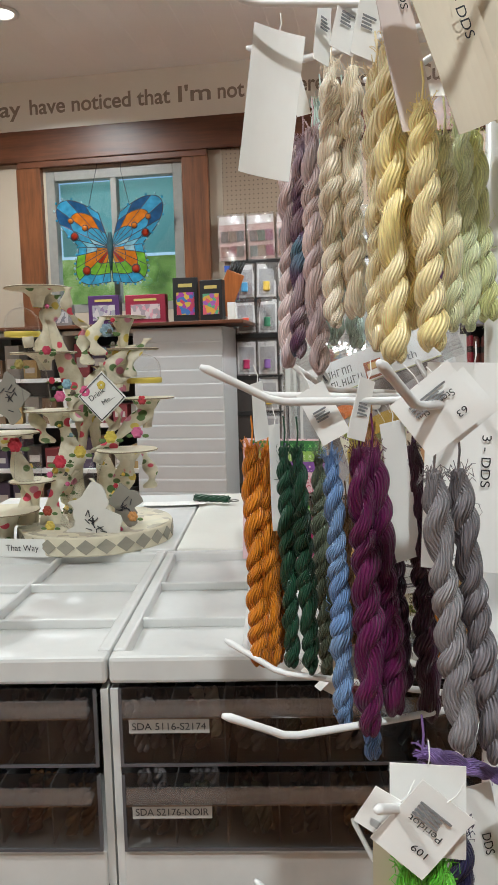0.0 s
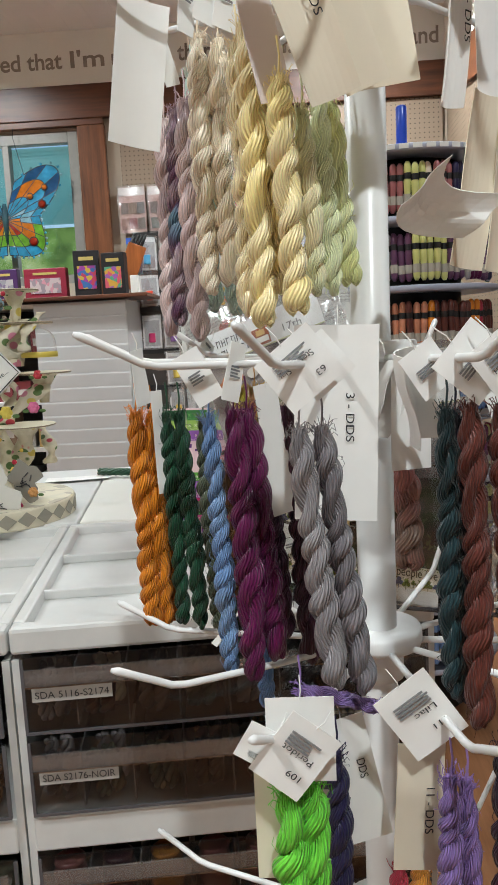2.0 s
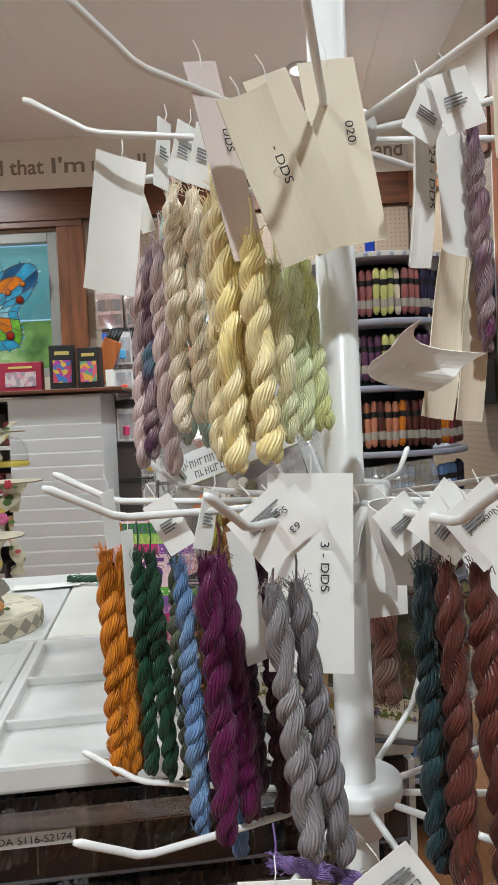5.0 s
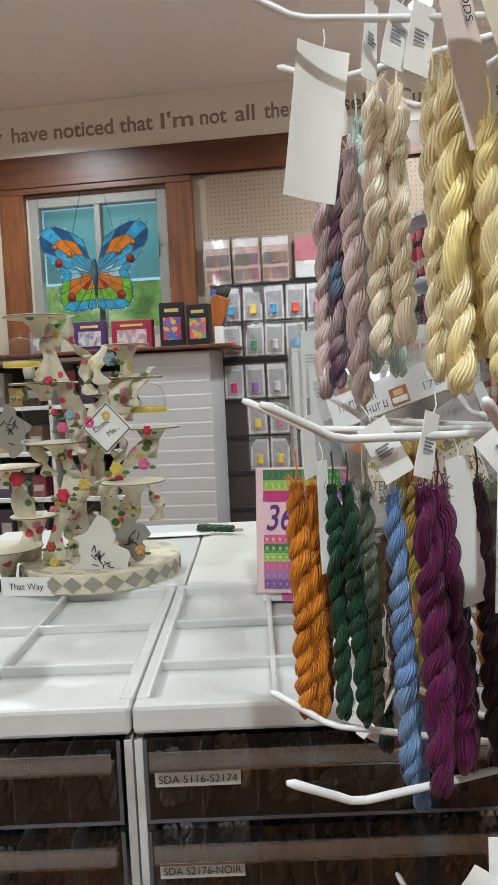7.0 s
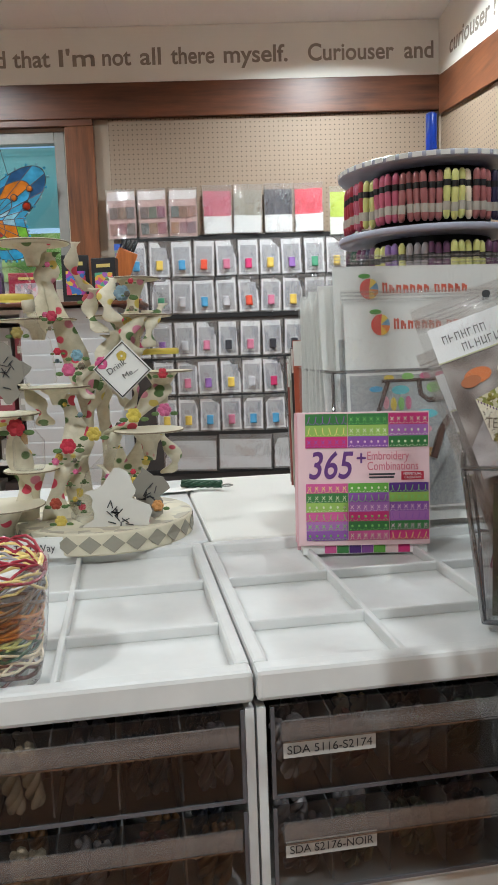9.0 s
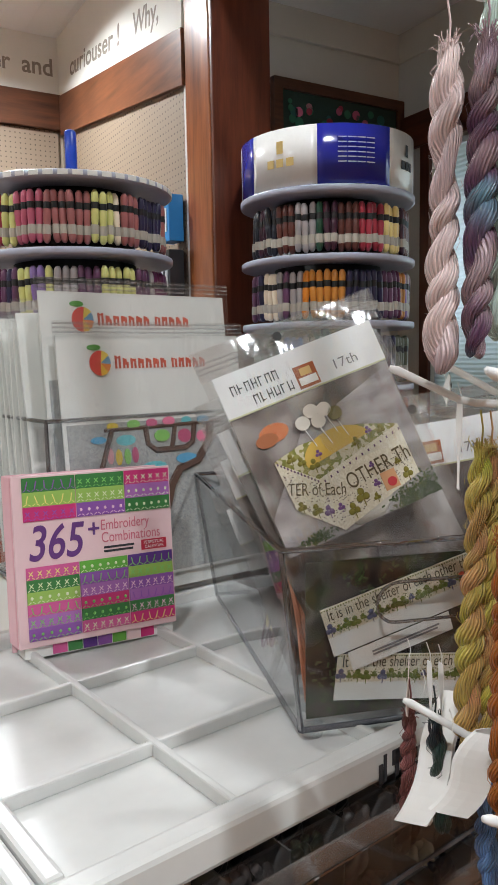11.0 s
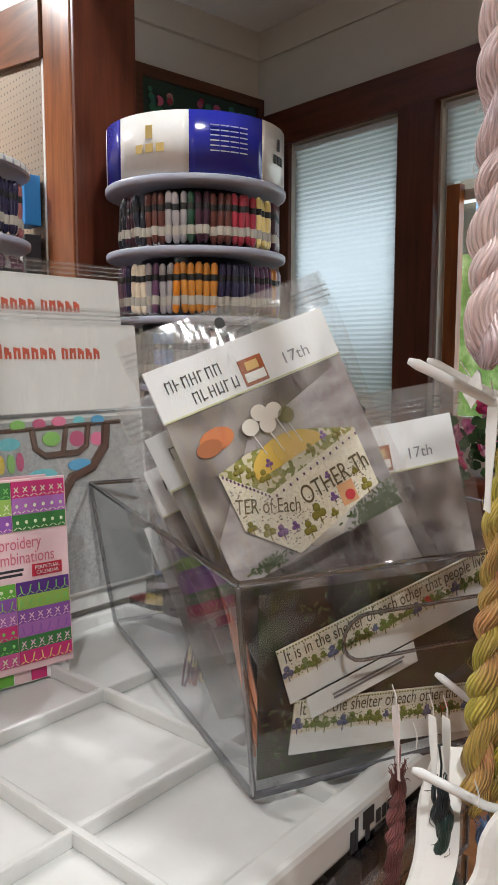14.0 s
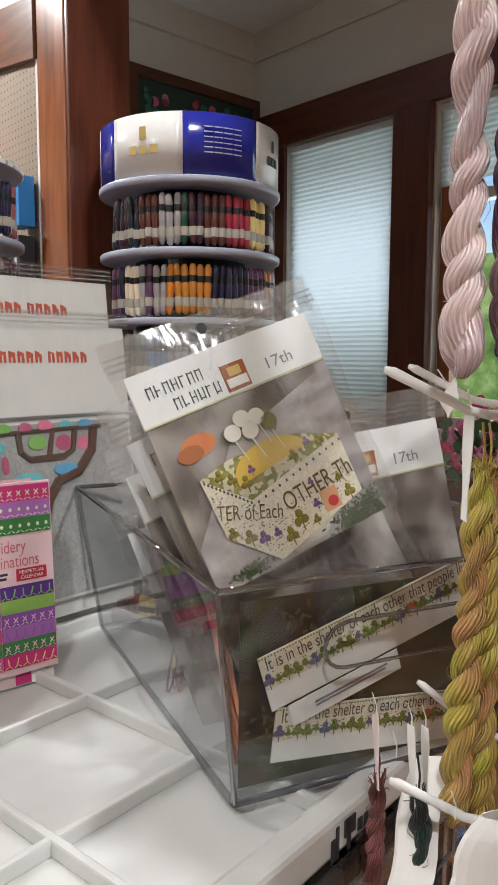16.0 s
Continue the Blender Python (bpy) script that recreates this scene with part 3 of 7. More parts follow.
def drawer(parent, x0, w, z0, h, kind, words, seed):
    """Clear drawer with a pull lip and dividers, in front of its contents."""
    rng = random.Random(seed)
    d = thing("drawer", Matrix.Identity(4), "", "")
    for key in ("label", "category"):
        if key in d:
            del d[key]
    d.parent = parent
    front = bmesh.new()
    add_box(front, x0, x0 + w, -0.004, -0.001, z0, z0 + h)
    part("drawer_front", front, M_smoke, d, "clear grey plastic drawer front")
    part("pull_lip", add_box(add_box(bmesh.new(), x0 + 0.006, x0 + w - 0.006, -0.016, -0.0042, z0 + h - 0.020, z0 + h - 0.017), x0 + 0.006, x0 + w - 0.006, -0.0175, -0.015, z0 + h - 0.022, z0 + h - 0.006), M_lip, d, "clear moulded pull")
    rimm = bmesh.new()
    for a, b, c, e in ((x0, x0 + 0.003, z0, z0 + h), (x0 + w - 0.003, x0 + w, z0, z0 + h), (x0 + 0.003, x0 + w - 0.003, z0, z0 + 0.003)):
        add_box(rimm, a, b, -0.0055, -0.0042, c, e)
    part("drawer_edge", rimm, M_edge, d)
    part("pull_edge", boxm(x0 + 0.006, x0 + w - 0.006, -0.0183, -0.0176, z0 + h - 0.023, z0 + h - 0.0215), M_rim, d)
    n = int(w / 0.046)
    for k in range(1, n):
        part("divider", boxm(x0 + k * w / n - 0.0007, x0 + k * w / n + 0.0007, 0.001, 0.20, z0 + 0.004, z0 + h - 0.012), M_divider, d)
    for k in range(n):
        x = x0 + (k + 0.5) * w / n
        if kind == "spools":
            ob = new("thread_reel", SPOOL_MESH[rng.randrange(len(SPOOL_MESH))])
            ob.matrix_basis = pose(x, 0.024, z0 + 0.005, 0, 0, rng.uniform(0, 90))
            ob.parent = d
        else:
            for j in range(2):
                ob = new("thread_coil", COILS[rng.randrange(len(COILS))])
                ob.matrix_basis = pose(x + rng.uniform(-0.004, 0.004), 0.012 + 0.022 * j, z0 + h * (0.42 + 0.03 * j), rng.uniform(-8, 8), rng.uniform(-14, 14), rng.uniform(-20, 20))
                ob.parent = d
    if words:
        lb = part("drawer_label", boxm(x0 + 0.009, x0 + 0.009 + 0.074, -0.0064, -0.0058, z0 + h * 0.44, z0 + h * 0.44 + 0.0135), M_tape, d, "white paper drawer label")
        text_part(words, 0.068, 0.0068, M_ink, lb, pose(x0 + 0.012, -0.0066, z0 + h * 0.44 + 0.0034), "lettering")
    return d


def cabinet(u0, width, words, seed):
    c = thing("drawer_cabinet", COUNTER @ pose(u0, 0, 0), "white plastic thread cabinet with clear drawers and tray top", "cabinet", "thread cabinets")
    rail, depth = 0.013, 0.398
    part("side_panel", boxm(0.0, rail * 0.55, 0.004, depth, -1.098, -0.032), M_white, c)
    part("side_panel", boxm(width - rail * 0.55, width, 0.004, depth, -1.098, -0.032), M_white, c)
    part("back_panel", boxm(rail * 0.55, width - rail * 0.55, depth - 0.01, depth, -1.098, -0.032), M_white, c)
    z = -0.026
    rows = []
    for tier in range(4):
        rows += [z - 0.077, z - 0.077 - 0.083]
        z -= 0.164
        part("rail", boxm(rail * 0.55, width - rail * 0.55, 0.0, depth - 0.011, z - 0.036, z, bevel=0.002), M_white, c)
        z -= 0.038
    # rim and ribs of the tray, floor lower
    part("tray_floor", boxm(0.002, width - 0.002, 0.003, depth - 0.002, -0.020, -0.013), M_white, c)
    part("tray_rim", boxm(0, width, 0.0, 0.020, -0.026, 0.0, bevel=0.004), M_white, c)
    part("tray_rim", boxm(0, width, depth - 0.012, depth, -0.030, 0.0, bevel=0.003), M_white, c)
    part("tray_rim", boxm(0, 0.013, 0.020, depth - 0.012, -0.030, 0.0, bevel=0.003), M_white, c)
    part("tray_rim", boxm(width - 0.013, width, 0.020, depth - 0.012, -0.030, 0.0, bevel=0.003), M_white, c)
    cell = (width - 0.02) / 3
    for k in (1, 2):
        x = k * cell - 0.003
        part("tray_rib", boxm(x - 0.003, x + 0.003, 0.019, depth - 0.011, -0.0135, -0.002, bevel=0.0018), M_white, c)
    for k in (1, 2):
        y = 0.116 + (k - 1) * 0.132
        part("tray_rib", boxm(0.012, width - 0.012, y - 0.003, y + 0.003, -0.0135, -0.0025, bevel=0.0018), M_white, c)
    # added dark sheet, painted as the shade behind the drawers
    part("inside", boxm(rail * 0.56, width - rail * 0.56, 0.215, 0.220, -1.09, -0.033), M_inside_shade, c)
    for k, z0 in enumerate(rows):
        drawer(c, rail * 0.55 + 0.002, width - rail * 1.1 - 0.004, z0, 0.075, "coils" if k < 2 else "spools", words.get(k, ""), seed + k)
    return c


cabinet(0.0, 0.405, {0: "SDA 5116-S2174", 1: "SDA S2176-NOIR"}, 10)
cabinet(-0.407, 0.405, {}, 40)
badge = thing("maker_badge", COUNTER @ pose(0.235, -0.0006, -0.016), "small black printed maker's mark on the tray rim", "badge")
for x, w, z0, z1 in ((0, 0.004, -0.010, 0.004), (0.005, 0.003, -0.010, 0.010), (0.014, 0.012, -0.001, 0.010), (0.017, 0.004, -0.010, 0.010), (0.029, 0.005, -0.004, 0.004), (0.036, 0.005, -0.004, 0.004), (0.043, 0.005, -0.004, 0.004), (0.050, 0.005, -0.004, 0.007), (0.027, 0.032, -0.0095, -0.007)):
    part("mark", boxm(x, x + w, -0.0006, 0.0, z0, z1), M_ink, badge)



def plain_cabinet(u0, width, seed):
    c = thing("low_cabinet", COUNTER @ pose(u0, 0.402, 0), "white cabinet with a smooth cream lid, backing the thread drawers", "cabinet", "lidded cabinets")
    part("body", boxm(0.003, width - 0.003, 0.003, 0.460, -1.098, -0.020, bevel=0.003), M_white, c)
    part("lid", boxm(0, width, 0, 0.466, -0.019, 0.001, bevel=0.003), M_lid if seed else M_white, c)


plain_cabinet(0.012, 0.405, 1)
plain_cabinet(-0.396, 0.405, 0)

# ---------------------------------------------------------------- revolving rack
PX, PY = 0.246, 0.472
rack = thing("spinner_rack", pose(PX, PY, 0), "white revolving wire rack hung with thread skeins", "display rack")
part("pole", add_lathe(bmesh.new(), [(0.0125, 0.03), (0.0125, 1.95)], 24), M_rod, rack, smooth=True)
part("base", add_lathe(bmesh.new(), [(0.20, 0.0), (0.20, 0.012), (0.19, 0.02), (0.03, 0.03), (0.02, 0.05)], 40), M_rod, rack, smooth=True)
for zc, reach, turns in ((1.570, 0.185, range(9, 369, 36)), (1.346, 0.190, range(31, 391, 36)), (1.158, 0.182, range(29, 389, 36)), (0.95, 0.185, range(15, 375, 36))):
    part("collar", add_lathe(bmesh.new(), [(0.013, zc - 0.006), (0.028, zc - 0.006), (0.029, zc - 0.003), (0.029, zc + 0.003), (0.028, zc + 0.006), (0.013, zc + 0.006)], 28), M_rod, rack, smooth=True)
    part("sleeve", add_lathe(bmesh.new(), [(0.0126, zc - 0.03), (0.0165, zc - 0.029), (0.0165, zc - 0.007), (0.0126, zc - 0.006)], 24), M_rod, rack, smooth=True)
    for angle in turns:
        a = radians(angle)
        d = Vector((math.cos(a), math.sin(a), 0))
        pts = [d * (reach * k) + Vector((0, 0, zc + rise)) for k, rise in ((0.12, -0.004), (0.45, -0.003), (0.76, -0.001), (0.81, 0.001), (0.85, 0.005), (0.91, 0.0105), (0.98, 0.017), (1.0, 0.0185))]
        part("arm", add_tube(bmesh.new(), pts, [0.0022] * 6 + [0.0024, 0.0014], 10), M_rod, rack, smooth=True)


def skein(top, bottom, radius, cols, label):
    """A hank of thread twisted on itself: two plump strands wound round one another, closed in a loop below and frayed above."""
    a, b = Vector(top), Vector(bottom)
    axis, length = (b - a).normalized(), (b - a).length
    side = axis.orthogonal().normalized()
    up = axis.cross(side)
    rng = random.Random(round(top[0] * 9973 + top[2] * 7919) + len(label))
    t = thing("thread_skein", Matrix.Translation(a), label, "thread skein", "hanging thread skeins")
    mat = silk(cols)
    start, turns = rng.uniform(0, 6.28), length / (radius * rng.uniform(2.1, 2.6))
    steps, sides, lobes = max(48, int(turns * 16)), 30, 9
    rs = radius * 0.64
    sway = rng.uniform(-0.25, 0.25) * radius
    for s in range(2):
        bm = bmesh.new()
        uvl = bm.loops.layers.uv.new("UVMap")
        rings, ref = [], None
        centres = []
        for i in range(steps + 1):
            f = i / steps
            ph = start + math.pi * s + f * turns * 2 * math.pi * 0.5 + 0.7 * math.sin(f * 9 + start) + 0.4 * math.sin(f * 23 + 2 * start)
            fat = (0.55 + 0.45 * min(1, f / 0.10)) * (1.0 + 0.15 * math.sin(f * 8 + start + s) + 0.12 * math.sin(f * 27 + s * 2 + start))
            close = 1.0 if f < 0.93 else math.sqrt(max(0.0, 1 - ((f - 0.93) / 0.07) ** 2)) * 0.75 + 0.25
            off = (side * math.cos(ph) + up * math.sin(ph)) * radius * 0.42 * close * (0.4 + 0.6 * min(1, f / 0.12))
            bend = side * sway * math.sin(math.pi * f)
            centres.append((axis * (length * f) + off + bend, fat * (1.0 if f < 0.95 else 0.55 + 0.45 * (1 - (f - 0.95) / 0.05))))
        for i, (c, fat) in enumerate(centres):
            tang = (centres[min(i + 1, steps)][0] - centres[max(i - 1, 0)][0]).normalized()
            ref = tang.orthogonal().normalized() if ref is None else (ref - tang * ref.dot(tang)).normalized()
            w2 = tang.cross(ref)
            ring = []
            for k in range(sides):
                an = 2 * math.pi * k / sides
                rr = rs * fat * (1 + 0.07 * math.sin(lobes * an + i * 0.16 + start) * (0.6 + 0.4 * math.sin(i * 0.37 + 2 * an)) + 0.05 * math.sin(3 * an - i * 0.13 + s))
                ring.append(bm.verts.new(c + (ref * math.cos(an) + w2 * math.sin(an)) * rr))
            rings.append(ring)
        vlen = length / (rs * 2 * math.pi)
        for i in range(steps):
            for k in range(sides):
                fc = bm.faces.new((rings[i][k], rings[i][(k + 1) % sides], rings[i + 1][(k + 1) % sides], rings[i + 1][k]))
                for lp, (u, v) in zip(fc.loops, ((k, i), (k + 1, i), (k + 1, i + 1), (k, i + 1))):
                    lp[uvl].uv = (u / sides + 0.30 * v / steps * vlen, v / steps * vlen)
        bm.faces.new(list(reversed(rings[0]))), bm.faces.new(rings[-1])
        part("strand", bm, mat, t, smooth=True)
    # frayed loops and loose ends where it is tied
    bm = bmesh.new()
    for k in range(40):
        an = rng.uniform(0, 6.28)
        out = side * math.cos(an) + up * math.sin(an)
        p0 = axis * rng.uniform(0.0, 0.010) + out * radius * rng.uniform(0.1, 0.45)
        p2 = -axis * rng.uniform(-0.006, 0.006) + out * radius * rng.uniform(0.3, 1.3)
        p1 = (p0 + p2) / 2 + out * rng.uniform(0, 0.003) - axis * 0.003
        add_tube(bm, [p0, p1, p2], 0.00024, 4)
    tagged(part("frayed_end", bm, mat, t), kind="stuff")
    # stray fibres standing off the strands
    bm = bmesh.new()
    for k in range(26):
        f = rng.uniform(0.02, 0.98)
        an = rng.uniform(0, 6.28)
        out = side * math.cos(an) + up * math.sin(an)
        p0 = axis * (length * f) + out * radius * 0.9
        p2 = p0 + axis * rng.uniform(-0.009, 0.009) + out * rng.uniform(-0.001, 0.002) + axis.cross(out) * rng.uniform(-0.005, 0.005)
        add_tube(bm, [p0 - out * 0.001, (p0 + p2) / 2 + out * rng.uniform(0.0005, 0.002), p2 - out * 0.0006], 0.00016, 3)
    tagged(part("stray_fibre", bm, mat, t), kind="stuff")
    # cord up to the rack arm
    add = bmesh.new()
    add_tube(add, [Vector((0, 0, -0.003)), Vector((0.001, 0, 0.010)), Vector((0, 0.001, 0.020))], 0.0006, 6)
    part("cord", add, mat, t)
    return t


def card(at, w, h, roll, yaw, curl, words, label, mat):
    t = thing("card_tag", pose(*at, 0, 0, yaw) @ pose(0, 0, 0, 0, -roll, 0), label, "tag", "thread tags")
    bend = (lambda u, v: (0, -curl * 4 * (u * u + 0.6 * v * abs(v)), 0)) if curl else (lambda u, v: (0, 0.0012 * math.sin(5 * v) * u, 0))
    bm = thicken(add_sheet(bmesh.new(), w, h, bend, 8, 10), 0.0005)
    part("sheet", bm, mat, t, smooth=False)
    off = -0.0012 - curl * 0.9
    if words and not curl > 0.01:
        lines = [x for x in words if x != "bars"]
        tall = h > 1.8 * w
        for k, line in enumerate(lines):
            if tall:
                text_part(line, min(h * 0.36, 0.0055 * len(line) * 0.72), 0.0048, M_ink, t, pose(w * 0.12, off, h * 0.16, 0, 90, 0), "lettering")
            else:
                text_part(line, min(w * 0.6, 0.0032 * len(line) * 0.8), 0.0034, M_ink, t, pose(w * 0.3, off, -h * 0.18 + k * 0.010, 0, 180, 0), "lettering")
        if "bars" in words:
            bars_part(w * 0.62, min(h * 0.22, 0.008), 4, M_print, t, pose(0, off, h * 0.2 if lines else 0), seed=len(label) + round(w * 1e4))
    part("string", add_tube(bmesh.new(), [(0, -0.0006, h * 0.47), (0.0008, -0.0012, h * 0.5 + 0.004), (0.0004, 0.001, h * 0.5 + 0.011)], 0.00035, 5), M_card, t, "thin pale tying thread")
    return t

skein((0.109, 0.562, 1.518), (0.106, 0.562, 1.363), 0.0075, ['mauve', 'mauve_d'], 'dusty mauve twisted thread skein')
skein((0.12, 0.548, 1.521), (0.114, 0.548, 1.37), 0.0074, ['plum', 'mauve_d', 'plum', 'teal_l'], 'purple and teal variegated thread skein')
skein((0.128, 0.535, 1.524), (0.131, 0.535, 1.358), 0.0078, ['mauve_d', 'mauve'], 'greyish mauve twisted thread skein')
skein((0.132, 0.555, 1.546), (0.14, 0.555, 1.379), 0.0072, ['aqua'], 'pale aqua twisted thread skein')
skein((0.147, 0.56, 1.546), (0.156, 0.56, 1.376), 0.0072, ['aqua'], 'pale aqua twisted thread skein')
skein((0.143, 0.5, 1.552), (0.144, 0.5, 1.389), 0.0072, ['cream'], 'cream silk thread skein')
skein((0.156, 0.5, 1.547), (0.158, 0.5, 1.394), 0.0075, ['cream_d', 'cream'], 'beige silk thread skein')
skein((0.171, 0.44, 1.524), (0.171, 0.44, 1.372), 0.0068, ['straw'], 'straw-coloured silk thread skein')
skein((0.178, 0.425, 1.53), (0.181, 0.425, 1.365), 0.0083, ['straw', 'butter'], 'straw and yellow silk thread skein')
skein((0.185, 0.44, 1.526), (0.177, 0.44, 1.374), 0.0072, ['straw'], 'straw-coloured silk thread skein')
skein((0.194, 0.41, 1.495), (0.2, 0.41, 1.371), 0.0076, ['butter', 'straw'], 'butter yellow silk thread skein')
skein((0.191, 0.43, 1.487), (0.193, 0.43, 1.383), 0.007, ['straw', 'butter'], 'pale yellow silk thread skein')
skein((0.206, 0.425, 1.482), (0.211, 0.425, 1.381), 0.0062, ['pgreen', 'straw'], 'pale green and yellow thread skein')
skein((0.216, 0.44, 1.495), (0.222, 0.44, 1.381), 0.0062, ['pgreen'], 'pale sage thread skein')
skein((0.223, 0.45, 1.491), (0.233, 0.45, 1.387), 0.0066, ['lime_d', 'pgreen'], 'pale lime thread skein')
skein((0.087, 0.497, 1.311), (0.09, 0.497, 1.159), 0.0068, ['orange'], 'bright orange thread skein')
skein((0.097, 0.5, 1.309), (0.098, 0.5, 1.156), 0.0066, ['orange'], 'bright orange thread skein')
skein((0.101, 0.515, 1.289), (0.1, 0.515, 1.154), 0.006, ['orange_d'], 'burnt orange thread skein')
skein((0.11, 0.487, 1.311), (0.113, 0.487, 1.163), 0.0058, ['dgreen'], 'dark green thread skein')
skein((0.119, 0.482, 1.311), (0.126, 0.482, 1.161), 0.0058, ['dgreen'], 'dark green thread skein')
skein((0.13, 0.52, 1.301), (0.134, 0.52, 1.144), 0.0058, ['sage_d'], 'dull grey-green thread skein')
skein((0.147, 0.53, 1.262), (0.149, 0.53, 1.164), 0.0058, ['brown'], 'brown thread skein on the rack')
skein((0.144, 0.432, 1.312), (0.15, 0.432, 1.15), 0.0059, ['blue', 'blue_l'], 'sky blue thread skein')
skein((0.16, 0.422, 1.317), (0.165, 0.422, 1.151), 0.0078, ['magenta'], 'deep magenta silk thread skein')
skein((0.167, 0.43, 1.316), (0.179, 0.43, 1.161), 0.0074, ['magenta'], 'deep magenta silk thread skein')
skein((0.178, 0.455, 1.301), (0.184, 0.455, 1.165), 0.0068, ['dpurple'], 'blackish purple thread skein')
skein((0.19, 0.45, 1.315), (0.201, 0.45, 1.148), 0.0068, ['dpurple'], 'blackish purple thread skein')
skein((0.203, 0.52, 1.241), (0.208, 0.52, 1.154), 0.006, ['amber', 'orange_d'], 'rust orange thread skein on the rack')
skein((0.197, 0.372, 1.311), (0.213, 0.372, 1.17), 0.0072, ['grey', 'grey_l'], 'stormy grey thread skein')
skein((0.209, 0.378, 1.311), (0.228, 0.378, 1.164), 0.0072, ['grey', 'grey_d'], 'stormy grey thread skein')
skein((0.319, 0.42, 1.552), (0.323, 0.42, 1.427), 0.0055, ['plum', 'mauve_d', 'magenta'], 'purple variegated thread skein')
skein((0.337, 0.4, 1.519), (0.337, 0.4, 1.378), 0.0062, ['amber'], 'amber orange thread skein')
skein((0.344, 0.405, 1.516), (0.348, 0.405, 1.378), 0.0062, ['amber'], 'amber orange thread skein')
skein((0.357, 0.42, 1.527), (0.358, 0.42, 1.375), 0.0062, ['red', 'pink'], 'raspberry red thread skein')
skein((0.371, 0.44, 1.481), (0.371, 0.44, 1.369), 0.005, ['butter'], 'yellow thread skein on the rack')
skein((0.377, 0.42, 1.512), (0.373, 0.42, 1.371), 0.0076, ['pink', 'mauve_d'], 'pink and mauve thread skein')
skein((0.384, 0.41, 1.488), (0.39, 0.41, 1.37), 0.0062, ['pink', 'mauve_d', 'pink'], 'pink variegated thread skein')
skein((0.394, 0.4, 1.527), (0.397, 0.4, 1.38), 0.0074, ['pink', 'mauve'], 'mauve pink thread skein')
skein((0.272, 0.372, 1.318), (0.275, 0.372, 1.163), 0.0063, ['tealdk'], 'dark teal thread skein')
skein((0.279, 0.385, 1.315), (0.282, 0.385, 1.153), 0.006, ['ink'], 'inky blue thread skein')
skein((0.281, 0.358, 1.321), (0.285, 0.358, 1.153), 0.0068, ['rust'], 'reddish brown thread skein')
skein((0.296, 0.355, 1.321), (0.306, 0.355, 1.148), 0.0078, ['rust'], 'reddish brown thread skein')
skein((0.35, 0.4, 1.318), (0.347, 0.4, 1.166), 0.0072, ['dpurple'], 'dark plum thread skein')
skein((0.362, 0.395, 1.315), (0.362, 0.395, 1.166), 0.0072, ['dpurple', 'plum'], 'dark plum thread skein')
skein((0.373, 0.39, 1.314), (0.375, 0.39, 1.174), 0.0072, ['dpurple', 'plum'], 'dark plum thread skein')
skein((0.382, 0.385, 1.316), (0.387, 0.385, 1.166), 0.0076, ['dpurple', 'plum'], 'dark plum thread skein')
skein((0.393, 0.39, 1.315), (0.397, 0.39, 1.183), 0.0066, ['mauve_d'], 'greyish lilac thread skein')
skein((0.286, 0.62, 1.251), (0.289, 0.62, 1.155), 0.0114, ['rose','sage_d'], 'rose and green variegated thread skein')
skein((0.226, 0.56, 1.234), (0.232, 0.56, 1.163), 0.0077, ['butter','rose'], 'yellow and pink thread skein')
skein((0.185, 0.335, 1.134), (0.183, 0.335, 1.005), 0.0089, ['lime'], 'lime green silk thread skein')
skein((0.197, 0.34, 1.134), (0.196, 0.34, 1.003), 0.0084, ['lime'], 'lime green silk thread skein')
skein((0.211, 0.38, 1.128), (0.21, 0.38, 0.976), 0.0066, ['navy'], 'navy thread skein on the rack')
skein((0.268, 0.35, 1.131), (0.266, 0.35, 1.008), 0.0059, ['lilac'], 'lilac thread skein on the rack')
skein((0.277, 0.355, 1.126), (0.282, 0.355, 1.003), 0.0056, ['lilac'], 'lilac thread skein on the rack')
skein((0.255, 0.46, 0.996), (0.252, 0.46, 0.861), 0.0069, ['red'], 'red thread skein on the rack')
skein((0.269, 0.46, 0.997), (0.267, 0.46, 0.86), 0.0073, ['amber'], 'golden yellow thread skein')
skein((0.298, 0.36, 1.142), (0.303, 0.36, 0.997), 0.0072, ['ink','dpurple'], 'dark plum thread skein')
skein((0.319, 0.37, 1.149), (0.325, 0.37, 0.987), 0.0074, ['rust'], 'reddish brown thread skein')
skein((0.192, 0.385, 1.162), (0.237, 0.385, 1.15), 0.0043, ['lilac'], 'lilac thread skein lying over a rack arm')
skein((0.154, 0.579, 1.320), (0.154, 0.588, 1.141), 0.0072, ['lime_y','coral'], 'lime and coral variegated thread skein')
skein((0.165, 0.582, 1.319), (0.165, 0.580, 1.137), 0.0070, ['coral','lime_y'], 'lime and coral variegated thread skein')
skein((0.164, 0.586, 1.132), (0.164, 0.575, 1.054), 0.0066, ['blue'], 'denim blue thread skein')
skein((0.14, 0.599, 1.157), (0.14, 0.591, 1.09), 0.0052, ['ink','dgreen'], 'blackish green thread skein')
skein((0.15, 0.631, 1.147), (0.15, 0.634, 1.073), 0.0047, ['rust','rose'], 'dark rose thread skein')
card((0.109, 0.47, 1.52), 0.033, 0.086, -8, 30, 0.0015, (), 'white card tag hanging on the rack', M_card)
card((0.121, 0.5, 1.542), 0.012, 0.04, 20, 50, 0, (), 'white card tag hanging on the rack', M_card)
card((0.141, 0.47, 1.562), 0.013, 0.044, -8, 55, 0, ('bars',), 'white card tag hanging on the rack', M_card)
card((0.155, 0.46, 1.559), 0.016, 0.036, -14, 40, 0, ('bars',), 'white card tag hanging on the rack', M_card)
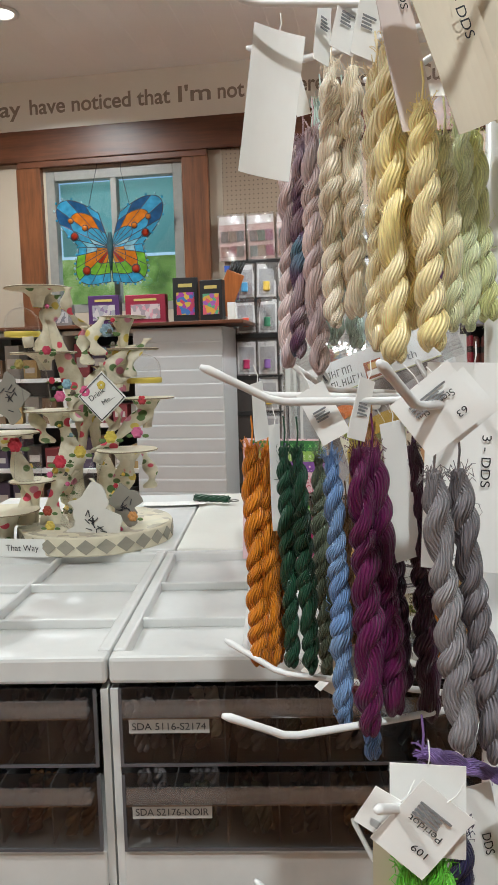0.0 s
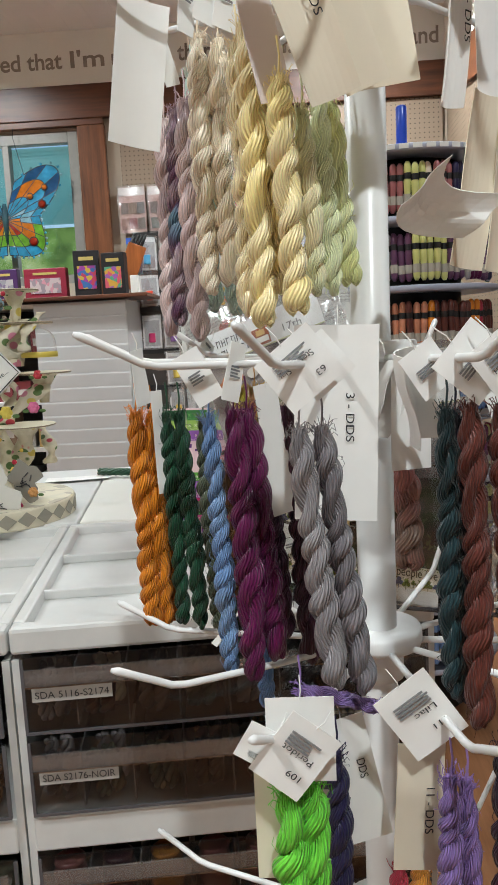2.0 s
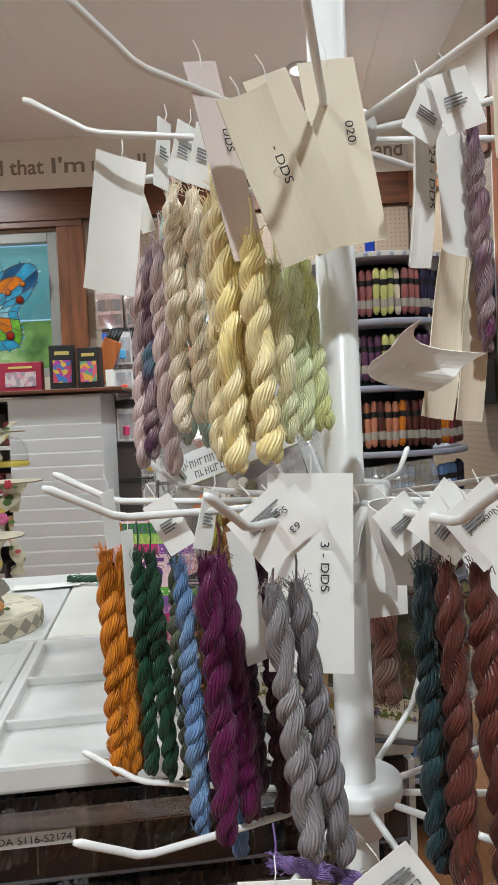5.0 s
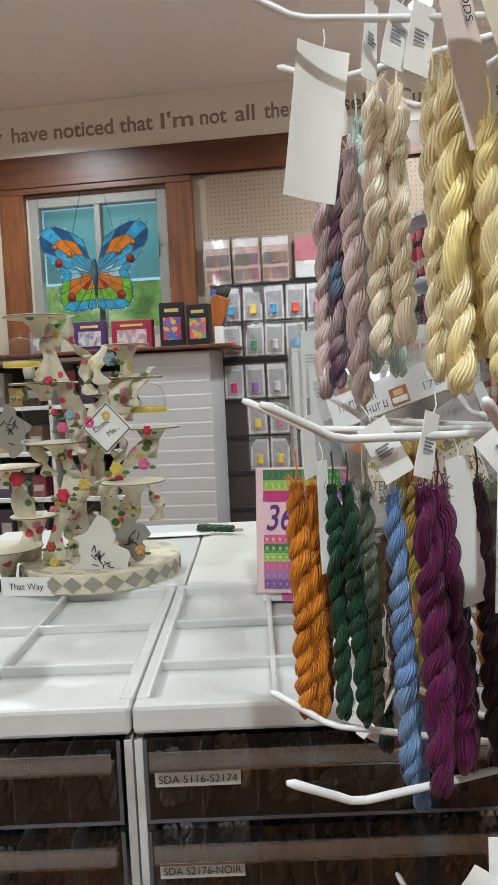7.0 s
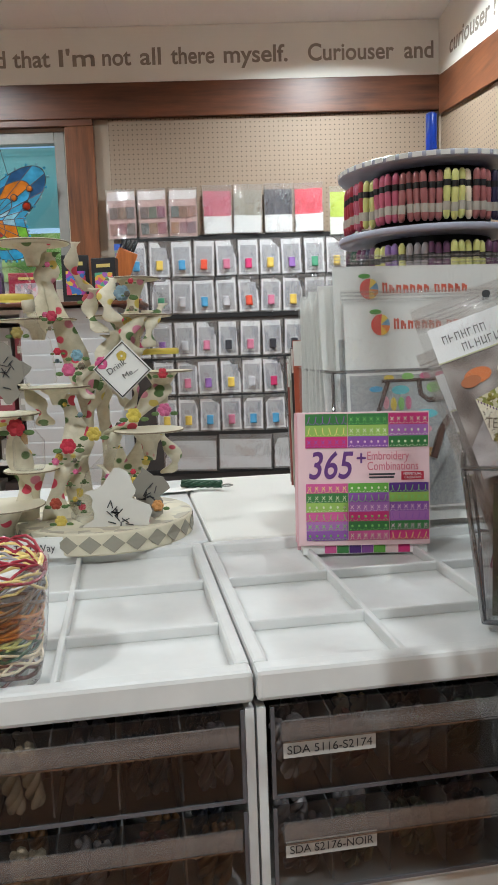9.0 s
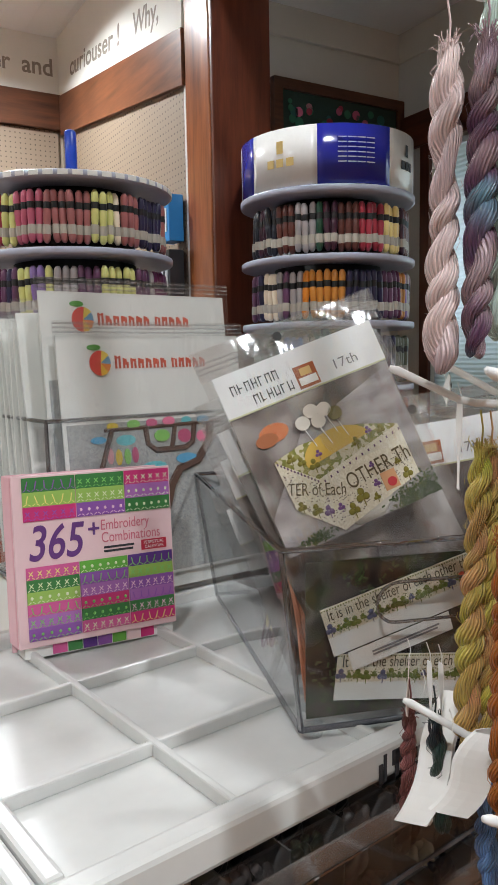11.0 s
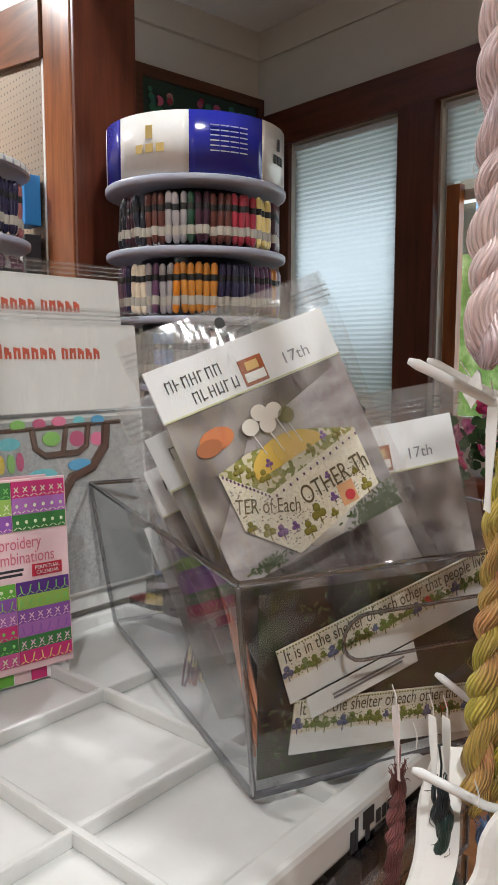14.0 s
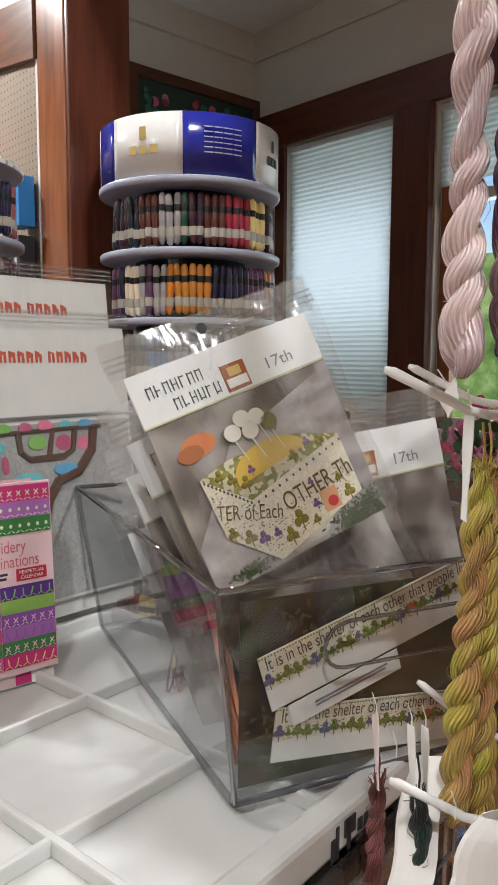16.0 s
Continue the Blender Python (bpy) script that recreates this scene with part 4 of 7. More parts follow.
card((0.182, 0.405, 1.533), 0.021, 0.104, 15, 35, 0, ('DDS',), 'pinkish white card tag on the rack', M_card_p)
card((0.167, 0.455, 1.554), 0.016, 0.038, -12, 35, 0, ('bars',), 'white card tag hanging on the rack', M_card)
card((0.207, 0.39, 1.518), 0.029, 0.088, 22, 15, 0.004, ('- DDS',), 'cream card tag hanging on the rack', M_card_c)
card((0.223, 0.4, 1.529), 0.027, 0.096, 24, 20, 0.0, (), 'cream card tag hanging on the rack', M_card_c)
card((0.247, 0.42, 1.54), 0.033, 0.102, 9, 10, 0.0, ('020',), 'cream card tag hanging on the rack', M_card_c)
card((0.284, 0.405, 1.522), 0.0178, 0.1, -3, 40, 0.006, ('024 - DDS',), 'white card tag hanging on the rack', M_card)
card((0.287, 0.39, 1.546), 0.02, 0.026, -28, 20, 0, ('bars',), 'white card tag hanging on the rack', M_card)
card((0.271, 0.41, 1.422), 0.04, 0.0185, -25, 20, 0.03, (), 'white card tag hanging on the rack', M_card)
card((0.298, 0.42, 1.436), 0.0236, 0.092, -9, 30, 0.004, (), 'cream card tag hanging on the rack', M_card_c)
card((0.316, 0.43, 1.434), 0.0225, 0.092, -6, 35, 0.004, (), 'cream card tag hanging on the rack', M_card_c)
card((0.3, 0.38, 1.549), 0.022, 0.03, 20, 10, 0, ('bars',), 'white card tag hanging on the rack', M_card)
card((0.31, 0.425, 1.507), 0.0225, 0.0913, 4, 25, 0, (), 'white card tag hanging on the rack', M_card)
card((0.371, 0.375, 1.517), 0.0205, 0.07, 8, 25, 0.02, ('DDS',), 'white card tag hanging on the rack', M_card)
card((0.342, 0.42, 1.553), 0.0285, 0.042, 3, 25, 0, ('bars',), 'cream card tag hanging on the rack', M_card_c)
card((0.366, 0.42, 1.55), 0.021, 0.0385, 5, 15, 0, ('bars',), 'white card tag hanging on the rack', M_card)
card((0.386, 0.39, 1.54), 0.02, 0.0353, 25, 10, 0, ('bars',), 'white card tag hanging on the rack', M_card)
card((0.098, 0.465, 1.336), 0.0141, 0.036, 8, 65, 0, (), 'white card tag hanging on the rack', M_card)
card((0.105, 0.485, 1.291), 0.009, 0.07, 2, 40, 0, (), 'white card tag hanging on the rack', M_card)
card((0.141, 0.42, 1.337), 0.017, 0.032, 28, 15, 0, ('bars',), 'white card tag hanging on the rack', M_card)
card((0.162, 0.42, 1.339), 0.0125, 0.034, -16, 45, 0, ('bars',), 'white card tag hanging on the rack', M_card)
card((0.183, 0.44, 1.29), 0.0171, 0.082, 8, 35, 0, (), 'white card tag hanging on the rack', M_card)
card((0.199, 0.362, 1.342), 0.0339, 0.031, 38, 5, 0, ('63', 'Stormy Sky', 'bars'), 'white card tag printed with a colour name', M_card)
card((0.209, 0.37, 1.343), 0.0261, 0.0262, 40, 5, 0, (), 'white card tag hanging on the rack', M_card)
card((0.219, 0.415, 1.307), 0.0475, 0.112, -2, -5, 0, ('3 - DDS',), 'large off-white card on the rack', M_card)
card((0.258, 0.42, 1.32), 0.0163, 0.06, 25, 25, 0.02, ('061',), 'white card tag hanging on the rack', M_card)
card((0.265, 0.38, 1.338), 0.0216, 0.0259, 35, 10, 0, ('bars',), 'white card tag hanging on the rack', M_card)
card((0.297, 0.345, 1.341), 0.03, 0.033, 38, 5, 0, ('64', 'Nutwood', 'bars'), 'white card tag printed with a colour name', M_card)
card((0.282, 0.352, 1.342), 0.03, 0.03, 50, 5, 0, ('bars',), 'white card tag hanging on the rack', M_card)
card((0.324, 0.385, 1.298), 0.0405, 0.115, 18, -5, 0, ('4 - DDS',), 'large off-white card on the rack', M_card)
card((0.245, 0.45, 1.319), 0.0157, 0.0495, -10, 30, 0.02, ('067',), 'white card tag hanging on the rack', M_card)
card((0.265, 0.44, 1.308), 0.026, 0.0668, 0, 20, 0, (), 'white card tag hanging on the rack', M_card)
card((0.353, 0.36, 1.314), 0.0169, 0.09, -14, 10, 0.006, ('DDS',), 'white card tag hanging on the rack', M_card)
card((0.35, 0.38, 1.345), 0.023, 0.0362, -20, 20, 0, (), 'white card tag hanging on the rack', M_card)
card((0.377, 0.37, 1.345), 0.0193, 0.0385, 28, 10, 0, ('bars',), 'white card tag hanging on the rack', M_card)
card((0.189, 0.325, 1.158), 0.0288, 0.0374, -38, 0, 0, ('109', 'Peridot', 'bars'), 'white card tag printed with a colour name', M_card)
card((0.192, 0.335, 1.161), 0.0339, 0.0442, 0, 0, 0, (), 'white card tag hanging on the rack', M_card)
card((0.175, 0.33, 1.159), 0.0262, 0.0204, -30, 0, 0, ('100% Silk',), 'white card tag hanging on the rack', M_card)
card((0.184, 0.345, 1.113), 0.0338, 0.0707, 0, 0, 0, (), 'cream card tag hanging on the rack', M_card_c)
card((0.222, 0.39, 1.104), 0.0273, 0.0785, 12, 10, 0, ('DDS',), 'grey-white card tag on the rack', M_card)
card((0.255, 0.36, 1.159), 0.0328, 0.0407, 35, 5, 0, ('111', 'Lilac', 'bars'), 'white card tag printed with a colour name', M_card)
card((0.255, 0.37, 1.1), 0.0261, 0.0751, -3, 5, 0, ('11 - DDS',), 'cream card tag hanging on the rack', M_card_c)
card((0.15, 0.633, 1.162), 0.0187, 0.0373, -28, 45, 0, (), 'patterned pink card tag on the rack', M_card_p)
card((0.14, 0.612, 1.129), 0.0223, 0.0773, -30, 40, 0.02, (), 'white card tag hanging on the rack', M_card)
card((0.12, 0.566, 1.147), 0.0157, 0.0444, -5, 50, 0.02, (), 'white card tag hanging on the rack', M_card)
card((0.14, 0.603, 1.168), 0.0064, 0.0434, -8, 60, 0, (), 'white card tag hanging on the rack', M_card)
card((0.145, 0.599, 1.169), 0.0064, 0.0406, -5, 60, 0, (), 'white card tag hanging on the rack', M_card)
card((0.13, 0.582, 1.352), 0.0155, 0.0103, -40, 60, 0, ('bars',), 'white card tag hanging on the rack', M_card)
card((0.13, 0.573, 1.322), 0.0066, 0.046, 2, 60, 0, (), 'white card tag hanging on the rack', M_card)

# ---------------------------------------------------------------- printed colours
COL = {}


def paint(col, rough=0.45):
    key = (*(round(c, 3) for c in col), rough)
    if key not in COL:
        COL[key] = plain("colour_%d" % len(COL), col, rough, var=0.06, scale=40, bump=0.03)
    return COL[key]


PINK, HOT, PURPLE, VIOLET, GREEN, LEAF, PALE = (0.62, 0.10, 0.30), (0.58, 0.03, 0.18), (0.10, 0.03, 0.22), (0.26, 0.09, 0.38), (0.14, 0.40, 0.05), (0.05, 0.20, 0.05), (0.80, 0.52, 0.55)

# ---------------------------------------------------------------- the book
book = thing("perpetual_calendar", pose(-0.012, 0.980, 1.0930) @ pose(0, 0, 0, -5, 1.0, 0) @ Matrix.Diagonal((0.94, 1, 1.085, 1)), "pink and purple patchwork stitch calendar book standing upright", "book")
BW, BH = 0.171, 0.160
part("page_block", boxm(0.006, BW - 0.003, 0.004, 0.034, 0.0, BH - 0.006), M_card, book)
part("cover", boxm(0, BW, 0, 0.0035, 0.010, BH, bevel=0.001), paint((0.80, 0.56, 0.58)), book, "pale pink printed cover")
part("spine", boxm(-0.001, 0.005, 0.0036, 0.036, 0.010, BH, bevel=0.001), paint((0.80, 0.45, 0.50)), book)
part("back_cover", boxm(0.001, BW, 0.0345, 0.037, 0.0, BH, bevel=0.001), paint((0.70, 0.42, 0.46)), book)
rng = random.Random(4)


def patch_row(x0, x1, z0, z1, rows, seed):
    """One fabric patch of stitched stripes, each stripe with a row of raised stitches."""
    r = random.Random(seed)
    tones = [PINK, GREEN, PURPLE, VIOLET, HOT, (0.32, 0.50, 0.10), (0.40, 0.15, 0.46), LEAF]
    h = (z1 - z0) / rows
    last = None
    for k in range(rows):
        tone = r.choice([t for t in tones if t != last])
        last = tone
        a = z1 - (k + 1) * h
        pt = part("patch", boxm(x0, x1, -0.0012, -0.0002, a, a + h), paint(tone), book)
        bm = bmesh.new()
        n = max(4, int((x1 - x0) / 0.0085))
        style = r.randrange(3)
        n2 = n * 2
        for i in range(n):
            x = x0 + (i + 0.5) * (x1 - x0) / n
            zc = a + h * 0.5
            if style == 0:
                add_lathe(bm, [(0.0016, 0), (0.0012, 0.0006), (0.0003, 0.0009)], 7, pose(x, -0.0013, zc, 90))
            elif style == 1:
                for s in (-1, 1):
                    add_box(bm, -0.0028, 0.0028, -0.0004, 0.0, -0.0004, 0.0004, m=pose(x, -0.0013, zc, 0, 45 * s, 0))
            else:
                add_box(bm, -0.0005, 0.0005, -0.0004, 0.0, -h * 0.28, h * 0.28, m=pose(x, -0.0013, zc, 0, r.uniform(-25, 25), 0))
        for i in range(n2):
            x = x0 + (i + 0.5) * (x1 - x0) / n2
            sgn = 1 if i % 2 else -1
            add_box(bm, -0.0016, 0.0016, -0.0003, 0.0, -0.0003, 0.0003, m=pose(x, -0.0013, a + h * 0.14, 0, 30 * sgn, 0))
        part("stitching", bm, paint(r.choice([(0.85, 0.75, 0.25), (0.75, 0.80, 0.55), (0.85, 0.6, 0.7), (0.30, 0.10, 0.45), (0.25, 0.6, 0.15)])), pt)


for k, (a, b) in enumerate(((0.010, 0.064), (0.065, 0.117), (0.118, 0.169))):
    patch_row(a, b, 0.120, 0.158, 3, 11 + k)
    patch_row(a, b, 0.016, 0.080, 6, 31 + k)
M_plum_ink = paint((0.13, 0.04, 0.20))
text_part("365", 0.058, 0.030, M_plum_ink, book, pose(0.014, -0.0003, 0.086), "numeral", bold=0.012, slant=0.22)
text_part("+", 0.012, 0.016, M_plum_ink, book, pose(0.076, -0.0003, 0.100), "numeral", bold=0.012)
M_rose_ink = paint((0.62, 0.16, 0.22))
text_part("Embroidery", 0.054, 0.0095, M_rose_ink, book, pose(0.090, -0.0003, 0.106), "title")
text_part("Combinations", 0.066, 0.0095, M_rose_ink, book, pose(0.090, -0.0003, 0.0945), "title")
bars_part(0.036, 0.007, 2, M_ink, book, pose(0.110, 0, 0.088))
rb = part("red_box", boxm(0.134, 0.163, -0.0009, -0.0001, 0.083, 0.0925), paint((0.5, 0.02, 0.05)), book)
text_part("PERPETUAL", 0.024, 0.0028, M_card, rb, pose(0.1365, -0.0011, 0.0885), "lettering")
text_part("CALENDAR", 0.022, 0.0028, M_card, rb, pose(0.1375, -0.0011, 0.0845), "lettering")
for k in range(7):
    part("page_edge_print", boxm(0.034 + k * 0.016, 0.049 + k * 0.016, 0.0032, 0.0039, 0.001, 0.0095), paint([PINK, LEAF, PURPLE, VIOLET, GREEN, (0.8, 0.6, 0.6), HOT][k]), book)

# ---------------------------------------------------------------- acrylic bins


def acrylic_bin(m, w, d, h, taper, label):
    """Open clear bin with thick rims and feet; local front-left bottom corner at the origin."""
    t = thing("acrylic_bin", m, label, "storage bin", "clear acrylic bins")
    th = 0.0025
    c = [(0, 0), (w, 0), (w, d), (0, d)]
    top = [(-taper, -taper), (w + taper, -taper), (w + taper, d + taper), (-taper, d + taper)]
    for k, nm in enumerate(("front_panel", "side_panel", "back_panel", "side_panel")):
        a, b, a2, b2 = c[k], c[(k + 1) % 4], top[k], top[(k + 1) % 4]
        bm = bmesh.new()
        bm.faces.new([bm.verts.new(p) for p in ((*a, 0), (*b, 0), (*b2, h), (*a2, h))])
        thicken(bm, th)
        ob = part(nm, bm, M_acrylic, t)
        ob.visible_shadow = False
    part("floor_panel", boxm(0.003, w - 0.003, 0.003, d - 0.003, 0.0005, 0.003), M_acrylic, t)
    bm = add_tube(bmesh.new(), [(*p, h) for p in top] + [(*top[0], h)], 0.0022, 8)
    part("rim", bm, M_rim, t, smooth=True)
    bm = add_tube(bmesh.new(), [(p[0], p[1], 0.001) for p in c] + [(*c[0], 0.001)], 0.0023, 8)
    part("bottom_edge", bm, M_edge, t, smooth=True)
    for k in range(4):
        part("corner_edge", add_tube(bmesh.new(), [(*c[k], 0.002), (*top[k], h - 0.001)], 0.0021, 8), M_rim, t, smooth=True)
    for x, y in ((0.012, 0.012), (w - 0.012, 0.012), (w - 0.012, d - 0.012), (0.012, d - 0.012)):
        part("foot", add_lathe(bmesh.new(), [(0.008, -0.0095), (0.0085, -0.008), (0.0085, -0.001)], 16, pose(x, y, 0)), M_acrylic, t, smooth=True)
    # moulded grip in the front
    x0, x1, z0, z1 = w * 0.21, w * 0.73, h * 0.57, h * 0.79
    loop = []
    r = (z1 - z0) / 2
    for k in range(9):
        an = math.pi / 2 + math.pi * k / 8
        loop.append((x0 + r + r * math.cos(an), z0 + r + r * math.sin(an)))
    for k in range(9):
        an = -math.pi / 2 + math.pi * k / 8
        loop.append((x1 - r + r * math.cos(an), z0 + r + r * math.sin(an)))
    loop.append(loop[0])
    part("grip", add_tube(bmesh.new(), [(x, -taper * z / h - 0.002, z) for x, z in loop], 0.0013, 8), M_rim, t, smooth=True)
    return t


BIN1 = pose(0.128, 0.722, 1.0985, 0, 0, -17.5)
acrylic_bin(BIN1, 0.255, 0.335, 0.141, 0.018, "clear acrylic bin holding kit bags and thread")
BIN2 = pose(0.047, 1.062, 1.1105, 0, 0, 6)
acrylic_bin(BIN2, 0.262, 0.33, 0.20, 0.004, "clear acrylic bin packed with pattern leaflets")


def ellipse_bm(cx, cz, rx, rz, y0=-0.0010, y1=0.0, sides=18, a0=0.0, a1=360.0):
    bm = bmesh.new()
    full = a1 - a0 >= 360
    pts = [(cx + rx * math.cos(radians(a0 + (a1 - a0) * k / sides)), cz + rz * math.sin(radians(a0 + (a1 - a0) * k / sides))) for k in range(sides if full else sides + 1)]
    if not full:
        pts.append((cx, cz))
    f = [bm.verts.new((x, y0, z)) for x, z in pts]
    bm.faces.new(f)
    return thicken(bm, y1 - y0)


def film_bag(parent, w, h, wave=0.0015, zip_z=None, gap=0.003, seed=0):
    """Clear zip bag round a leaflet: a front and a back film, a zip strip and a hang hole."""
    f = lambda u, v: (0, -gap - wave * (math.sin(9 * v + seed) * math.sin(6 * u + seed * 2) + 0.6 * math.sin(17 * u * v + seed)), 0)
    ob = part("film", add_sheet(bmesh.new(), w, h, f, 18, 24), M_bag, parent, "clear glossy film", smooth=True)
    ob.visible_shadow = False
    if zip_z is not None:
        bm = bmesh.new()
        for k in range(3):
            add_tube(bm, [(-w / 2 + 0.001, -gap - 0.0015, zip_z + k * 0.0045), (0, -gap - 0.0025, zip_z + k * 0.0045 - 0.0006), (w / 2 - 0.001, -gap - 0.0015, zip_z + k * 0.0045)], 0.0009, 6)
        part("zip_strip", bm, M_bag, parent, smooth=True)


# leaflets in the rear bin
M_stitch = print_mat("stitched_grey", [(0.36, 0.37, 0.36), (0.42, 0.43, 0.42), (0.33, 0.34, 0.34), (0.40, 0.40, 0.38)], (420, 420, 420), 0.7)
M_header = paint((0.78, 0.78, 0.74))


def leaflet(m, w, h, detailed, label, seed):
    t = thing("pattern_leaflet", m, label, "pattern leaflet", "pattern leaflets")
    part("sheet", boxm(-w / 2, w / 2, 0, 0.002, -h / 2, h / 2), M_header, t)
    if detailed:
        zt = h / 2
        z_split = zt - 0.095
        part("picture", boxm(-w / 2 + 0.004, w / 2 - 0.004, -0.0010, -0.0002, -h / 2 + 0.003, z_split), M_stitch, t, "grey cross-stitch picture")
        # fruit emblem and the name as plain red strokes
        ax, az = -w / 2 + 0.048, zt - 0.030
        part("emblem", ellipse_bm(ax, az, 0.0125, 0.0135, -0.0012, -0.0002, 24, 80, 270), paint((0.65, 0.05, 0.03)), t)
        for k, c in enumerate(((0.85, 0.55, 0.05), (0.80, 0.25, 0.05), (0.20, 0.40, 0.60), (0.85, 0.65, 0.10))):
            part("emblem", ellipse_bm(ax, az, 0.0125, 0.0135, -0.0012, -0.0002, 6, -90 + 42.5 * k, -47.5 + 42.5 * k), paint(c), t)
        part("emblem_leaf", ellipse_bm(ax - 0.006, az + 0.017, 0.008, 0.0032, -0.0012, -0.0002), paint((0.10, 0.36, 0.05)), t)
        red = paint((0.60, 0.10, 0.05))
        r = random.Random(2)
        x = ax + 0.018
        for k in range(12):
            if k == 7:
                x += 0.005
            hh = 0.011 if k else 0.014
            bm = bmesh.new()
            add_box(bm, x, x + 0.0022, -0.0010, -0.0002, az - 0.006, az - 0.006 + hh)
            add_box(bm, x + 0.0045, x + 0.0067, -0.0010, -0.0002, az - 0.006, az - 0.006 + hh * r.uniform(0.6, 1))
            add_box(bm, x + 0.0022, x + 0.0045, -0.0010, -0.0002, az - 0.006 + hh * r.uniform(0.3, 0.8), az - 0.0045 + hh * 0.8)
            part("name_stroke", bm, red, t)
            x += 0.0095
        if detailed > 1:
            brown = paint((0.09, 0.045, 0.03))
            P = lambda x, z: (x, -0.0011, z_split + z)
            part("stitched_branch", add_tube(bmesh.new(), [P(-0.07, -0.008), P(0.085, -0.006)], 0.0022, 6), brown, t)
            part("stitched_branch", add_tube(bmesh.new(), [P(-0.062, -0.010), P(-0.075, -0.045), P(-0.092, -0.085)], 0.003, 6), brown, t)
            part("stitched_branch", add_tube(bmesh.new(), [P(-0.02, -0.008), P(-0.018, -0.026), P(-0.008, -0.034), P(0.03, -0.034), P(0.040, -0.028), P(0.044, -0.008)], 0.0035, 6), brown, t)
            part("stitched_branch", add_tube(bmesh.new(), [P(0.066, -0.008), P(0.062, -0.030), P(0.045, -0.050), P(0.020, -0.058), P(0.008, -0.075), P(-0.004, -0.110)], 0.0055, 6), brown, t)
            part("stitched_branch", add_tube(bmesh.new(), [P(0.018, -0.008), P(0.012, -0.034)], 0.003, 6), brown, t)
            tones = [(0.80, 0.60, 0.05), (0.10, 0.40, 0.66), (0.80, 0.20, 0.35), (0.25, 0.55, 0.12), (0.75, 0.35, 0.40), (0.15, 0.55, 0.60), (0.55, 0.10, 0.22)]
            for k, (x, z, rx, rz) in enumerate(((-0.060, -0.004, 0.007, 0.004), (-0.035, -0.003, 0.008, 0.005), (-0.012, -0.003, 0.007, 0.005), (0.010, -0.002, 0.008, 0.005), (0.034, -0.003, 0.007, 0.005), (0.056, -0.003, 0.008, 0.005), (-0.045, -0.020, 0.012, 0.006), (-0.078, -0.018, 0.009, 0.004), (-0.065, -0.036, 0.004, 0.009), (-0.055, -0.038, 0.004, 0.009), (-0.045, -0.038, 0.004, 0.009), (-0.035, -0.037, 0.004, 0.009), (0.000, -0.018, 0.010, 0.007), (0.030, -0.020, 0.009, 0.008), (0.054, -0.022, 0.008, 0.007), (-0.012, -0.052, 0.016, 0.006), (0.030, -0.046, 0.014, 0.006), (-0.078, -0.068, 0.014, 0.008), (-0.034, -0.078, 0.017, 0.015), (-0.015, -0.072, 0.010, 0.006))):
                part("stitched_shape", ellipse_bm(x, z_split + z, rx, rz, -0.0016, -0.0004, 12), paint(tones[(k * 3 + k // 6) % 7] if k != 18 else (0.08, 0.36, 0.62)), t)
            part("stitched_ground", boxm(-0.07, 0.0, -0.0015, -0.0003, z_split - 0.108, z_split - 0.096), paint((0.42, 0.22, 0.06)), t)
    film_bag(t, w + 0.010, h + 0.030, 0.0012, h / 2 + 0.003 if detailed else None, 0.0035, seed)
    return t


lean = pose(0.165, 1.078, 1.275, 0, 0, 6)
leaflet(lean @ pose(0.011, -0.012, -0.010, -6), 0.232, 0.270, 2, "grey cross-stitch tree leaflet in a clear bag", 1)
leaflet(lean @ pose(0.004, 0.008, 0.030, -6), 0.235, 0.285, 1, "cross-stitch pattern leaflet in a clear bag", 2)
for k in range(9):
    leaflet(lean @ pose(-0.006 - 0.002 * (k % 3), 0.040 + 0.016 * k, 0.018 - 0.006 * (k % 4), -6 + 0.5 * (k % 3), (k % 3 - 1) * 1.2), 0.236, 0.27 - 0.01 * (k % 3), 0, "pattern leaflet in a clear bag seen edge on", 3 + k)
for k, (c, y) in enumerate((((0.45, 0.10, 0.05), 0.215), ((0.05, 0.04, 0.04), 0.235), ((0.50, 0.48, 0.40), 0.255), ((0.30, 0.08, 0.06), 0.275))):
    t = thing("pattern_booklet", lean @ pose(-0.03, y, -0.035, -5), "coloured pattern booklet in the clear bin", "booklet", "pattern booklets")
    part("cover", boxm(-0.10, 0.10, 0, 0.004, -0.125, 0.115 - 0.012 * k), paint(c), t)
    part("header", boxm(-0.10, 0.10, -0.0008, 0.0, 0.075 - 0.012 * k, 0.114 - 0.012 * k), M_header, t)
bc = thing("price_card", lean @ pose(0.055, -0.018, -0.135, -4), "white card with a printed bar code in the bin", "card")
part("sheet", boxm(-0.075, 0.065, 0, 0.0008, -0.028, 0.045), M_header, bc)
bm = bmesh.new()
r = random.Random(8)
x = 0.0
while x < 0.045:
    wd = r.uniform(0.0006, 0.002)
    add_box(bm, x, x + wd, -0.0006, -0.0001, -0.012, 0.004)
    x += wd + r.uniform(0.0006, 0.0018)
part("bar_code", bm, M_ink, bc)

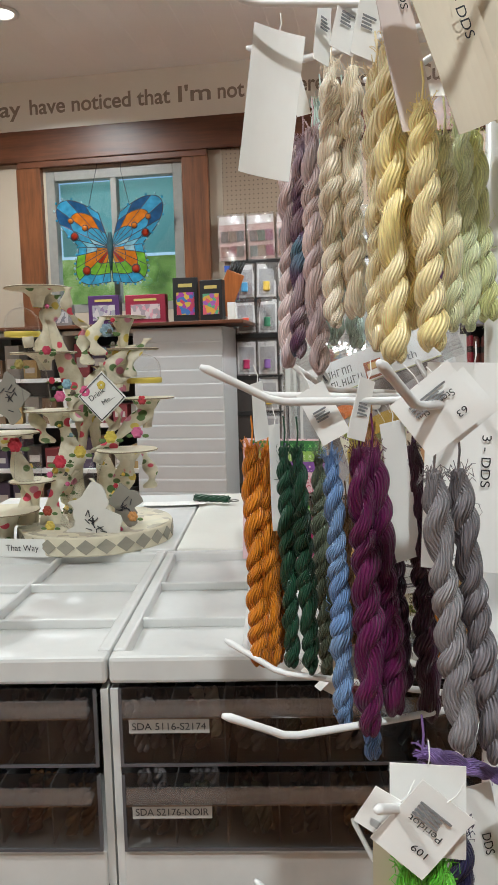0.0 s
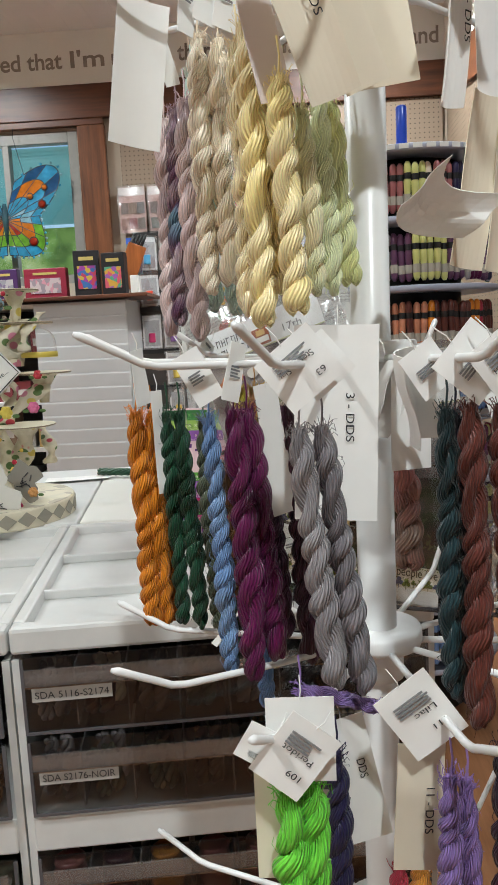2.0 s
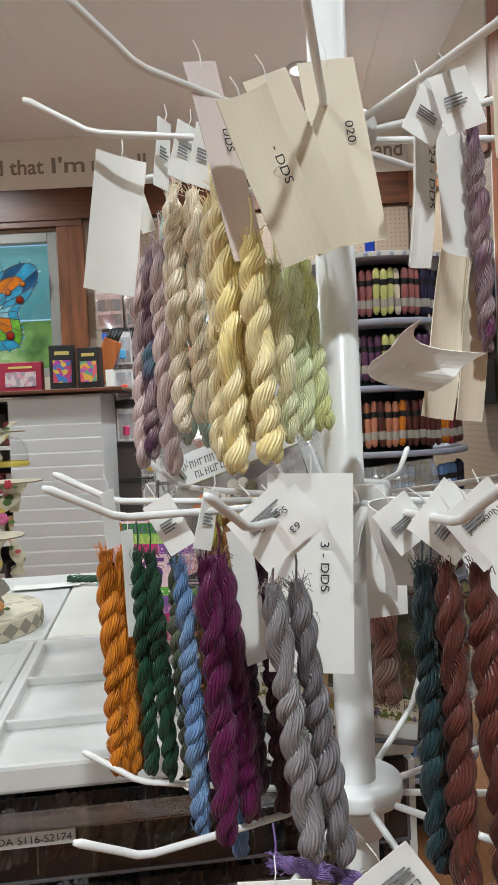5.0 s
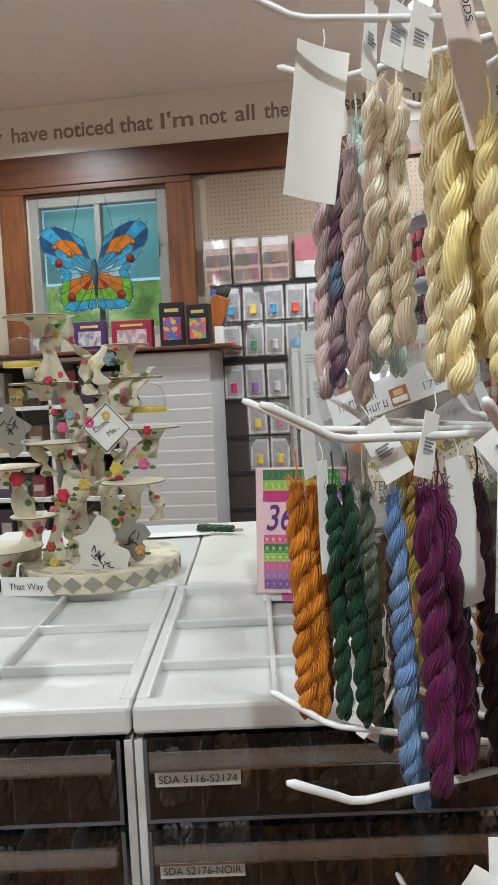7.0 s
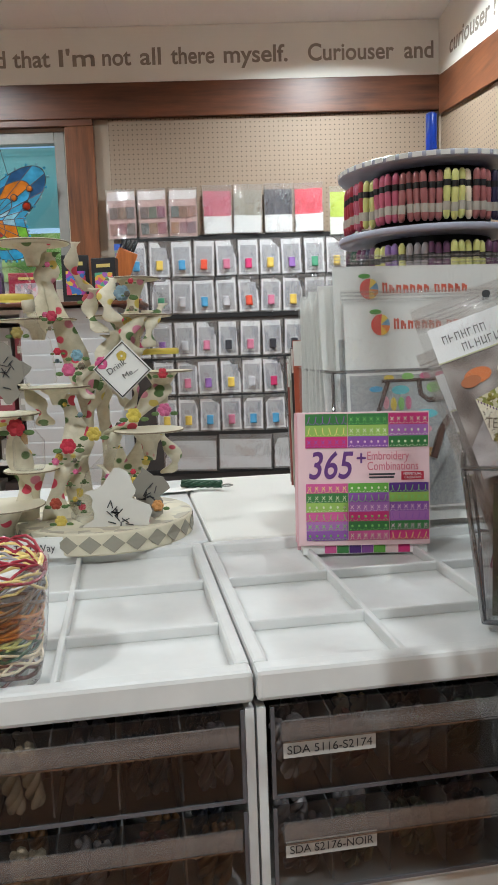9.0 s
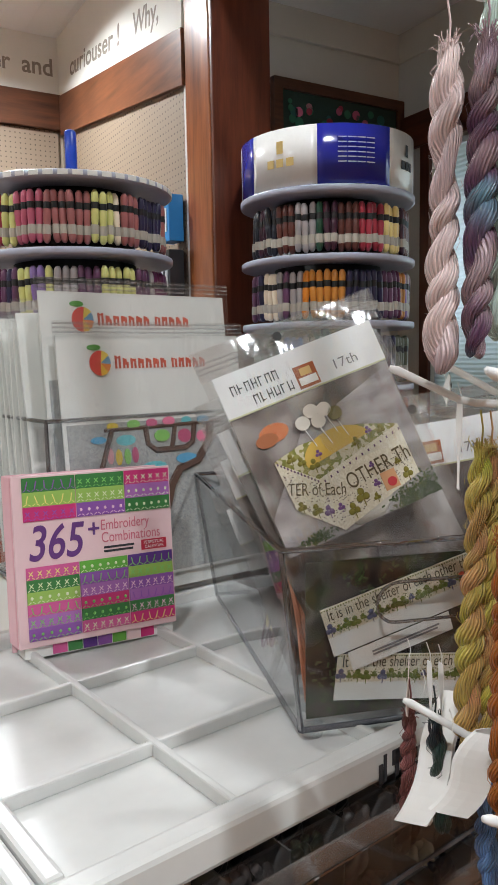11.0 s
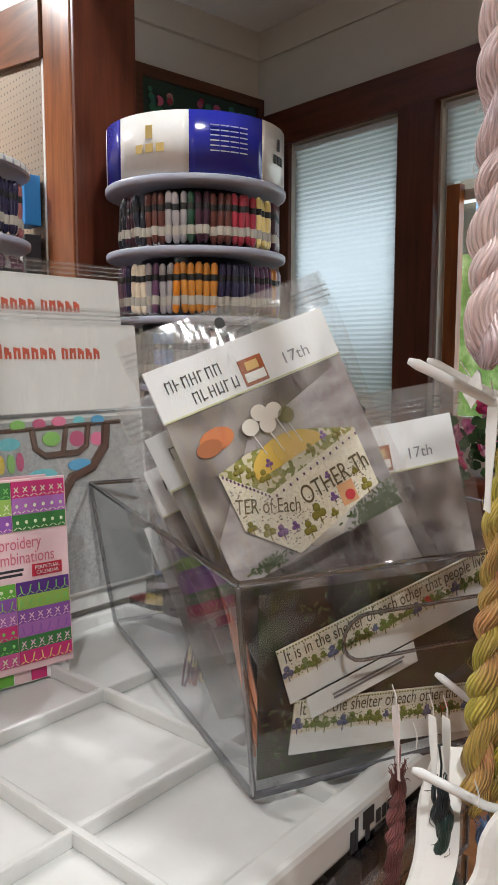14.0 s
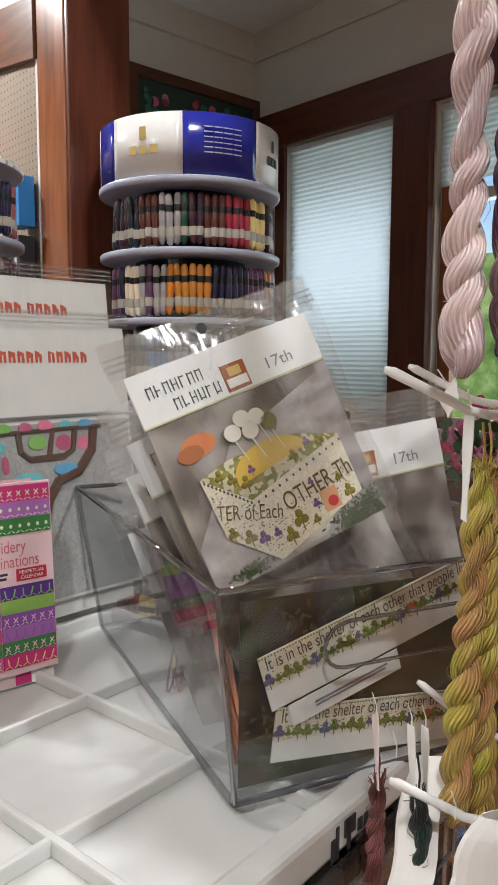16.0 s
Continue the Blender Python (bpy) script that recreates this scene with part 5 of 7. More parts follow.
# ---------------------------------------------------------------- kit bags in the front bin
M_photo = print_mat("blurred_photo", [(0.16, 0.14, 0.12), (0.10, 0.09, 0.075), (0.20, 0.17, 0.14), (0.07, 0.08, 0.05)], (9, 9, 9), 0.5)
wp = Net("kit_photo")
wp.base(wp.ramp(wp.noise(wp.coords((1, 1, 1)), 24, 1.5, 0.4), (0.36, (0.045, 0.030, 0.026)), (0.46, (0.13, 0.10, 0.085)), (0.55, (0.27, 0.235, 0.215)), (0.66, (0.42, 0.385, 0.365))))
M_photo = wp.set(0.5)
wp = Net("dark_photo")
wp.base(wp.ramp(wp.noise(wp.coords((1, 1, 1)), 22, 3, 0.5), (0.36, (0.016, 0.012, 0.010)), (0.48, (0.045, 0.036, 0.028)), (0.58, (0.040, 0.055, 0.020)), (0.68, (0.11, 0.085, 0.075))))
M_photo_dark = wp.set(0.45)
wp = Net("table_photo")
wp.base(wp.ramp(wp.noise(wp.coords((1, 1, 3)), 18, 3, 0.5), (0.32, (0.20, 0.17, 0.165)), (0.5, (0.36, 0.325, 0.32)), (0.68, (0.50, 0.465, 0.455))))
M_table_photo = wp.set(0.5)
M_linen = print_mat("cream_linen", [(0.70, 0.64, 0.50), (0.74, 0.69, 0.56), (0.66, 0.60, 0.46)], (700, 700, 700), 0.8)
M_moss = print_mat("mossy_print", [(0.20, 0.21, 0.04), (0.55, 0.50, 0.33), (0.28, 0.26, 0.06), (0.60, 0.55, 0.40)], (260, 260, 260), 0.7)


def clover(parent, x, z, s, y=-0.0022, tone=(0.20, 0.20, 0.03)):
    bm = bmesh.new()
    for k in range(3):
        an = 90 + 120 * k
        add_lathe(bm, [(s * 0.55, 0), (s * 0.45, 0.0006), (s * 0.1, 0.0009)], 9, pose(x + s * 0.6 * math.cos(radians(an)), y, z + s * 0.6 * math.sin(radians(an)), 90))
    add_box(bm, x - s * 0.07, x + s * 0.07, y - 0.0005, y, z - s * 1.6, z)
    part("stitched_clover", bm, paint(tone, 0.8), parent)


def kit_bag(m, detailed, label, seed):
    """Clear zip bag: local origin at the photo's upper left corner, x along its top edge, z up."""
    t = thing("kit_bag", m, label, "kit bag", "kit bags")
    W, L, HD = 0.150, 0.122 if detailed else 0.165, 0.038
    part("sheet", boxm(0, W, 0, 0.0018, -L, 0.0), M_photo, t, "printed photograph with a blurred garden")
    part("header", boxm(-0.001, W, -0.0010, 0.0012, 0.0003, HD), paint((0.82, 0.82, 0.81)), t, "white printed header")
    part("header_edge", boxm(-0.001, W, -0.0013, -0.0010, 0.0003, 0.0016), paint((0.55, 0.55, 0.30)), t)
    f = lambda u, v: (0, -0.004 - 0.0022 * (math.sin(9 * v + seed) * math.sin(6 * u + seed * 2) + 0.6 * math.sin(17 * u * v + seed)), 0)
    bm = add_sheet(bmesh.new(), W + 0.022, L + 0.064, f, 22, 30)
    bmesh.ops.transform(bm, matrix=pose(W / 2, 0, (0.064 - L) / 2), verts=bm.verts)
    ob = part("film", bm, M_bag, t, "clear glossy film", smooth=True)
    ob.visible_shadow = False
    g = lambda u, v: (0, -0.0005 - 0.0016 * math.sin(13 * u + seed + 3 * v), 0)
    bm = add_sheet(bmesh.new(), W + 0.021, 0.026, g, 22, 5)
    bmesh.ops.transform(bm, matrix=pose(W / 2, 0, 0.0505), verts=bm.verts)
    part("zip_flap", bm, M_packet, t, "hazy film above the header", smooth=True).visible_shadow = False
    for k in range(3):
        zz = HD + 0.006 + k * 0.0042
        part("zip_strip", add_tube(bmesh.new(), [(-0.010, -0.0042, zz), (W * 0.3, -0.0052, zz - 0.0006), (W * 0.7, -0.0046, zz + 0.0004), (W + 0.010, -0.0042, zz)], 0.0008, 6), M_bag, t, smooth=True)
    part("hang_hole", add_lathe(bmesh.new(), [(0.0001, 0), (0.0040, 0.0002), (0.0040, 0.0006)], 18, pose(0.064, -0.0068, 0.0515, 90)), M_black, t)
    # maker's name as plain strokes, and the kit name
    r = random.Random(seed)
    for n, x0, z in ((7, 0.010, 0.0185), (6, 0.026, 0.0055)):
        for k in range(n):
            x = x0 + k * 0.0064
            bm = bmesh.new()
            add_box(bm, x, x + 0.0008, -0.0016, -0.0010, z, z + 0.0085)
            if k % 3 != 1:
                add_box(bm, x + 0.0038, x + 0.0044, -0.0016, -0.0010, z, z + 0.0085)
            lv = r.choice((0.1, 0.45, 0.85))
            add_box(bm, x + 0.0008, x + 0.0038, -0.0016, -0.0010, z + 0.0085 * lv, z + 0.0085 * lv + 0.0008)
            part("name_stroke", bm, M_ink, t)
    text_part("17th", 0.022, 0.0085, M_print, t, pose(0.1035, -0.0012, 0.0085), "lettering")
    em = part("emblem", boxm(0.067, 0.0865, -0.0017, -0.0010, 0.003, 0.0225), paint((0.36, 0.10, 0.03)), t, "orange and brown square emblem")
    part("emblem_band", boxm(0.0685, 0.085, -0.0022, -0.0017, 0.0055, 0.0120), M_header, em)
    part("emblem_cake", boxm(0.0715, 0.082, -0.0022, -0.0017, 0.0135, 0.0200), paint((0.62, 0.42, 0.16)), em)
    if detailed:
        # a stitched bowl pincushion with button pins on a white pedestal, printed on the photo
        def flat(name, pts, y, mat, lab=""):
            bm = bmesh.new()
            bm.faces.new([bm.verts.new((x, y, z)) for x, z in pts])
            return part(name, thicken(bm, 0.0004), mat, t, lab)
        dk = paint((0.13, 0.10, 0.05), 0.8)
        flat("table_top", [(0.052, -0.030), (0.149, -0.004), (0.149, -0.1215), (0.001, -0.1215), (0.001, -0.088)], -0.0004, M_table_photo, "pale blurred table in the photo")
        part("blurred_fruit", ellipse_bm(0.030, -0.022, 0.0135, 0.0080, -0.0010, -0.0004), paint((0.62, 0.17, 0.03)), t)
        part("blurred_fruit", ellipse_bm(0.022, -0.026, 0.010, 0.0060, -0.0008, -0.0003), paint((0.36, 0.12, 0.04)), t)
        part("pedestal", add_lathe(bmesh.new(), [(0.012, -0.019), (0.020, -0.012), (0.034, 0.002), (0.041, 0.016)], 20, pose(0.080, -0.0010, -0.102) @ Matrix.Diagonal((1, 0.02, 1, 1))), paint((0.60, 0.56, 0.49)), t, smooth=True)
        bowl = flat("bowl_side", [(0.0197, -0.0447), (0.050, -0.072), (0.0538, -0.1191), (0.0216, -0.0878)], -0.0022, M_linen, "cream linen stitched in green and brown")
        flat("bowl_side", [(0.050, -0.072), (0.1348, -0.0547), (0.1355, -0.1005), (0.0538, -0.1191)], -0.0022, M_linen, "cream linen stitched in green and brown")
        flat("bowl_inside", [(0.0197, -0.0447), (0.046, -0.0395), (0.1003, -0.0416), (0.1348, -0.0547), (0.050, -0.072)], -0.0022, M_moss, "mossy green stitched lining")
        part("cushion", ellipse_bm(0.0765, -0.056, 0.032, 0.0190, -0.0032, -0.0023, 24, 12, 192), paint((0.62, 0.42, 0.08), 0.8), t, "mustard wool cushion")
        for k, (x, z) in enumerate(((0.0555, -0.0239), (0.066, -0.0167), (0.0775, -0.0192), (0.0691, -0.0267), (0.0854, -0.0256))):
            part("pin_button", ellipse_bm(x, z, 0.0066, 0.0060, -0.0042, -0.0032, 16), paint((0.66, 0.62, 0.54) if k < 4 else (0.17, 0.15, 0.06)), t)
            part("pin", add_tube(bmesh.new(), [(x, -0.0034, z - 0.006), (x + 0.004, -0.0034, z - 0.022)], 0.0004, 5), M_rod, t)
        text_part("TER of Each", 0.050, 0.0105, dk, t, pose(0.0195, -0.0030, -0.0745, 0, 21, 0), "lettering")
        text_part("OTHER Th", 0.062, 0.0135, dk, t, pose(0.072, -0.0030, -0.0905, 0, -5, 0), "lettering")
        for i in range(26):
            f0 = i / 25
            x, z = (0.021 + 0.028 * f0 * 2, -0.0475 - 0.0265 * f0 * 2) if f0 < 0.5 else (0.050 + 0.083 * (f0 - 0.5) * 2, -0.0755 + 0.0165 * (f0 - 0.5) * 2)
            part("border_stitch", boxm(x, x + 0.0012, -0.0032, -0.0026, z - 0.0012, z + 0.0008), paint((0.14, 0.07, 0.14), 0.8), bowl)
        olive, plumc = (0.22, 0.19, 0.03), (0.20, 0.10, 0.26)
        for x, z, s, c in ((0.0268, -0.0871, 0.005, olive), (0.0375, -0.0945, 0.006, olive), (0.047, -0.099, 0.0055, plumc), (0.0675, -0.1062, 0.0065, olive), (0.0790, -0.0985, 0.0075, olive), (0.091, -0.1045, 0.004, olive), (0.0955, -0.094, 0.004, plumc), (0.125, -0.0965, 0.006, olive), (0.0975, -0.078, 0.003, plumc), (0.1205, -0.084, 0.0035, olive), (0.058, -0.1, 0.004, plumc), (0.034, -0.0475, 0.005, olive), (0.0415, -0.053, 0.005, olive), (0.051, -0.059, 0.006, olive), (0.058, -0.052, 0.004, plumc), (0.093, -0.055, 0.005, olive), (0.107, -0.050, 0.004, plumc), (0.118, -0.053, 0.005, olive)):
            clover(t, x, z, s * 0.78, -0.0029, c)
        bm = bmesh.new()
        for k in range(260):
            u, v = r.random(), r.random()
            if k % 3 == 0:
                x, z = 0.021 + 0.030 * u, -0.0447 - 0.0273 * u - 0.007 - v * (0.036 + 0.004 * u)
            else:
                x, z = 0.052 + 0.080 * u, -0.072 + 0.0173 * u - 0.020 - v * (0.024 - 0.002 * u)
            add_box(bm, x, x + r.choice((0.0008, 0.0014)), -0.0027, -0.0022, z, z + 0.0008)
        tagged(part("small_stitch", bm, paint((0.16, 0.12, 0.10), 0.8), t), kind="stuff")
        part("stitched_house", boxm(0.101, 0.115, -0.0030, -0.0024, -0.104, -0.088), paint((0.66, 0.36, 0.18), 0.8), t)
        part("stitched_heart", ellipse_bm(0.109, -0.098, 0.0042, 0.004, -0.0036, -0.0028), paint((0.55, 0.05, 0.06), 0.8), t)
        bm = bmesh.new()
        for k in range(420):
            cx, cz, sx, sz = ((0.124, -0.122, 0.012, 0.013), (0.146, -0.124, 0.006, 0.010), (0.118, -0.114, 0.018, 0.006), (0.030, -0.116, 0.012, 0.004), (0.138, -0.112, 0.010, 0.010))[k % 5]
            x, z = min(0.148, max(0.002, r.gauss(cx, sx * 0.6))), max(-0.1205, r.gauss(cz, sz * 0.6))
            add_box(bm, -0.0016, 0.0016, -0.0004, 0, -0.0007, 0.0007, m=pose(x, -0.0011, z, 0, r.uniform(0, 180), 0))
        tagged(part("printed_leaves", bm, paint((0.07, 0.10, 0.03)), t), kind="stuff")
    return t


def lettered_strip(m, w, h, label, words=True):
    """Local origin at the band's upper left corner."""
    t = thing("printed_band", m, label, "printed band", "printed bands")
    part("sheet", boxm(0, w, 0, 0.0008, -h, -h * 0.60), M_header, t)
    part("linen_band", boxm(0, w, -0.0004, 0.0008, -h * 0.597, 0), M_linen, t, "cream linen print")
    text_part("It is in the shelter of each other that people live", w * 0.965, 0.0088, paint((0.06, 0.05, 0.02), 0.8), t, pose(0.004, -0.0008, -h * 0.26), "lettering")
    n = int(w / 0.0066)
    for k in range(n):
        x = (k + 0.5) * w / n
        big = k % 3 != 1
        clover(t, x, -h * (0.43 + 0.03 * (k % 2)), 0.0040 if big else 0.0024, -0.0006, (0.15, 0.18, 0.03) if k % 5 else (0.12, 0.12, 0.20))
    bm = bmesh.new()
    rr = random.Random(round(w * 1000))
    for k in range(240):
        x, z = rr.uniform(0.002, w - 0.003), -h * rr.uniform(0.32, 0.58)
        add_box(bm, x, x + 0.0010, -0.0006, -0.0004, z, z + 0.0008)
    tagged(part("small_stitch", bm, paint((0.15, 0.16, 0.05), 0.8), t), kind="stuff")
    bm = bmesh.new()
    for k in range(int(w / 0.0022)):
        add_box(bm, k * 0.0022, k * 0.0022 + 0.0011, -0.0007, -0.0004, -h * 0.045, -h * 0.02)
    part("dotted_border", bm, paint((0.17, 0.18, 0.03), 0.8), t)
    part("stitched_heart", ellipse_bm(w * 0.68, -h * 0.43, 0.0036, 0.0036, -0.0012, -0.0004), paint((0.60, 0.07, 0.04)), t)


KIT = pose(0.1050, 0.7770, 1.3240, -14, 0, -17.5) @ pose(0, 0, 0, 0, -19.5, 0) @ Matrix.Diagonal((0.91, 0.91, 0.91, 1))
kit_bag(KIT, True, "clear kit bag with a photo of a stitched bowl", 5)
kit_bag(pose(0.1190, 0.7900, 1.2790, -15, 0, -17.5) @ pose(0, 0, 0, 0, -22, 0), False, "clear kit bag behind another in the bin", 6)
kit_bag(pose(0.3599, 0.7350, 1.2850, -11, 0, -17.5) @ pose(0, 0, 0, 0, -7, 0) @ pose(-0.150, 0, 0), False, "clear kit bag standing at the bin's far side", 7)
for k, (u, y, v, roll) in enumerate(((-0.004, 0.075, -0.062, -19), (0.004, 0.105, -0.070, -20), (-0.006, 0.135, -0.066, -17), (0.008, 0.165, -0.075, -15))):
    kit_bag(KIT @ pose(u, y, v - 0.02 * k, 3) @ pose(0, 0, 0, 0, roll + 18.5, 0), False, "clear kit bag packed behind others in the bin", 11 + k)
lettered_strip(BIN1 @ pose(0.0166, 0.0035, 0.0884, 2) @ pose(0, 0, 0, 0, -17, 0), 0.166, 0.038, "cream lettered linen band with clovers inside the bin")
lettered_strip(BIN1 @ pose(0.0309, 0.0052, 0.0535, 2) @ pose(0, 0, 0, 0, 5.5, 0), 0.175, 0.036, "cream lettered linen band lying low in the bin")
ph = thing("photo_sheet", BIN1 @ pose(0.105, 0.0085, 0.074, 1, 0, 0), "dark printed photo sheet of foliage inside the bin", "photo sheet")
part("sheet", boxm(-0.098, 0.125, 0, 0.001, -0.070, 0.050), M_photo_dark, ph)
bm = bmesh.new()
r = random.Random(3)
for k in range(500):
    x, z = r.uniform(-0.094, 0.12), r.uniform(-0.066, 0.047)
    if math.sin(40 * x + 3) + math.sin(55 * z + 30 * x) < 0.1:
        continue
    add_box(bm, -0.002, 0.002, -0.0004, 0, -0.0008, 0.0008, m=pose(x, -0.0003, z, 0, r.uniform(0, 180), 0))
tagged(part("printed_leaves", bm, paint((0.09, 0.12, 0.05)), ph), kind="stuff")
sl = thing("address_slip", BIN1 @ pose(0.080, 0.0024, 0.060, 2) @ pose(0, 0, 0, 0, -17, 0), "white paper slip with small print", "paper slip")
part("sheet", boxm(-0.042, 0.042, 0, 0.0005, -0.0075, 0.0075), M_header, sl)
bars_part(0.06, 0.005, 2, M_print, sl, pose(0.006, 0, 0))


def loose_thread(m, cols, label, n, spread, seed, height=0.02):
    """A loose tangle of thread loops."""
    r = random.Random(seed)
    t = thing("loose_thread", m, label, "loose thread", "loose threads")
    for k in range(3):
        bm = bmesh.new()
        for j in range(n):
            cx, cy, cz = r.gauss(0, spread * 0.3), r.gauss(0, spread * 0.12), height * (0.3 + 0.7 * r.random())
            rx, rz, ph0 = r.uniform(0.3, 0.6) * spread, height * r.uniform(0.3, 0.9), r.uniform(0, 6)
            pts = [(cx + rx * math.cos(a), cy + 0.25 * rx * math.sin(2 * a + ph0), max(0.002, cz + rz * math.sin(a + ph0 * 0.3))) for a in (2 * math.pi * i / 14 for i in range(15))]
            add_tube(bm, pts, 0.0011, 5)
        part("thread", bm, silk([cols[k % len(cols)]]), t, smooth=True)
    return t


loose_thread(BIN1 @ pose(0.055, 0.03, 0.003), ["coral", "amber", "dgreen"], "tangle of coral and gold thread in the bin", 7, 0.028, 1, 0.026)
loose_thread(BIN1 @ pose(0.14, 0.035, 0.003), ["dpurple", "plum", "navy"], "tangle of dark purple thread in the bin", 8, 0.05, 2, 0.020)
bm = bmesh.new()
for k in range(9):
    r = random.Random(k)
    pts = [(0.016 + 0.003 * math.sin(3 * f + k), 0.02 + 0.05 * f + 0.002 * k, 0.012 + 0.10 * f + 0.004 * math.sin(9 * f + k)) for f in (i / 12 for i in range(13))]
    add_tube(bm, pts, 0.0012, 5)
hk = thing("thread_hank", BIN1, "hank of coral thread against the bin side", "thread hank")
part("strands", bm, silk(["coral"]), hk, smooth=True)
loose_thread(BIN1 @ pose(0.03, 0.16, 0.003), ["rose", "magenta", "butter"], "tangle of rose and magenta thread in the bin", 6, 0.018, 3, 0.05)

# ---------------------------------------------------------------- thread drums
M_tier = plain("grey_blue_plastic", (0.40, 0.42, 0.52), 0.35)
DRUM_COLS = ["red", "pink", "rose", "cream", "amber", "butter", "dgreen", "lime_d", "navy", "plum", "magenta", "orange", "ink", "lilac", "blue", "rust", "grey_l", "coral", "sage_d", "dpurple"]


def small_skein_mesh(cols, h):
    """A shop skein: flattened loop, pinched by two paper bands."""
    bm = add_lathe(bmesh.new(), [(0.004, -h * 0.5), (0.0085, -h * 0.44), (0.0095, -h * 0.32), (0.0065, -h * 0.24), (0.009, -h * 0.05), (0.0095, h * 0.1), (0.0065, h * 0.2), (0.0095, h * 0.30), (0.0085, h * 0.44), (0.004, h * 0.5)], 9)
    ob = part("skein_mould", bm, silk(cols), smooth=True)
    me = ob.data
    bpy.data.objects.remove(ob)
    return me


SMALL = {c: small_skein_mesh([c], 0.146) for c in DRUM_COLS}
ob = part("band_mould", add_lathe(bmesh.new(), [(0.0098, -0.013), (0.0102, 0), (0.0098, 0.013)], 9, cap=False), paint((0.45, 0.42, 0.36)))
BAND = ob.data
bpy.data.objects.remove(ob)
ob = part("band_mould", add_lathe(bmesh.new(), [(0.0090, -0.009), (0.0094, 0), (0.0090, 0.009)], 9, cap=False), M_black)
BAND_B = ob.data
bpy.data.objects.remove(ob)


def drum(cx, cy, R, tiers, top, palettes, arc, label, header=None, pitch=0.185):
    t = thing("thread_drum", pose(cx, cy, 0), label, "thread display", "thread drums")
    part("core", add_lathe(bmesh.new(), [(R * 0.62, 0.02), (R * 0.62, top)], 36), M_black, t, smooth=True)
    step = pitch
    for k in range(tiers + 1):
        z = top - k * step
        if z < 0.1:
            break
        part("tier_tray", add_lathe(bmesh.new(), [(R * 0.60, z - 0.003), (R - 0.008, z - 0.004), (R, z - 0.002), (R + 0.002, z + 0.002), (R + 0.002, z + 0.015), (R, z + 0.017), (R - 0.006, z + 0.006), (R * 0.60, z + 0.004)], 56), M_tier, t, "grey-blue plastic tray rim", smooth=True)
        if k == tiers:
            break
        r = random.Random(round(cx * 100) + k)
        n = int(2 * math.pi * R / 0.024)
        pal = palettes[k % len(palettes)]
        run, left = r.choice(pal), 0
        for j in range(n):
            a = 360 * j / n
            if not (arc[0] <= a <= arc[1]):
                continue
            if left == 0:
                run, left = r.choice(pal), r.randint(1, 3)
            left -= 1
            zz = z - step / 2 - 0.002
            rr = R - 0.028 + r.uniform(-0.006, 0.004)
            ob = new("small_skein", SMALL[run])
            ob.parent = t
            ob.matrix_basis = pose(rr * math.cos(radians(a)), rr * math.sin(radians(a)), zz + r.uniform(-0.003, 0.003), r.uniform(-3, 3), r.uniform(-3, 3), a) @ Matrix.Diagonal((1.22, 1.22, 1, 1))
            for me, dz in ((BAND, -0.036), (BAND_B, 0.030)):
                b = new("paper_band", me)
                b.parent = ob
                b.matrix_basis = pose(0, 0, dz)
    if header:
        a = header
        spans = [(a, a + 24, "blue"), (a + 24, a + 72, "white"), (a + 72, a + 120, "blue"), (a + 120, a + 168, "white"), (a + 168, a + 336, "blue"), (a + 336, a + 360, "white")]
        for s, e, c in spans:
            bm = bmesh.new()
            m = max(3, int((e - s) / 4))
            lo = [bm.verts.new(((R - 0.004) * math.cos(radians(s + (e - s) * i / m)), (R - 0.004) * math.sin(radians(s + (e - s) * i / m)), top + 0.019)) for i in range(m + 1)]
            hi = [bm.verts.new((v.co.x, v.co.y, top + 0.190)) for v in lo]
            for i in range(m):
                bm.faces.new((lo[i], lo[i + 1], hi[i + 1], hi[i]))
            part("header_panel", thicken(bm, 0.003), paint((0.02, 0.025, 0.30), 0.18) if c == "blue" else paint((0.78, 0.77, 0.74), 0.18), t, "glossy %s header panel" % c, smooth=True)
        def on_panel(an, z, w, h, mat, nm):
            ob = part(nm, boxm(-w / 2, w / 2, -0.0006, 0.0006, -h / 2, h / 2), mat, t)
            ob.matrix_basis = pose((R - 0.0018 + 0.001) * math.cos(radians(an)), (R - 0.0018 + 0.001) * math.sin(radians(an)), z, 0, 0, an + 90)
        gold = paint((0.62, 0.45, 0.15))
        for d in (-7, 0, 7):
            on_panel(a + 48 + d, top + 0.090, 0.024, 0.024, gold, "emblem")
        on_panel(a + 48, top + 0.135, 0.022, 0.036, gold, "emblem")
        for k in range(6):
            for d in (-9, -3, 3, 9):
                on_panel(a + 96 + d, top + 0.150 - 0.014 * k, 0.026, 0.003, paint((0.45, 0.48, 0.62)), "print")
        for d in (-5, 0, 5):
            on_panel(a + 138 + d, top + 0.09, 0.018, 0.026, M_ink, "emblem")
        on_panel(a + 138, top + 0.135, 0.015, 0.035, M_ink, "emblem")
    return t


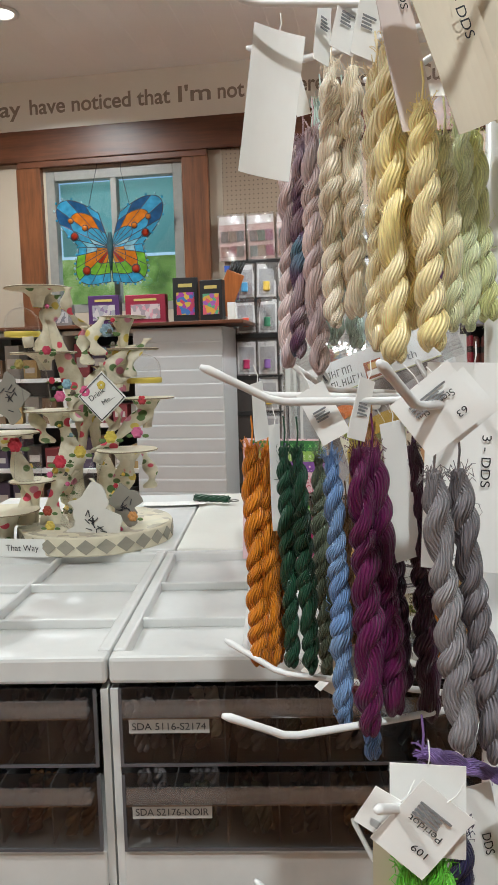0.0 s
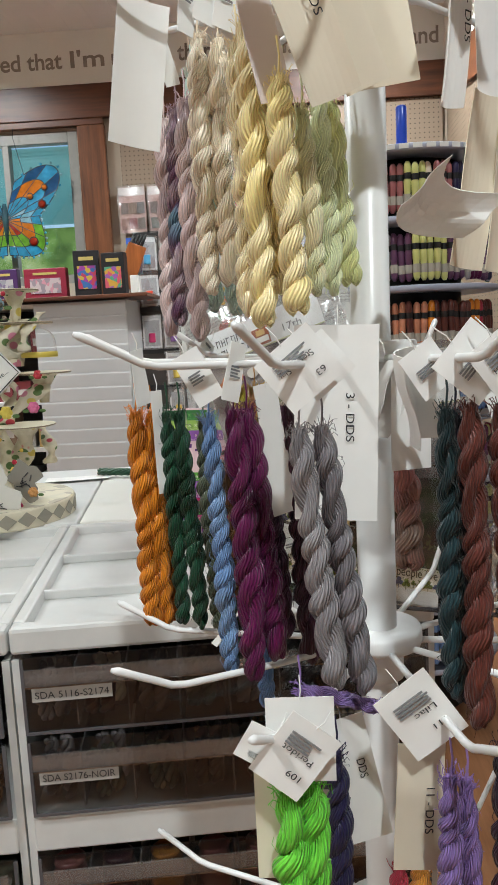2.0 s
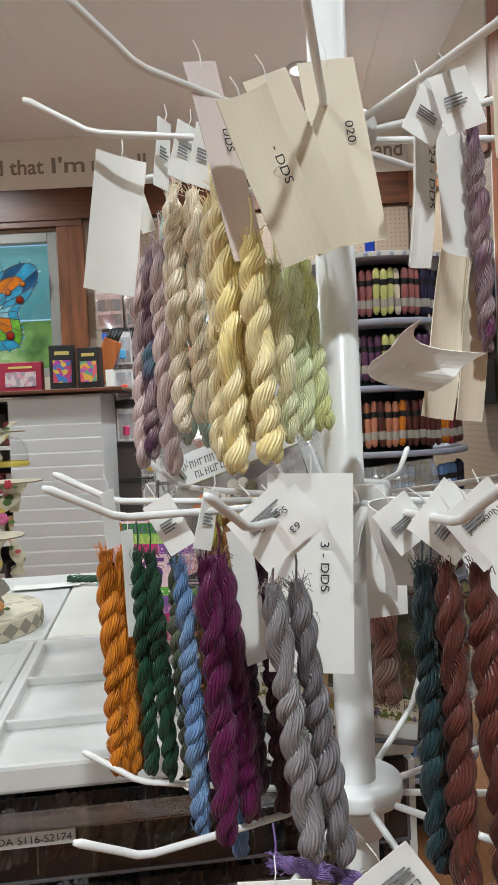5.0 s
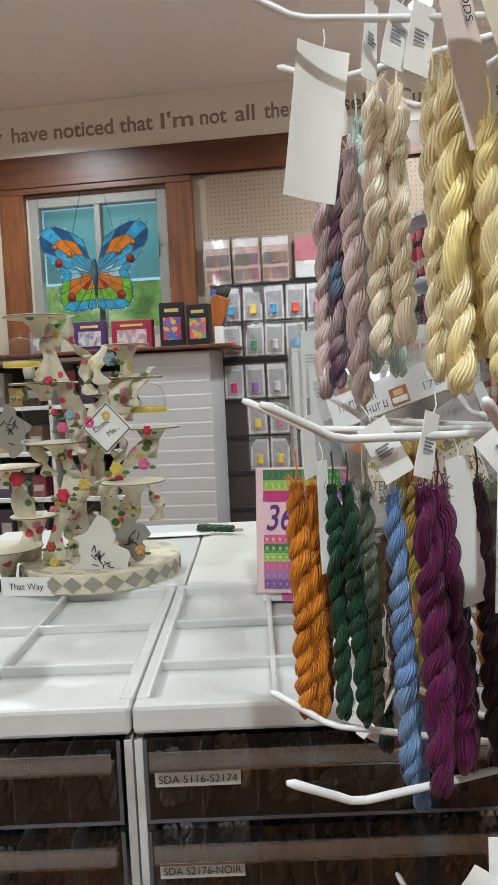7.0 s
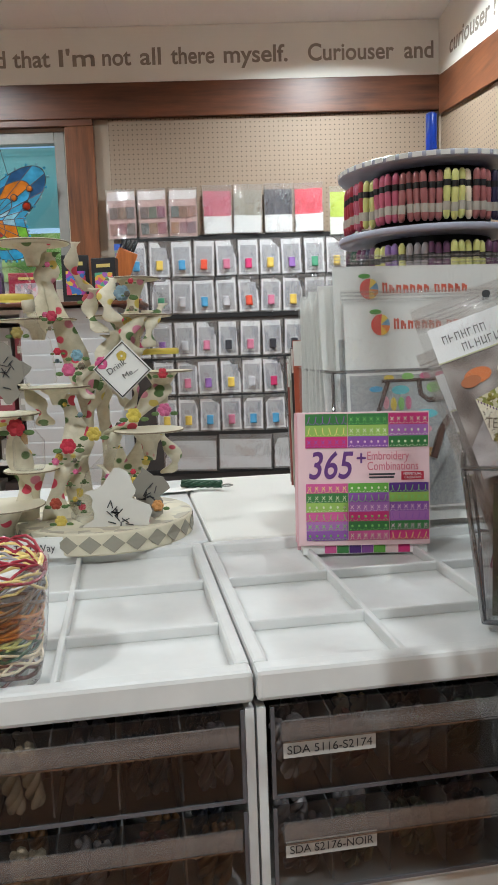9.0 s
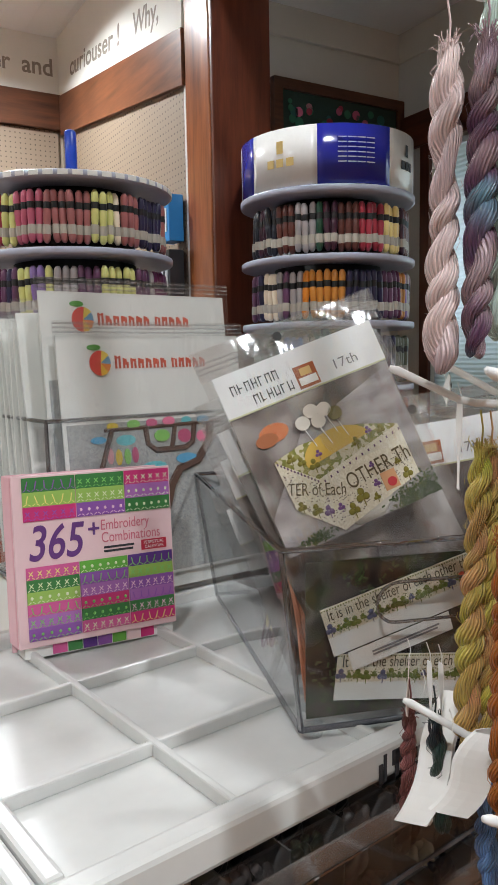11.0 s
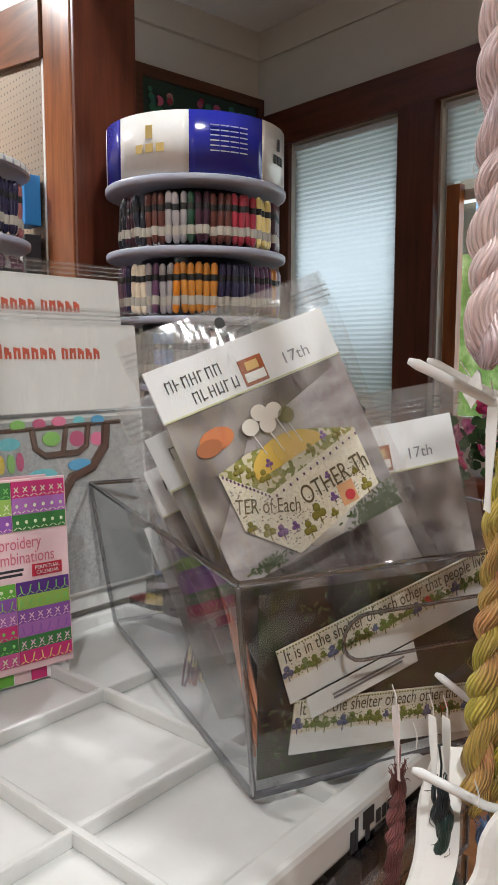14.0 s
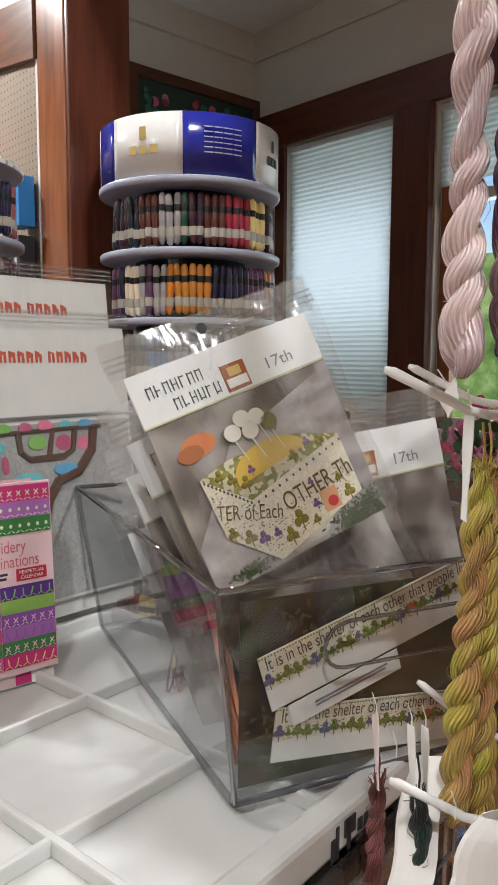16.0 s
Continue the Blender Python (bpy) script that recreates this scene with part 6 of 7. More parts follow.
drum(1.372, 2.370, 0.285, 9, 1.868, [["grey_l", "red", "ink", "butter", "lime_d", "rust", "orange", "dgreen", "dpurple", "red", "ink", "magenta"], ["orange", "lilac", "cream", "navy", "magenta", "amber", "plum", "navy", "grey_l", "red"], ["blue", "dgreen", "grey_l", "navy", "sage_d"]], (170, 330), "round thread tower with a blue and white header", header=156, pitch=0.200)
dr2 = drum(0.600, 2.66, 0.305, 8, 1.885, [["red", "pink", "cream", "rose", "red", "magenta", "pink", "navy", "lime_d"], ["dgreen", "plum", "navy", "lime_d", "grey_l", "magenta", "lilac"], ["orange", "red", "rust", "coral"], ["blue", "navy", "ink"]], (170, 370), "round thread tower full of coloured skeins", pitch=0.208)
part("blue_post", add_lathe(bmesh.new(), [(0.018, 1.89), (0.018, 2.085), (0.014, 2.09)], 18), paint((0.02, 0.07, 0.50), 0.3), dr2, "bright blue plastic post", smooth=True)
for k in range(24):
    a = 180 + k * 7.5
    ob = part("label_clip", boxm(-0.014, 0.014, -0.0007, 0.0007, -0.007, 0.007), M_header, dr2)
    ob.matrix_basis = pose(0.3088 * math.cos(radians(a)), 0.3088 * math.sin(radians(a)), 1.893, 0, 0, a + 90)

# ---------------------------------------------------------------- packets on the perforated wall
PYW = WY - 0.030


def packet_proto(w, h, build, label, category="packet"):
    t = thing("hanging_packet", pose(0, -20, 0), label, category, "packets on the wall")
    build(t, w, h)
    ob = part("film", add_sheet(bmesh.new(), w, h, lambda u, v: (0, -0.018 - 0.006 * math.sin(7 * v + 3 * u) * math.cos(5 * u) - 0.003 * math.sin(19 * v) * math.sin(15 * u + 1), 0), 8, 10), M_packet, t, smooth=True)
    ob.visible_shadow = False
    part("hook", add_tube(bmesh.new(), [(0, 0.0, h / 2 - 0.008), (0, -0.035, h / 2 - 0.010), (0, -0.040, h / 2 - 0.004)], 0.002, 6), M_alu, t)
    return t


def reel_pack(col):
    def build(t, w, h):
        part("back_card", boxm(-w / 2 + 0.006, w / 2 - 0.006, -0.003, 0, -h / 2 + 0.008, h / 2 - 0.006), paint((0.80, 0.80, 0.80)), t)
        part("insert", boxm(-w / 2 + 0.016, w / 2 - 0.016, -0.005, -0.003, -h / 2 + 0.020, h / 2 - 0.034), paint((0.40, 0.40, 0.42)), t)
        part("slip", boxm(-0.022, 0.020, -0.0065, -0.005, -h / 2 + 0.026, h / 2 - 0.10), paint((0.55, 0.54, 0.54)), t)
        part("reel", add_lathe(bmesh.new(), [(0.016, 0), (0.020, 0.004), (0.018, 0.010), (0.018, 0.042), (0.020, 0.048), (0.016, 0.052)], 14, pose(0, -0.016, -h * 0.30) @ Matrix.Diagonal((1, 0.5, 1, 1))), paint(col, 0.5), t, "coloured thread reel", smooth=True)
    return build


def swatch_pack(a, b):
    def build(t, w, h):
        part("swatch", boxm(-w / 2 + 0.006, w / 2 - 0.006, -0.008, 0, -h * 0.12, h / 2 - 0.03), paint(a, 0.8), t, "folded coloured cloth")
        part("back_card", boxm(-w / 2 + 0.006, w / 2 - 0.006, -0.009, 0, -h / 2 + 0.008, -h * 0.125), paint(b), t)
    return build


def palette_pack(seed):
    def build(t, w, h):
        r = random.Random(seed)
        part("back_card", boxm(-w / 2 + 0.006, w / 2 - 0.006, -0.003, 0, -h / 2 + 0.008, h / 2 - 0.008), paint((0.55, 0.36, 0.33)), t)
        part("header", boxm(-w / 2 + 0.006, w / 2 - 0.006, -0.005, -0.003, h / 2 - 0.055, h / 2 - 0.010), paint((0.72, 0.68, 0.66)), t)
        for i in range(3):
            for j in range(2):
                part("swatch", boxm(-w / 2 + 0.014 + i * 0.046, -w / 2 + 0.056 + i * 0.046, -0.008, -0.003, -h / 2 + 0.025 + j * 0.085, -h / 2 + 0.085 + j * 0.085), paint((r.uniform(0.08, 0.3), r.uniform(0.05, 0.14), r.uniform(0.05, 0.14))), t)
    return build


TONES = [(0.60, 0.04, 0.16), (0.75, 0.10, 0.05), (0.10, 0.12, 0.45), (0.10, 0.35, 0.60), (0.65, 0.70, 0.05), (0.10, 0.35, 0.20), (0.30, 0.15, 0.45), (0.55, 0.55, 0.57), (0.04, 0.04, 0.05), (0.75, 0.55, 0.10), (0.60, 0.20, 0.30)]
REELS = [packet_proto(0.118, 0.198, reel_pack(c), "small clear packet with a coloured thread reel", "packet") for c in TONES]
SW = [packet_proto(0.160, 0.262, swatch_pack(a, b), "clear packet of folded cloth with white card", "packet") for a, b in (((0.48, 0.10, 0.16), (0.72, 0.72, 0.70)), ((0.25, 0.23, 0.18), (0.72, 0.72, 0.70)), ((0.035, 0.04, 0.055), (0.72, 0.72, 0.70)), ((0.62, 0.03, 0.07), (0.75, 0.75, 0.75)), ((0.50, 0.62, 0.04), (0.80, 0.82, 0.72)))]
PAL = [packet_proto(0.160, 0.262, palette_pack(k), "clear packet of brown and mauve swatches", "packet") for k in range(3)]
LOW = packet_proto(0.30, 0.20, swatch_pack((0.55, 0.55, 0.54), (0.62, 0.60, 0.60)), "clear packet of pale folded cloth", "packet")
rng = random.Random(77)


def hang(proto, x, z, tilt=0.0):
    copy_thing(proto, pose(x, PYW - 0.004, z, rng.uniform(-3, 0), rng.uniform(-2, 2), rng.uniform(-5, 5)))


for k in range(3):
    hang(PAL[k], -0.648 + 0.166 * k, 2.082)
for k in range(4):
    hang(SW[k], -0.130 + 0.166 * k, 2.092)
hang(SW[4], 0.56, 2.07)
for row, (zb, x0, n) in enumerate(((1.738, -0.58, 10), (1.538, -0.58, 10), (1.300, -0.58, 10), (1.092, -0.455, 9), (0.885, -0.455, 9))):
    for k in range(n):
        hang(REELS[rng.randrange(len(REELS))], x0 + 0.1215 * k + rng.uniform(-0.004, 0.004), zb + 0.1)
for k in range(4):
    hang(LOW, -0.33 + 0.31 * k, 0.765)
for ob in (*REELS, *SW, *PAL, LOW):
    for o in (*ob.children_recursive, ob):
        bpy.data.objects.remove(o)
M_poly = plain("white_polythene", (0.80, 0.80, 0.80), 0.25, var=0.06, scale=40, bump=0.3)
for k, x in enumerate((-0.44, -0.20, 0.03, 0.27)):
    pile = thing("folded_bag", pose(x, PYW - 0.16, 0.49, 0, 0, 6 - 4 * k), "crumpled white polythene bag of folded cloth", "bag", "bags under the packets")
    crumple = lambda u, v: (0.02 * math.sin(9 * v + k), -0.05 * math.cos(3.1 * u) * math.cos(2.9 * v) - 0.006 * math.sin(23 * u + 11 * v + k), 0.012 * math.sin(14 * u + k))
    part("bag", thicken(add_sheet(bmesh.new(), 0.23, 0.19, crumple, 14, 12), 0.03), M_poly, pile, smooth=True)
ledge = thing("low_shelf", pose(0, PYW - 0.15, 0.40), "white low shelf under the packet wall", "shelf")
part("shelf_board", boxm(-0.62, 0.62, -0.14, 0.14, -0.03, 0.0, bevel=0.003), M_white, ledge)
part("shelf_side", boxm(-0.62, -0.60, -0.14, 0.14, -0.40, -0.031), M_white, ledge)
part("shelf_side", boxm(0.60, 0.62, -0.14, 0.14, -0.40, -0.031), M_white, ledge)
bp = thing("slat_board", pose(0, PYW, 0), "dark brown slatted board behind the packets", "panel")
part("board", boxm(-0.66, 0.72, -0.003, 0.003, 0.45, 1.94), plain("dark_board", (0.05, 0.04, 0.035), 0.6), bp)
for zb in (1.943, 1.728, 1.523, 1.285, 1.075, 0.868, 0.655):
    bar = thing("hook_rail", pose(0, PYW, zb + 0.008), "black rail holding hanging packets", "rail", "packet rails")
    part("rail", boxm(-0.66, 0.70, -0.008, 0.002, -0.016, 0.012, bevel=0.002), M_black, bar)
slim = [((0.03, 0.08, 0.30), -0.672), ((0.06, 0.20, 0.16), -0.640)]
for c, x in slim:
    t = thing("slim_packet", pose(x, PYW - 0.006, 1.825), "slim blue-headed needle packet on the wall", "packet", "slim packets")
    part("card", boxm(-0.027, 0.027, -0.003, 0, -0.10, 0.07), paint((0.20, 0.30, 0.30)), t)
    part("header", boxm(-0.027, 0.027, -0.004, 0, 0.071, 0.105), paint((0.04, 0.10, 0.42)), t)
    for k in range(4):
        part("tube", add_tube(bmesh.new(), [(-0.018 + 0.012 * k, -0.008, -0.09), (-0.018 + 0.012 * k, -0.008, 0.055)], 0.004, 8), paint([(0.25, 0.1, 0.35), (0.1, 0.3, 0.2), (0.3, 0.3, 0.35), (0.2, 0.12, 0.3)][k]), t, smooth=True)

# ---------------------------------------------------------------- cabinets under the window
M_slat = plain("greyish_white_plastic", (0.56, 0.57, 0.57), 0.35, var=0.05, scale=6)
cab = thing("slatted_drawer_unit", pose(-1.140, 3.93, 0), "tall white unit of many shallow louvred drawers", "drawer unit")
part("body", boxm(0, 0.495, 0.016, 0.40, 0.0, 1.572), M_slat, cab)
for k in range(21):
    z = 0.012 + k * 0.0742
    bm = bmesh.new()
    pts = [(0.016, z), (0.0095, z + 0.0004), (0.0078, z + 0.066), (0.0095, z + 0.0733), (0.016, z + 0.0737)]
    a = [bm.verts.new((0.004, y, zz)) for y, zz in pts]
    b = [bm.verts.new((0.491, y, zz)) for y, zz in pts]
    for i in range(4):
        bm.faces.new((a[i], b[i], b[i + 1], a[i + 1]))
    bm.faces.new(list(reversed(a))), bm.faces.new(b)
    part("drawer_front", bm, M_slat, cab)
shelf = thing("open_shelf_unit", pose(-2.05, 3.95, 0), "white shelf unit packed with boxes and jars", "shelf unit")
part("side_panel", boxm(0, 0.02, 0, 0.36, 0, 1.57), M_white, shelf)
part("side_panel", boxm(0.97, 0.99, 0, 0.36, 0, 1.57), M_white, shelf)
part("middle_panel", boxm(0.49, 0.508, 0, 0.36, 0, 1.57), M_white, shelf)
# back coloured dark as the shade behind the stored boxes
part("back_panel", boxm(0.02, 0.97, 0.35, 0.36, 0, 1.57), M_inside_shade, shelf)
for k in range(7):
    part("shelf", boxm(0.02, 0.97, 0.0, 0.349, 0.02 + k * 0.255, 0.042 + k * 0.255), M_white, shelf)
rng = random.Random(21)
for k in range(6):
    for j in range(9):
        x = 0.075 + j * 0.104
        if abs(x - 0.5) < 0.05:
            continue
        h = rng.uniform(0.10, 0.19)
        t = thing("stored_box", pose(-2.05 + x, 3.99, 0.042 + k * 0.255, 0, 0, rng.uniform(-6, 6)), "small dark box stored on the white shelf", "box", "stored boxes")
        part("box", boxm(-0.042, 0.042, 0, 0.12, 0, h, bevel=0.003), paint(rng.choice([(0.06, 0.05, 0.05), (0.20, 0.13, 0.08), (0.25, 0.05, 0.06), (0.32, 0.30, 0.27), (0.08, 0.06, 0.10), (0.45, 0.30, 0.12)])), t)
        part("label", boxm(-0.03, 0.03, -0.002, -0.0002, h * 0.3, h * 0.6), paint((0.55, 0.52, 0.48)), t)
structure("sill_board", boxm(-2.10, -0.525, 3.90, WY - 0.05, 1.582, 1.602, bevel=0.004), M_wood_x, "stained wooden ledge below the window", "ledge")


def boxed(x, y, w, h, d, col, label, picture, yaw=0):
    t = thing("gift_box", pose(x, y, 1.606, 0, 0, yaw), label, "box", "boxes on the ledge")
    part("box", boxm(-w / 2, w / 2, 0, d, 0, h, bevel=0.003), paint(col), t)
    part("picture", boxm(-w * 0.36, w * 0.36, -0.003, -0.0003, h * 0.15, h * 0.66), print_mat("box_picture", picture, (45, 45, 45)), t)
    part("header", boxm(-w * 0.28, w * 0.28, -0.002, -0.0003, h * 0.78, h * 0.86), paint((0.5, 0.40, 0.12)), t)


boxed(-0.86, 4.02, 0.135, 0.235, 0.06, (0.012, 0.012, 0.014), "black box with a colourful pictured front", [(0.45, 0.05, 0.10), (0.05, 0.15, 0.40), (0.55, 0.40, 0.05), (0.30, 0.05, 0.30)], 8)
boxed(-0.715, 4.00, 0.125, 0.215, 0.06, (0.012, 0.012, 0.014), "black box with a colourful pictured front", [(0.60, 0.10, 0.15), (0.60, 0.35, 0.05), (0.30, 0.10, 0.40), (0.10, 0.35, 0.20)], -6)
boxed(-1.09, 4.03, 0.23, 0.155, 0.05, (0.26, 0.015, 0.04), "crimson framed picture box on the ledge", [(0.50, 0.42, 0.42), (0.30, 0.25, 0.28), (0.55, 0.25, 0.30)])
boxed(-1.33, 4.03, 0.18, 0.16, 0.05, (0.06, 0.02, 0.10), "purple framed picture box on the ledge", [(0.45, 0.42, 0.42), (0.30, 0.30, 0.32), (0.20, 0.15, 0.25)])
boxed(-1.60, 4.03, 0.16, 0.12, 0.05, (0.20, 0.19, 0.19), "grey picture box standing on the ledge", [(0.40, 0.38, 0.38), (0.15, 0.15, 0.17)])
kb = thing("scissor_block", pose(-0.70, 4.13, 1.606, 0, 0, 15), "wooden block holding black-handled scissors", "scissor block")
part("block", add_box(bmesh.new(), -0.05, 0.05, -0.04, 0.04, 0.02, 0.26, bevel=0.004, m=pose(0, 0, 0.02, 0, 22, 0)), M_wood, kb)
for k in range(4):
    part("handle", add_tube(bmesh.new(), [(0.085 + (k - 1.5) * 0.02, -0.02, 0.25), (0.115 + (k - 1.5) * 0.02, -0.02, 0.315)], 0.009, 10), M_black, kb, smooth=True)
cl = thing("clear_box", pose(-0.60, 3.97, 1.606), "small clear box on the end of the ledge", "box")
part("box", boxm(-0.02, 0.02, 0, 0.05, 0, 0.09, bevel=0.002), M_header, cl)

# ---------------------------------------------------------------- stained-glass butterfly
BX, BY, BZ = -1.362, WY - 0.075, 2.06
fly = thing("glass_butterfly", pose(BX, BY, BZ), "blue and orange stained-glass butterfly hung in the window", "stained glass")
M_lead = plain("lead_came", (0.06, 0.06, 0.065), 0.35, 0.6)


def glass_mat(col):
    key = ("glass", col)
    if key not in COL:
        g = Net("stained_glass_%d" % len(COL))
        g.n.remove(g.p)
        a, b, c = g.add("ShaderNodeBsdfTranslucent"), g.add("ShaderNodeBsdfDiffuse"), g.add("ShaderNodeMixShader", i_Fac=0.45)
        tone = g.ramp(g.noise(g.coords((1, 1, 1)), 22, 3), (0.3, tuple(k * 0.7 for k in col)), (0.7, tuple(min(1, k * 1.25) for k in col)))
        g.link(tone, a.inputs[0]), g.link(tone, b.inputs[0])
        d, e, f = g.add("ShaderNodeBsdfGlossy", i_Roughness=0.08), g.add("ShaderNodeMixShader", i_Fac=0.06), g.add("ShaderNodeBsdfTransparent")
        g.link(tone, f.inputs[0])
        h = g.add("ShaderNodeMixShader", i_Fac=0.35)
        g.link(a.outputs[0], c.inputs[1]), g.link(b.outputs[0], c.inputs[2])
        g.link(c.outputs[0], h.inputs[1]), g.link(f.outputs[0], h.inputs[2])
        g.link(h.outputs[0], e.inputs[1]), g.link(d.outputs[0], e.inputs[2])
        g.link(e.outputs[0], g.n["Material Output"].inputs[0])
        COL[key] = g.mat
    return COL[key]


SKY, DEEP, ORA, RED, GRN, YEL = (0.12, 0.50, 0.72), (0.04, 0.16, 0.34), (0.85, 0.30, 0.03), (0.55, 0.06, 0.03), (0.32, 0.62, 0.08), (0.80, 0.70, 0.15)


def reach(a):
    """How far the wing reaches at an angle from the body, in metres."""
    if a > 5:
        return 0.17 + 0.235 * math.exp(-((a - 40) / 24) ** 2)
    return 0.19 + 0.075 * math.exp(-((a + 42) / 26) ** 2)


def wing_cell(side, a0, a1, f0, f1, col):
    bm = bmesh.new()
    n = 4
    ring = []
    for k in range(n + 1):
        a = a0 + (a1 - a0) * k / n
        r = reach(a) * f1
        ring.append((r * math.cos(radians(a)), r * math.sin(radians(a))))
    for k in range(n, -1, -1):
        a = a0 + (a1 - a0) * k / n
        r = max(0.018, reach(a) * f0)
        ring.append((r * math.cos(radians(a)), r * math.sin(radians(a))))
    vs = [bm.verts.new((side * x, 0, z)) for x, z in ring]
    bm.faces.new(vs if side < 0 else list(reversed(vs)))
    pc = part("glass_piece", thicken(bm, 0.003), glass_mat(col), fly)
    part("lead_line", add_tube(bmesh.new(), [(side * x, -0.001, z) for x, z in ring + ring[:1]], 0.0032, 6), M_lead, pc)


for side in (-1, 1):
    for (a0, a1), cols in (((4, 15), (SKY, (0.35, 0.66, 0.75), SKY)), ((15, 26), ((0.55, 0.75, 0.80), SKY, SKY)), ((26, 37), (SKY, SKY, DEEP)), ((37, 48), (SKY, ORA, SKY)), ((48, 60), (SKY, ORA, DEEP)), ((60, 72), (SKY, DEEP, SKY)),
                           ((-10, 4), (ORA, (0.5, 0.7, 0.75), SKY)), ((-26, -10), (ORA, ORA, GRN)), ((-42, -26), (ORA, ORA, GRN)), ((-58, -42), (RED, GRN, SKY)), ((-74, -58), (ORA, GRN, SKY)), ((-88, -74), (YEL, GRN, SKY))):
        for (f0, f1), c in zip(((0.08, 0.42), (0.42, 0.74), (0.74, 1.0)), cols):
            wing_cell(side, a0, a1, f0, f1, c)
    for k in range(26):
        a = -80 + k * 6
        if a > 74:
            break
        r = reach(a) * 1.035
        gem = part("glass_bead", add_lathe(bmesh.new(), [(0.0005, -0.006), (0.0065, -0.003), (0.0075, 0), (0.0065, 0.003), (0.0005, 0.006)], 10, pose(side * r * math.cos(radians(a)), -0.003, r * math.sin(radians(a)), 90)), glass_mat((0.55, 0.72, 0.75) if k % 2 else SKY), fly, smooth=True)
for side in (-1, 1):
    for x, z, r in ((0.215, 0.075, 0.020), (0.150, -0.125, 0.022), (0.235, 0.165, 0.014), (0.150, 0.120, 0.015)):
        jewel = part("jewel", add_lathe(bmesh.new(), [(r, 0), (r * 0.9, 0.008), (r * 0.4, 0.013), (0.001, 0.014)], 16, pose(side * x, -0.004, z, 90)), glass_mat((0.60, 0.07, 0.03) if r > 0.018 else (0.85, 0.34, 0.05)), fly, "domed red glass jewel" if r > 0.018 else "domed orange glass jewel", smooth=True)
        ring = [(side * x + r * 1.12 * math.cos(k * math.pi / 8), -0.005, z + r * 1.12 * math.sin(k * math.pi / 8)) for k in range(17)]
        part("lead_line", add_tube(bmesh.new(), ring, 0.0036, 6), M_lead, jewel)
part("body", add_tube(bmesh.new(), [(0, -0.006, -0.13), (0, -0.008, -0.04), (0, -0.008, 0.03), (0, -0.006, 0.085)], [0.006, 0.014, 0.018, 0.010], 12), glass_mat((0.10, 0.22, 0.26)), fly, smooth=True)
for side in (-1, 1):
    part("hanging_chain", add_tube(bmesh.new(), [(side * 0.125, 0, 0.235), (side * 0.075, 0.010, 0.44), (side * 0.072, 0.040, 0.505)], 0.002, 6), M_lead, fly)

# ---------------------------------------------------------------- paper tea-party stand
TX, TY, TZ = -0.265, 1.10, 1.101
tower = thing("paper_cake_stand", pose(TX, TY, TZ), "cream floral paper cake stand with many small plates", "cake stand")
wf = Net("floral_paper")
vec = wf.coords((1, 1, 1))
vor = wf.add("ShaderNodeTexVoronoi", i_Scale=64.0)
wf.link(vec, vor.inputs["Vector"])
sep2 = wf.add("ShaderNodeSeparateColor")
wf.link(vor.outputs["Color"], sep2.inputs[0])
flower = wf.add("ShaderNodeValToRGB")
flower.color_ramp.interpolation = "CONSTANT"
els = flower.color_ramp.elements
for q in (0.13, 0.30, 0.72, 0.80):
    els.new(q)
for el, (p, c) in zip(els, ((0, (0.60, 0.06, 0.10)), (0.13, (0.10, 0.17, 0.05)), (0.30, (0.66, 0.60, 0.44)), (0.72, (0.62, 0.48, 0.10)), (0.80, (0.60, 0.22, 0.30)), (0.88, (0.68, 0.63, 0.48)))):
    el.position, el.color = p, (*c, 1)
wf.link(sep2.outputs[0], flower.inputs[0])
petal = wf.ramp(vor.outputs["Distance"], (0.40, (0, 0, 0)), (0.48, (1, 1, 1)))
cream = wf.ramp(wf.noise(vec, 60), (0.4, (0.60, 0.55, 0.40)), (0.6, (0.70, 0.65, 0.50)))
mixf = wf.add("ShaderNodeMix", data_type="RGBA")
wf.link(petal, mixf.inputs["Factor"]), wf.link(flower.outputs[0], mixf.inputs["A"]), wf.link(cream, mixf.inputs["B"])
wf.base(mixf.outputs["Result"])
M_floral = wf.set(0.7)
M_cream = paint((0.66, 0.61, 0.46), 0.7)
M_brownedge = paint((0.22, 0.17, 0.11), 0.7)


def disc(x, y, z, r, skirt=0.0, name="plate"):
    p = part(name, add_lathe(bmesh.new(), [(r * 0.98, -0.0015), (r, -0.0008), (r, 0.0008), (r * 0.98, 0.0014)], 30, pose(x, y, z)), M_cream, tower)
    part("plate_edge", add_tube(bmesh.new(), [(x + r * math.cos(a), y + r * math.sin(a), z) for a in (2 * math.pi * k / 30 for k in range(31))], 0.0009, 5), M_brownedge, p)
    if skirt:
        part("skirt", add_lathe(bmesh.new(), [(r * 0.16, -skirt * 1.3), (r * 0.24, -skirt * 0.6), (r * 0.52, -0.002)], 26, pose(x, y, z), cap=False), M_floral, p, smooth=True)
    return p


